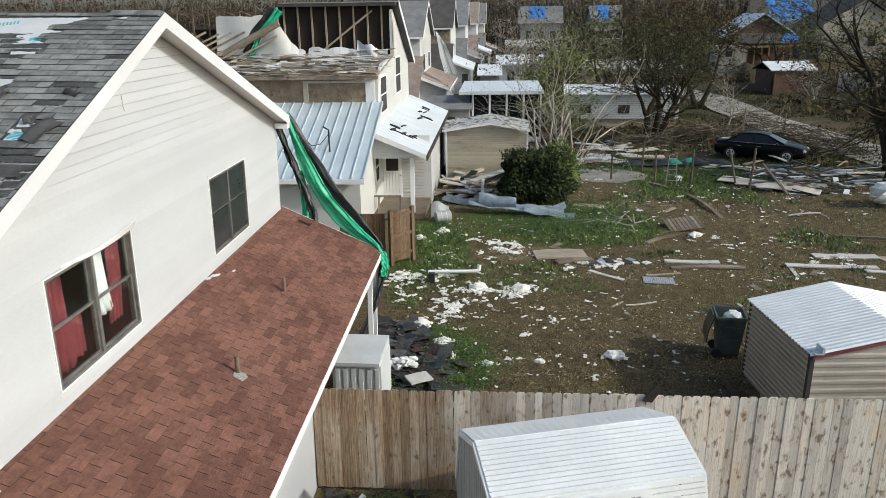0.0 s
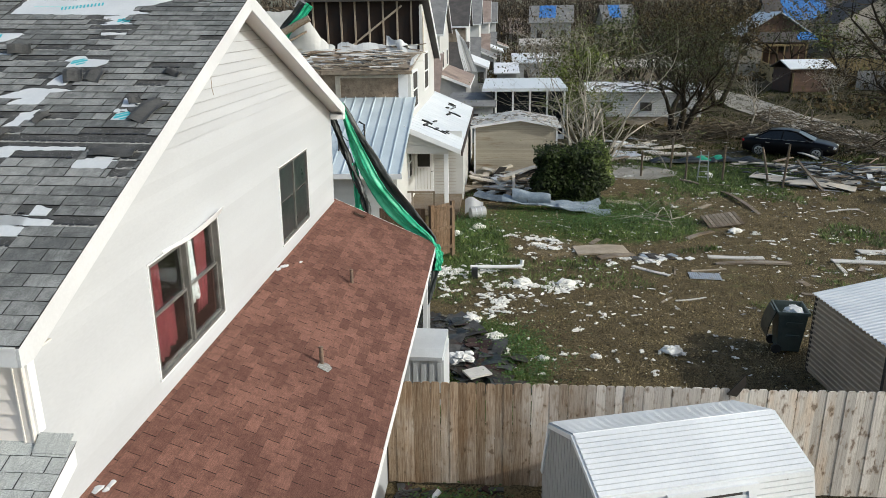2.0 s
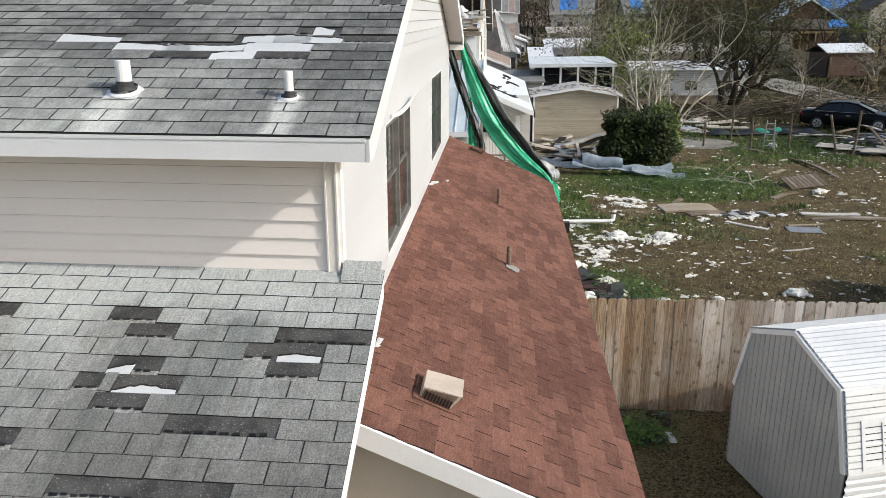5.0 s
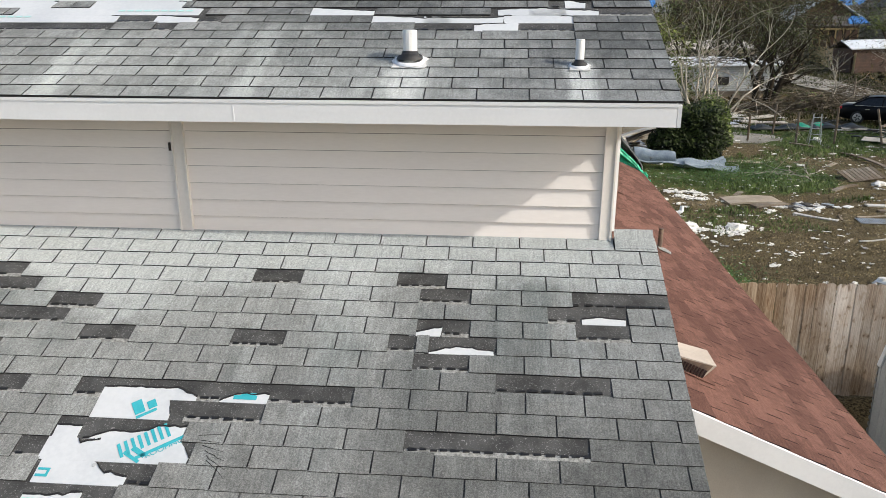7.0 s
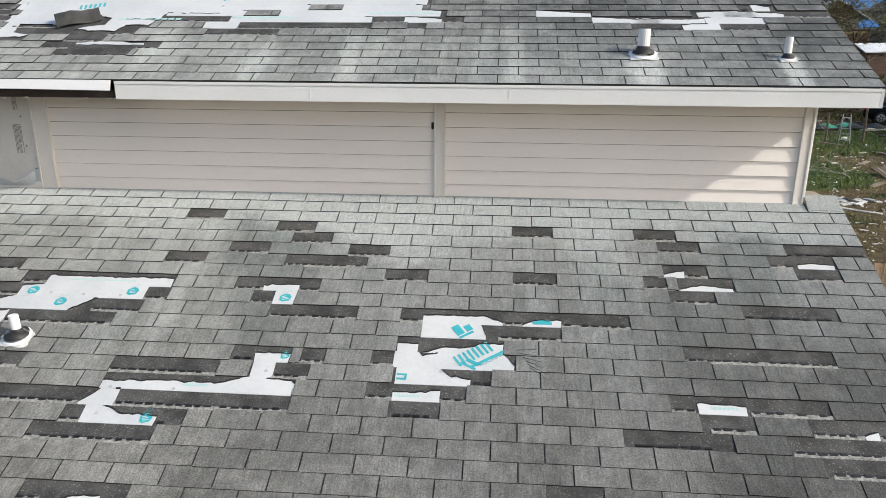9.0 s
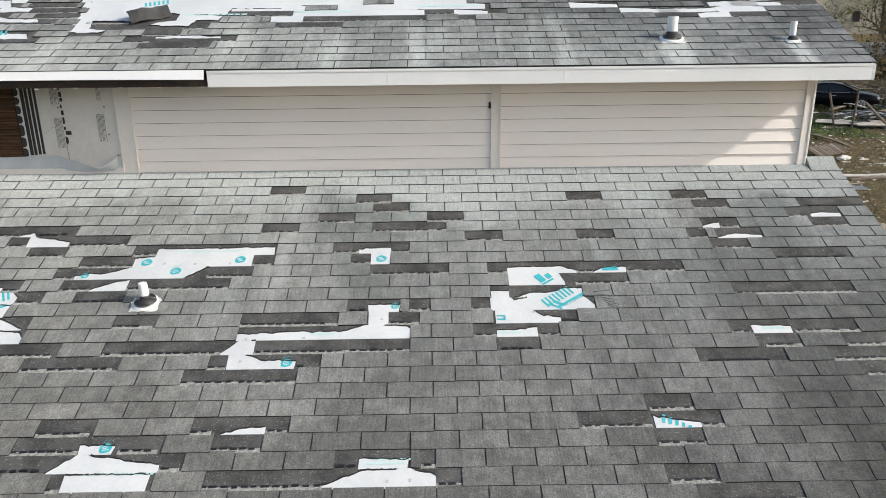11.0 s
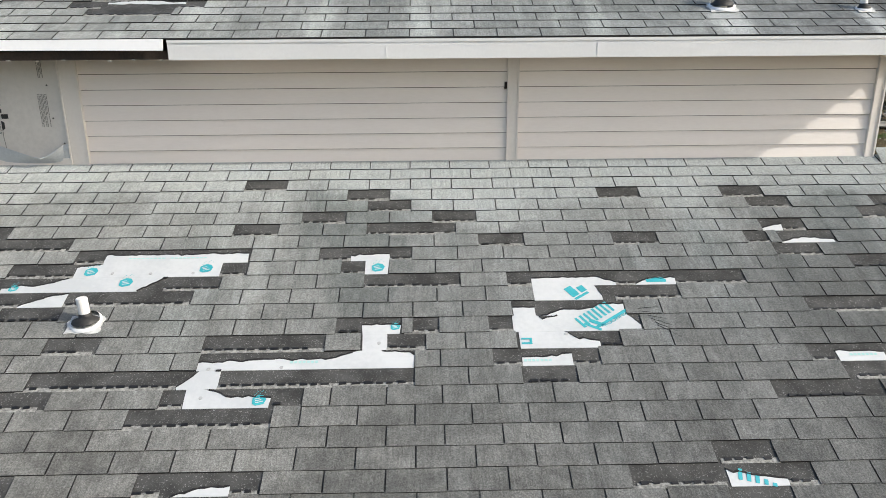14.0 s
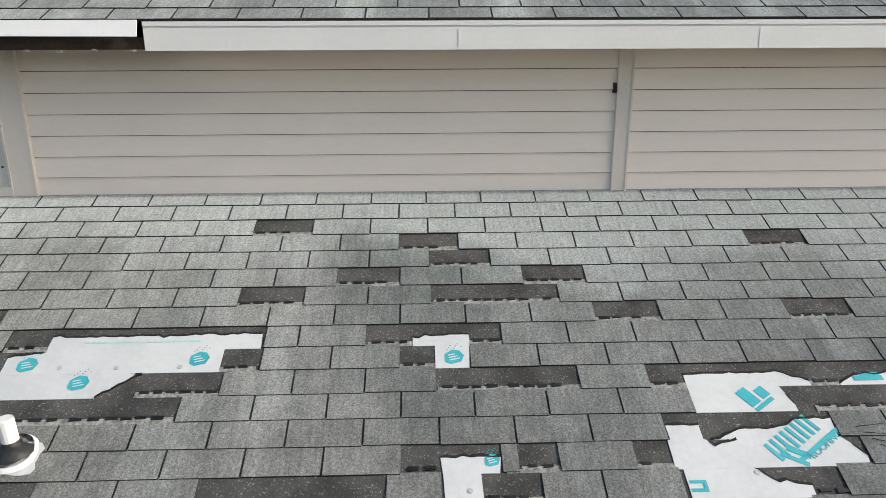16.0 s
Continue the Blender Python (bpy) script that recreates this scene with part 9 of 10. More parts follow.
for cx, cy, sx, sy, n, r in ((4.24, 15.15, 0.42, 0.25, 24, 0.13), (5.45, 15.15, 0.36, 0.2, 30, 0.14), (4.95, 19.85, 0.45, 0.3, 26, 0.12), (5.3, 19.0, 0.4, 0.25, 22, 0.12), (1.9, 16.25, 0.35, 0.35, 26, 0.12), (3.4, 13.7, 0.3, 0.45, 20, 0.1), (8.3, 17.6, 0.5, 0.3, 16, 0.12), (3.45, 13.8, 0.3, 0.6, 16, 0.13), (2.6, 14.6, 0.6, 0.7, 16, 0.1), (3.1, 13.1, 0.6, 0.5, 14, 0.09), (4.9, 14.2, 0.9, 0.6, 18, 0.07), (2.0, 15.9, 0.4, 0.45, 16, 0.12), (3.0, 16.2, 0.5, 0.2, 8, 0.1), (5.0, 19.6, 0.6, 0.6, 14, 0.11), (4.3, 18.5, 0.9, 0.45, 18, 0.1), (2.9, 17.6, 0.4, 0.8, 10, 0.09),
                              (4.9, 12.4, 0.8, 0.6, 12, 0.075), (5.1, 10.9, 0.5, 0.35, 8, 0.08), (6.8, 10.6, 0.8, 0.4, 8, 0.06), (8.1, 17.8, 0.5, 0.35, 9, 0.12), (6.5, 15.6, 1.2, 0.8, 16, 0.06), (6.5, 12.6, 1.6, 1.3, 26, 0.045),
                              (10.3, 24.3, 0.9, 0.7, 10, 0.11), (10.3, 27.4, 0.5, 0.4, 5, 0.1), (14.0, 20.6, 1.8, 0.6, 16, 0.1), (12.0, 19.5, 1.6, 0.6, 14, 0.08), (16.0, 19.6, 1.4, 0.6, 10, 0.1), (15.4, 17.8, 2.0, 0.5, 12, 0.11), (3.0, 20.8, 0.7, 0.7, 8, 0.1), (9.0, 12.5, 2.0, 1.6, 22, 0.04), (19, 29, 2.5, 2.5, 26, 0.12), (13, 37, 4, 3, 26, 0.14)):
    for i in range(round(n * 0.62)):
        fluff_at(rng.gauss(cx, sx), rng.gauss(cy, sy), r * rng.uniform(0.35, 1.35))
for i in range(1150):
    y = 7.0 + 27 * rng.random() ** 1.25
    fluff_at(2.4 + (5.2 + y * 0.5) * rng.random() ** 1.3, y, 0.005 + 0.045 * rng.random() ** 3)
solid("insulation_fluff", fluff, INSUL, "scattered tufts of white insulation on grass", "insulation", kind="stuff")
for x, y, s in ((7.5, 10.85, 0.28), (2.85, 12.6, 0.27), (3.47, 11.55, 0.25), (3.55, 10.8, 0.26), (4.55, 10.47, 0.17), (5.75, 10.6, 0.13), (2.04, 20.3, 0.24), (2.82, 21.2, 0.26), (11.9, 20.9, 0.26), (13.7, 31.0, 0.2), (5.5, 15.25, 0.3), (4.25, 15.35, 0.28)):
    g = Geo()
    g.lump((0, 0, s * 0.14), (s * 0.85, s * 0.7, s * 0.42), rng.randint(0, 9999), 0.4, 7, 11)
    for k in range(22):
        a, b = rng.gauss(0, s * 0.42), rng.gauss(0, s * 0.34)
        e = max(0.0, 1 - (a / s) ** 2 - (b / s) ** 2)
        q = s * rng.uniform(0.1, 0.24)
        g.lump((a, b, s * 0.5 * e * rng.uniform(0.3, 1) + q * 0.3), (q * rng.uniform(0.7, 1.4), q * rng.uniform(0.7, 1.3), q * rng.uniform(0.6, 1.1)), rng.randint(0, 9999), 0.7, 4, 6)
    solid("insulation_clump", g, INSUL, "fluffy clump of white insulation on the lawn", "insulation", "insulation clumps", m=Matrix.Translation((x, y, gz(x, y))))


BLUE_STEEL = surf("dented_blue_steel", (0.22, 0.27, 0.31), (0.36, 0.41, 0.45), 3.0, 0.5, 0.2, 30.0, 0.25, dirt=(0.16, 0.16, 0.15), dirt_at=0.58)


def plank(x, y, ln, wd, th, ang, mat, label, tilt=0.0, z=0.0, name="board", group="scattered boards", cat="board"):
    g = Geo()
    bow = rng.uniform(-0.02, 0.03) * ln

    def q(s, t, h):
        return (s * ln / 2, t * wd / 2, h + bow * (1 - s * s))

    k = 4
    for i in range(k):
        a, b = -1 + 2 * i / k, -1 + 2 * (i + 1) / k
        g.hexa([q(a, -1, 0), q(b, -1, 0), q(b, 1, 0), q(a, 1, 0), q(a, -1, th), q(b, -1, th), q(b, 1, th), q(a, 1, th)])
    h = abs(math.sin(radians(tilt))) * ln / 2
    return solid(name, g, mat, label, cat, group, m=pose(x, y, gz(x, y) + z + h + max(0, -bow), 0, tilt, ang))


WHITE_BOARD = surf("white_painted_board", (0.46, 0.44, 0.4), (0.58, 0.56, 0.52), 2.0, 0.7, 0.2, 30.0, dirt=(0.42, 0.37, 0.3), dirt_at=0.6)
PLY_GREY = surf("weathered_plywood", (0.26, 0.21, 0.15), (0.4, 0.34, 0.26), 2.5, 0.85, 0.25, 30.0, dirt=(0.16, 0.12, 0.08), dirt_at=0.6)
PLY_PALE = surf("pale_gypsum_sheet", (0.46, 0.41, 0.33), (0.58, 0.53, 0.45), 2.5, 0.85, 0.25, 30.0, dirt=(0.32, 0.27, 0.2), dirt_at=0.62)
plank(6.9, 18.5, 1.7, 0.9, 0.05, 6, PLY_GREY, "warped brown plywood sheet on the lawn", z=0.03, name="plywood_sheet", cat="plywood")
plank(7.3, 17.9, 1.3, 0.3, 0.05, 24, OLD_WOOD, "broken brown board beside plywood", 2)
plank(8.12, 16.5, 1.25, 0.16, 0.03, -42, WHITE_BOARD, "white painted board on grass")
plank(8.85, 16.55, 0.7, 0.06, 0.03, 75, OLD_WOOD, "short old lumber piece")
plank(11.05, 17.95, 1.7, 0.26, 0.04, -3, WHITE_BOARD, "white torn trim board on grass")
plank(11.4, 17.35, 2.3, 0.2, 0.06, 3, OLD_WOOD, "long pale lumber beam on grass")
plank(15.2, 17.5, 2.7, 0.28, 0.04, -4, WHITE_BOARD, "long white siding board on grass")
plank(16.1, 18.6, 2.0, 0.4, 0.04, -2, WHITE_BOARD, "white siding boards stacked on grass")
plank(17.9, 18.3, 1.6, 0.8, 0.03, 8, PLY_GREY, "brown plywood sheet lying in grass")
plank(17.2, 17.0, 2.4, 0.2, 0.04, -3, WHITE_BOARD, "long white siding board on grass")
plank(18.6, 20.6, 3.2, 0.12, 0.05, -12, OLD_WOOD, "long thin lumber in dry grass")
plank(13.45, 25.4, 4.0, 0.17, 0.05, -86, OLD_WOOD, "grey weathered plank on grass")
plank(10.6, 20.5, 1.5, 0.18, 0.05, 40, OLD_WOOD, "grey weathered plank on grass")
plank(12.4, 29.2, 1.4, 0.2, 0.05, -60, OLD_WOOD, "grey plank beside a ladder")
plank(8.7, 25.3, 1.4, 0.5, 0.03, -20, PLY_GREY, "flat brown sheet on grass")
plank(9.6, 23.3, 1.2, 0.1, 0.03, -35, OLD_WOOD, "thin grey stick of lumber")
for i in range(40):
    y = rng.uniform(14, 34)
    x = rng.uniform(3.5, 9 + y * 0.45)
    plank(x, y, rng.uniform(0.3, 1.1), rng.uniform(0.05, 0.2), 0.025, rng.uniform(0, 180), rng.choice((OLD_WOOD, WHITE_BOARD, PLY_GREY, OLD_WOOD)), "small broken board scrap on grass", name="board_scrap", group="board scraps")
for i in range(26):
    plank(rng.gauss(8.4, 0.55), rng.gauss(17.75, 0.22), rng.uniform(0.12, 0.5), rng.uniform(0.06, 0.25), 0.03, rng.uniform(0, 180), rng.choice((BLACK_SCRAP, FLAP, BLUE_STEEL, WHITE_BOARD, CURTAIN_WHITE)), "small torn roofing and trim scrap on grass", rng.uniform(-8, 8), 0.01, "lawn_scrap", "scraps on the lawn", "debris")
# metal grate panel
grate = thing("grate_panel", "grey wire grate panel lying flat", "grate", pose(9.62, 16.13, gz(9.62, 16.13) + 0.03, 0, 0, -6))
g = Geo()
g.span((-0.45, -0.28, 0), (0.45, 0.28, 0.012))
part("panel", g, GALV, grate)
for i in range(15):
    g = Geo()
    g.span((-0.44 + i * 0.062, -0.28, 0.013), (-0.425 + i * 0.062, 0.28, 0.025))
    part("wire", g, SHED_GREY, grate)
# slatted pallet panel
pal = thing("slat_panel", "broken wooden slat panel tilted on the lawn", "panel", pose(11.75, 21.9, 0.16, 12, -6, 6))
for i in range(9):
    g = Geo()
    g.span((-0.65 + i * 0.145, -0.5, 0), (-0.53 + i * 0.145, 0.5, 0.02))
    part("slat", g, OLD_WOOD, pal)
for y in (-0.4, 0.4):
    g = Geo()
    g.span((-0.66, y - 0.04, -0.05), (0.66, y + 0.04, -0.001))
    part("batten", g, OLD_WOOD, pal)
# white pipe with an elbow
wp = thing("drain_pipe", "long white plastic drain pipe with an elbow", "pipe", Matrix.Translation((2.9, 16.25, 0.1)))
g = Geo()
g.tube([(-0.2, 0, 0.05), (1.2, 0.05, 0.06), (1.25, 0.05, 0.06)], 0.055, 10)
part("pipe", g, PVC, wp)
g = Geo()
g.tube([(1.25, 0.05, 0.06), (1.34, 0.08, 0.1), (1.36, 0.12, 0.25)], 0.065, 10)
part("elbow", g, PVC, wp)
g = Geo()
g.span((0.0, -0.3, -0.1), (0.18, -0.1, 0.2))
solid("black_box", g, RUBBER, "small black plastic box on the lawn", "box", m=Matrix.Translation((2.75, 16.0, 0.06)))

# torn roofing near the deck box
for i in range(150):
    x, y = rng.gauss(2.95, 0.42), rng.uniform(8.9, 12.6)
    x -= 0.3 * (y - 10)
    if x < 1.6 or (x < 2.6 and y < 9.35):
        x += 1.0
    s = rng.uniform(0.22, 0.62)
    g = Geo()
    a0, wv = rng.uniform(0, 6), rng.uniform(0.005, 0.03)
    cut = rng.uniform(0.3, 0.9)
    g.sheet(lambda u, v: ((u - 0.5) * s * 1.5, (v - 0.5) * s * (cut + 0.15 * math.sin(7 * u + a0)), wv * (1 + math.sin(4 * u + a0 + 2 * v))), 5, 3)
    ob = solid("roofing_sheet", g, rng.choice((FLAP, FLAP, BLACK_SCRAP, TARP_BLACK, TARP_BLACK, HEADLAP_RED, BLACK_SCRAP)), "crumpled dark roofing sheet on the ground", "debris", "torn roofing sheets", m=pose(x, y, gz(x, y) + 0.03 + 0.16 * rng.random() * max(0, 1 - abs(y - 10.3) / 2), rng.uniform(-16, 16), rng.uniform(-16, 16), rng.uniform(0, 360)))
    thick(ob, 0.012)
plank(3.1, 9.25, 0.5, 0.4, 0.04, 30, WHITE_BOARD, "white broken board on dark roofing", z=0.2)
g = Geo()
for k in range(14):
    g.lump((rng.gauss(0, 0.16), rng.gauss(0, 0.1), 0.1 + abs(rng.gauss(0, 0.05))), (0.12, 0.1, 0.08), k + 7, 0.5)
solid("plastic_bag", g, CURTAIN_WHITE, "crumpled white plastic bag on torn roofing", "bag", kind="stuff", m=Matrix.Translation((2.6, 9.9, gz(2.6, 9.9) + 0.1)))

# long torn metal sheets before the hedge
sheet_g = ((5.0, 24.0, 2.6, -8, 0.5), (6.3, 23.7, 2.4, -3, 0.5), (6.9, 23.35, 2.0, -6, 0.4), (3.6, 25.6, 2.2, -20, 0.6), (6.6, 24.1, 2.0, 4, 0.35))
for k, (x, y, ln, ang, wd) in enumerate(sheet_g):
    g = Geo()
    g.sheet(lambda u, v: ((u - 0.5) * ln, (v - 0.5) * wd, 0.14 + 0.12 * math.sin(3 * u + k) + 0.1 * v + 0.035 * math.sin(v * 34) + 0.05 * math.sin(11 * u + 5 * v + k) * math.sin(4 * v + k) + (0.7 * max(0, 0.35 - u) if k == 0 else 0)), 30, 24)
    thick(solid("metal_sheet", g, BLUE_STEEL, "long torn blue-grey roof sheet on grass", "metal sheet", "torn metal sheets", m=pose(x, y, gz(x, y) + 0.02, 0, 0, ang)), 0.006)
g = Geo()
g.sheet(lambda u, v: (4.1 + 1.5 * u, 24.4 - 0.5 * u + 0.34 * math.cos(0.4 + 3.6 * v) * (1 - 0.3 * u), 0.4 + 0.34 * math.sin(0.4 + 3.6 * v) * (1 - 0.35 * u) + 0.03 * math.sin(9 * u)), 14, 16)
thick(solid("curled_sheet", g, BLUE_STEEL, "curled blue-grey metal sheet before a hedge", "metal sheet"), 0.006)
# rubble between porch and shed
for i in range(80):
    x, y = rng.gauss(3.9, 0.9), rng.gauss(28.2, 1.0)
    if x < 2.2:
        x = 4.4 - x
    plank(x, min(y, 30.2), rng.uniform(0.4, 2.0), rng.uniform(0.08, 0.45), rng.uniform(0.02, 0.1), rng.uniform(0, 180), rng.choice((OLD_WOOD, WHITE_BOARD, PLY_GREY, PINK_INS, BLACK_SCRAP, GALV)), "broken lumber heaped beside a shed", rng.uniform(-14, 14), rng.uniform(0, 0.35), "rubble_board", "rubble beside the shed", "rubble")
plank(4.6, 28.4, 2.4, 0.35, 0.06, 22, WHITE_BOARD, "long pale board leaning on rubble", -12, 0.4)
plank(5.2, 28.6, 2.0, 0.3, 0.06, 28, BLACK_SCRAP, "long dark board leaning on rubble", -14, 0.4)
# dented drum
dr = thing("metal_drum", "dented grey metal drum lying on its side", "drum", pose(2.75, 22.4, 0.25, 0, 0, 20))
g = Geo()
g.tube([(-0.3, 0, 0), (-0.28, 0, 0), (0.28, 0, 0.02), (0.3, 0, 0.02)], [0.2, 0.23, 0.22, 0.19], 16)
part("shell", g, SHED_GREY, dr)
for x in (-0.1, 0.1):
    g = Geo()
    g.tube([(x - 0.012, 0, 0.01), (x + 0.012, 0, 0.01)], 0.24, 16)
    part("hoop", g, GALV, dr)
g = Geo()
g.tube([(0.3, 0, 0.02), (0.304, 0, 0.02)], 0.17, 16)
part("open_end", g, DARK_IN, dr, "dark open drum end")
g = Geo()
g.sheet(lambda u, v: (2.25 + 0.7 * u, 22.7 + 0.35 * v, 0.12 + 0.5 * v + 0.1 * math.sin(5 * u)), 8, 5)
thick(solid("metal_scrap", g, SHED_GREY, "bent grey metal scrap beside a drum", "scrap"), 0.01)

# neighbour's board gate
GATE_WOOD = wood_mat("brown_gate_wood", (0.06, 0.036, 0.019), (0.19, 0.12, 0.07), (0.24, 0.2, 0.155), "Z", 0.45)
gate = thing("board_gate", "weathered wooden fence gate with rails and posts", "gate", pose(1.44, 17.3, 0, 0, 0, 47))
for i in range(5):
    g = Geo()
    g.span((0.08 + i * 0.145, 0.0, 0.08), (0.22 + i * 0.145, 0.02, 1.75))
    part("picket", g, GATE_WOOD, gate)
for z in (0.3, 0.95, 1.62):
    g = Geo()
    g.span((0.06, -0.04, z - 0.05), (0.84, -0.001, z + 0.05))
    part("rail", g, GATE_WOOD, gate)
for x in (0.0, 0.9):
    g = Geo()
    g.span((x - 0.06, -0.05, -0.03), (x + 0.06, 0.06, 1.8))
    part("post", g, GATE_WOOD, gate)
side = thing("side_fence", "grey wooden board fence beside a gate", "fence", pose(-0.2, 17.35, 0, 0, 0, 0))
for i in range(10):
    g = Geo()
    g.span((i * 0.145, 0, 0.03), (i * 0.145 + 0.14, 0.02, 1.68))
    part("picket", g, GATE_WOOD, side)
for z in (0.4, 1.3):
    g = Geo()
    g.span((0, 0.021, z - 0.05), (1.45, 0.06, z + 0.05))
    part("rail", g, GATE_WOOD, side)

# step ladder, posts and wire
lad = thing("ladder", "aluminium step ladder standing in the grass", "ladder", pose(13.0, 29.4, 0, 0, 0, -12))
for x0, x1, y0, y1 in ((-0.24, -0.16, 0, 0.12), (0.24, 0.16, 0, 0.12), (-0.24, -0.16, 0.55, 0.14), (0.24, 0.16, 0.55, 0.14)):
    g = Geo()
    g.tube([(x0, y0, 0), (x1, y1, 1.35)], 0.025, 4)
    part("rail", g, RIM, lad)
for i in range(5):
    z = 0.2 + i * 0.25
    w = 0.24 - 0.08 * z / 1.35
    g = Geo()
    g.box((0, 0.12 * z / 1.35, z), (2 * w, 0.07, 0.025))
    part("step", g, RIM, lad)
for x, y, h, lean in ((16.2, 28.3, 1.9, 3), (16.0, 29.6, 1.6, -14), (14.0, 29.8, 1.6, 0), (12.3, 32.9, 1.5, 2), (12.3, 29.8, 1.4, 0), (10.4, 30.6, 1.2, 0), (22.5, 41.5, 1.8, 0), (21.0, 44.5, 1.7, 2)):
    g = Geo()
    g.tube([(0, 0, -0.1), (0.01, 0, h * 0.5), (0, 0, h)], 0.05, 6)
    solid("fence_post", g, OLD_WOOD, "old leaning wooden fence post", "post", "old fence posts", m=pose(x, y, 0, 0, lean, 0))
g = Geo()
g.tube([(16.6, 28.1, 1.25), (17.5, 27.2, 0.05)], 0.06, 4)
solid("leaning_board", g, OLD_WOOD, "board leaning against a post", "board")
g = Geo()


def pad_point(u, v):
    w = 2 * math.pi * u
    r = v * (1 + 0.16 * noise.noise(Vector((2.2 * math.cos(w), 2.2 * math.sin(w), 7))))
    x, y = 10.3 + 2.0 * r * math.cos(w), 31.7 + 1.75 * r * math.sin(w)
    return (x, y, gz(x, y) + 0.012 + 0.035 * (1 - v))


g.sheet(pad_point, 40, 8)
solid("worn_pad", g, ROAD, "pale worn gravelly pad in grass", "pad", kind="structure")
# grass-bare strip of rubble and dirt around row 20-24
for i in range(22):
    plank(rng.uniform(9, 13.5), rng.uniform(34, 42), rng.uniform(0.8, 2.4), rng.uniform(0.2, 0.8), 0.05, rng.uniform(-40, 40), rng.choice((WHITE_BOARD, PLY_PALE, GALV, OLD_WOOD, WRAP)), "pale torn sheet lying in a far yard", rng.uniform(-4, 4), 0.02, "torn_sheet", "torn sheets of the far yard", "sheet")
for i in range(170):
    a = rng.random()
    x, y = rng.gauss(20.2, 1.9), rng.gauss(30.6, 1.7)
    plank(x, y, rng.uniform(0.25, 1.7), rng.uniform(0.03, 0.22), rng.uniform(0.015, 0.05), rng.gauss(-10, 45), rng.choice((OLD_WOOD, WHITE_BOARD, KNEE, CURTAIN_WHITE, BLACK_SCRAP, BLACK_SCRAP, TARP_BLACK, FLAP, FLAP, TARP_BLACK, BLUE_STEEL)), "splintered lumber heaped in the yard", rng.uniform(-8, 8), rng.uniform(0, 0.4), "heap_board", "lumber heap by the car", "lumber")
for x, y, ln, wd, ang in ((16.7, 29.9, 2.6, 1.2, -30), (17.9, 28.2, 2.6, 1.1, -28), (16.9, 28.6, 2.4, 0.3, -35), (18.8, 29.2, 2.2, 0.9, -20), (22.4, 32.2, 2.0, 1.0, 10), (17.2, 33.4, 2.6, 0.4, -12), (18.3, 32.6, 2.4, 0.3, -8), (16.2, 33.6, 1.4, 0.4, 20)):
    plank(x, y, ln, wd, 0.03, ang, PLY_PALE, "pale wall sheet lying in the yard", 1.5, 0.05, "wall_sheet", "fallen wall sheets", "wall sheet")
for x, y, ln, a2 in ((13.2, 34.2, 3.4, 4), (16.0, 34.4, 2.6, -6), (14.6, 34.6, 2.2, 12)):
    g = Geo()
    g.sheet(lambda u, v: ((u - 0.5) * ln, (v - 0.5) * 0.9, 0.1 + 0.22 * math.sin(7 * u + ln) ** 2 * math.sin(math.pi * v) + 0.05 * math.sin(11 * v)), 20, 8)
    thick(solid("fallen_tarpaulin", g, TARP_GREEN if a2 == 12 else TARP_BLACK, "crumpled dark green tarpaulin on grass", "tarpaulin", "fallen tarpaulins", m=pose(x, y, gz(x, y), 0, 0, a2), smooth=True), 0.01)
g = Geo()
for k in range(10):
    g.lump((rng.gauss(0, 0.35), rng.gauss(0, 0.25), 0.35 + abs(rng.gauss(0, 0.25))), (0.4, 0.35, 0.35), k, 0.3)
solid("white_wrap_bundle", g, CURTAIN_WHITE, "crumpled white plastic bundle beside a trunk", "plastic bundle", m=Matrix.Translation((20.9, 25.4, 0)))

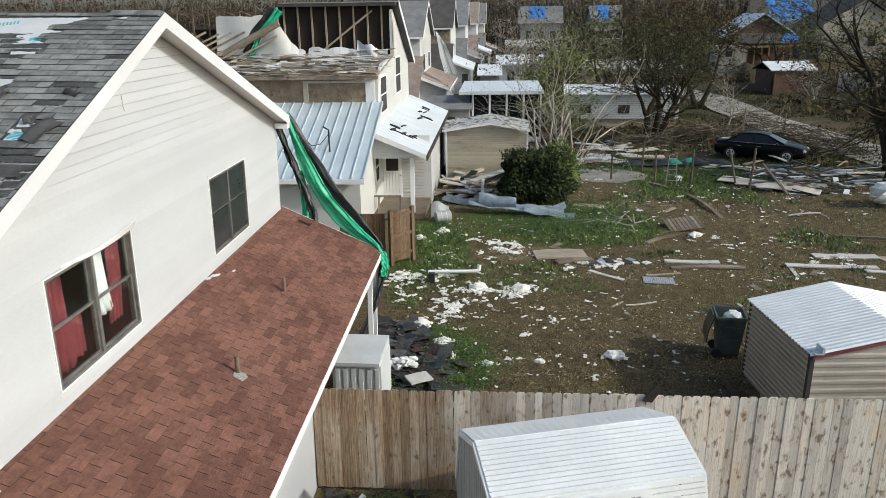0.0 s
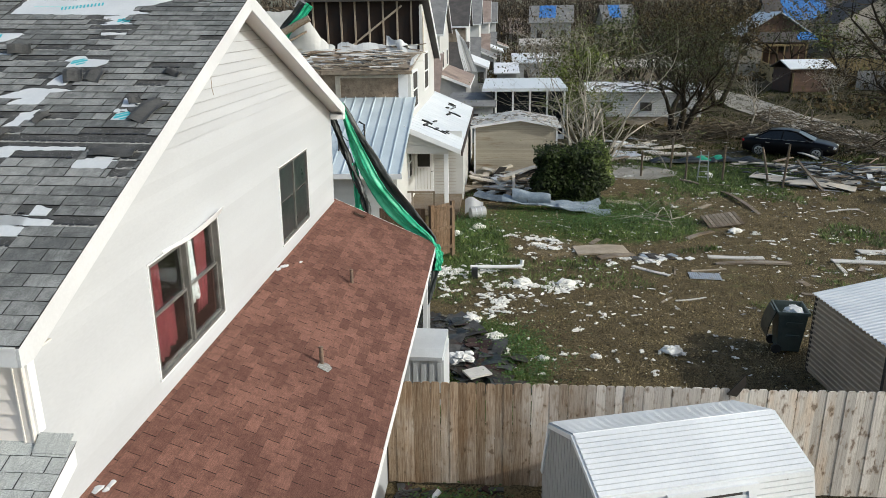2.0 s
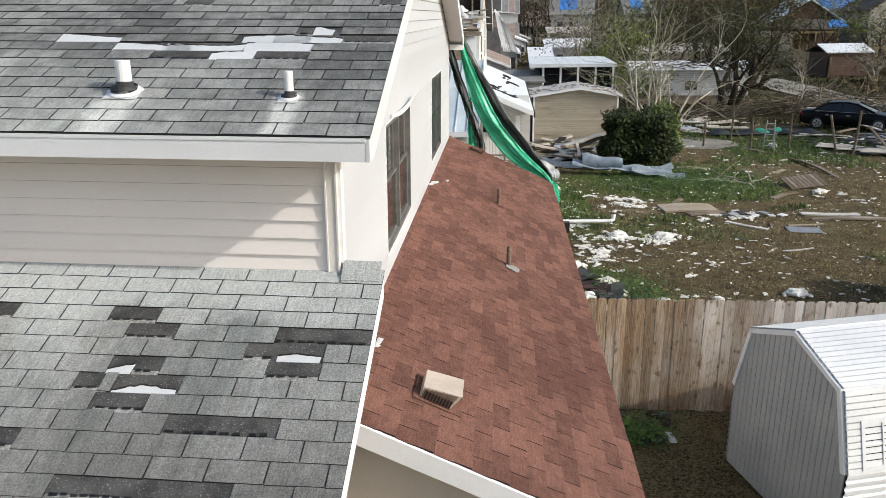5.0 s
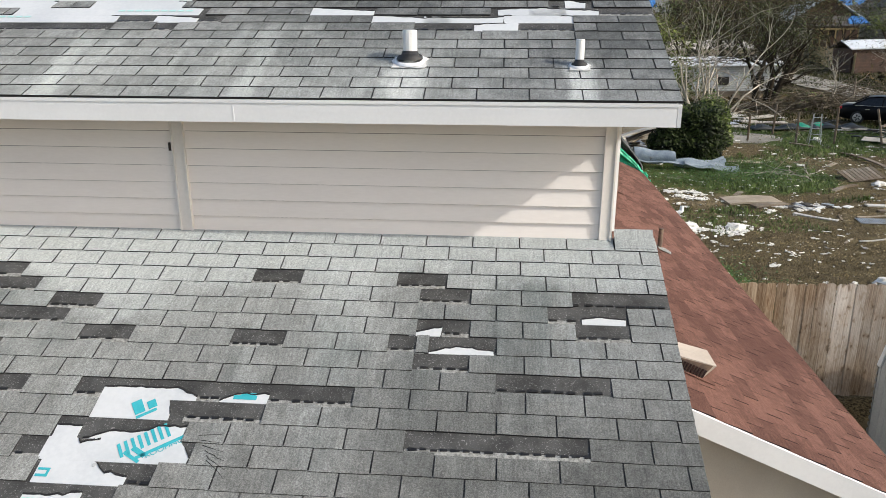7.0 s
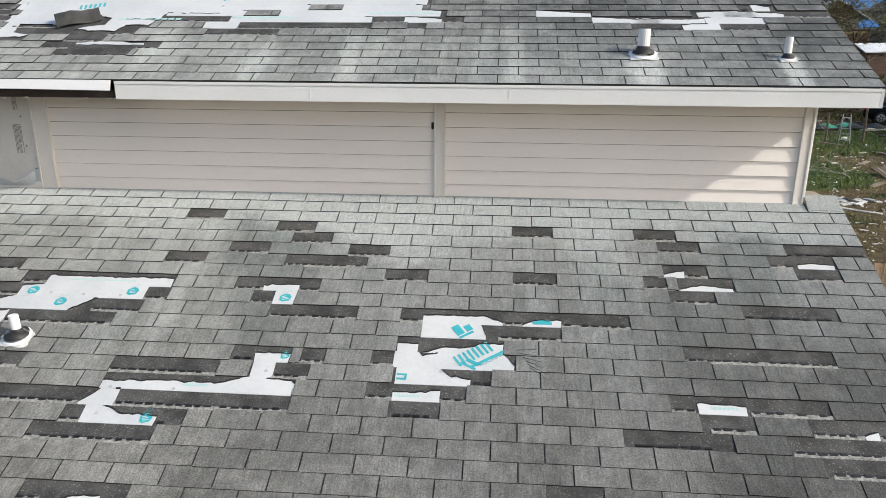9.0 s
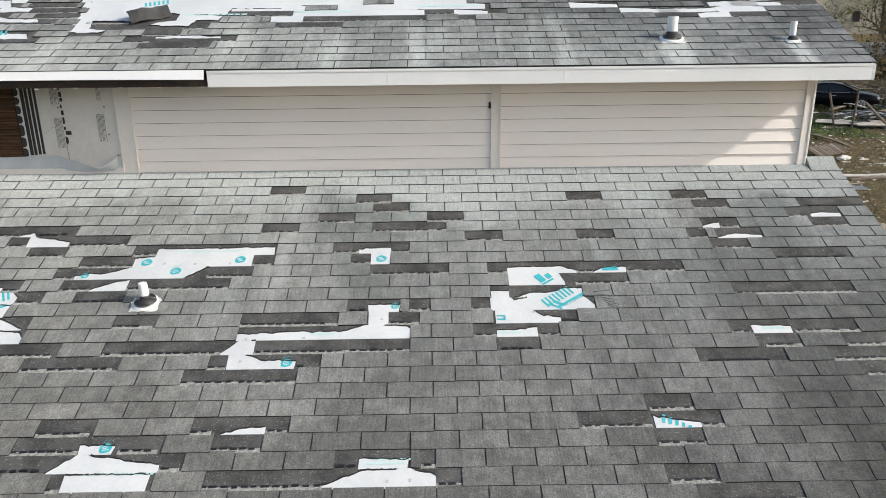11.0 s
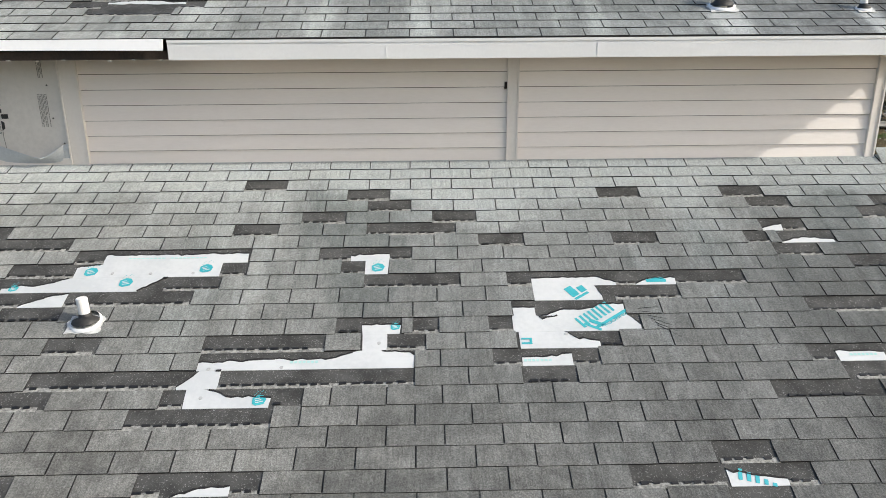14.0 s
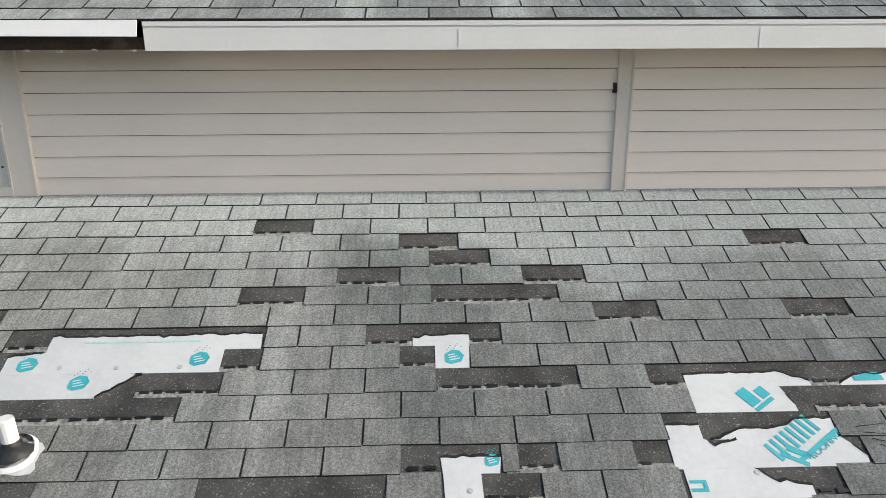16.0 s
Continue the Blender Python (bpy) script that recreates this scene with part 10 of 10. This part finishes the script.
# boards fallen on the back of the car
plank(18.0, 36.7, 1.3, 0.22, 0.04, -10, WHITE_BOARD, "pale board lying on a car boot", 0, 1.02, "fallen_board", "boards on the car", "board")
plank(18.25, 37.05, 1.5, 0.12, 0.05, 24, OLD_WOOD, "broken timber leaning on a car boot", -14, 0.75, "fallen_board", "boards on the car", "board")

# brush heaps of broken limbs
for cx, cy, sx, sy, n, hh in ((22.6, 41.0, 3.2, 2.4, 420, 1.4), (18.0, 43.0, 3.4, 2.2, 420, 1.1), (24.3, 37.2, 1.2, 1.8, 160, 0.9), (14.2, 41.5, 2.4, 1.2, 160, 0.7), (23.4, 50.0, 1.4, 3.0, 160, 0.9), (9.6, 22.4, 0.9, 0.7, 16, 0.2)):
    g = Geo()
    for i in range(n):
        x, y = rng.gauss(0, sx * 0.5), rng.gauss(0, sy * 0.5)
        e = max(0, 1 - (x / sx) ** 2 - (y / sy) ** 2)
        z = rng.uniform(0.02, 1) * hh * e + 0.05
        w, ln = rng.uniform(0, 6.28), rng.uniform(0.6, 2.4)
        d = Vector((math.cos(w), math.sin(w), rng.gauss(0, 0.22))) * ln
        p = Vector((x, y, z))
        m_ = p + d * 0.5 + Vector((rng.gauss(0, 0.1), rng.gauss(0, 0.1), rng.gauss(0, 0.1)))
        q = p + d
        q.z = max(q.z, 0.02)
        m_.z = max(m_.z, 0.02)
        r = rng.uniform(0.008, 0.035)
        g.tube([p, m_, q], [r, r * 0.8, r * 0.3], 4, False)
    solid("brush_heap", g, BARK_MID if n > 100 else BARK_GREY, "tangled heap of broken grey limbs", "brush", "brush heaps", kind="stuff", m=Matrix.Translation((cx, cy, 0)))

# ---- the lie of the land: the lots rise a little away from the house ----
LIE = Matrix.Translation((0.173, -0.12, 0.073)) @ pose(0, 0, 0, -0.3, -1.03, -0.32)
AT_HOUSE = ("house", "tarpaulin", "curtain", "vent_pipe", "roof_vent", "siding_scrap", "shingle_flap", "sun", "camera")
for ob in scene.objects:
    if ob.parent is None and ob.name.split(".")[0] not in AT_HOUSE:
        ob.matrix_basis = LIE @ ob.matrix_basis
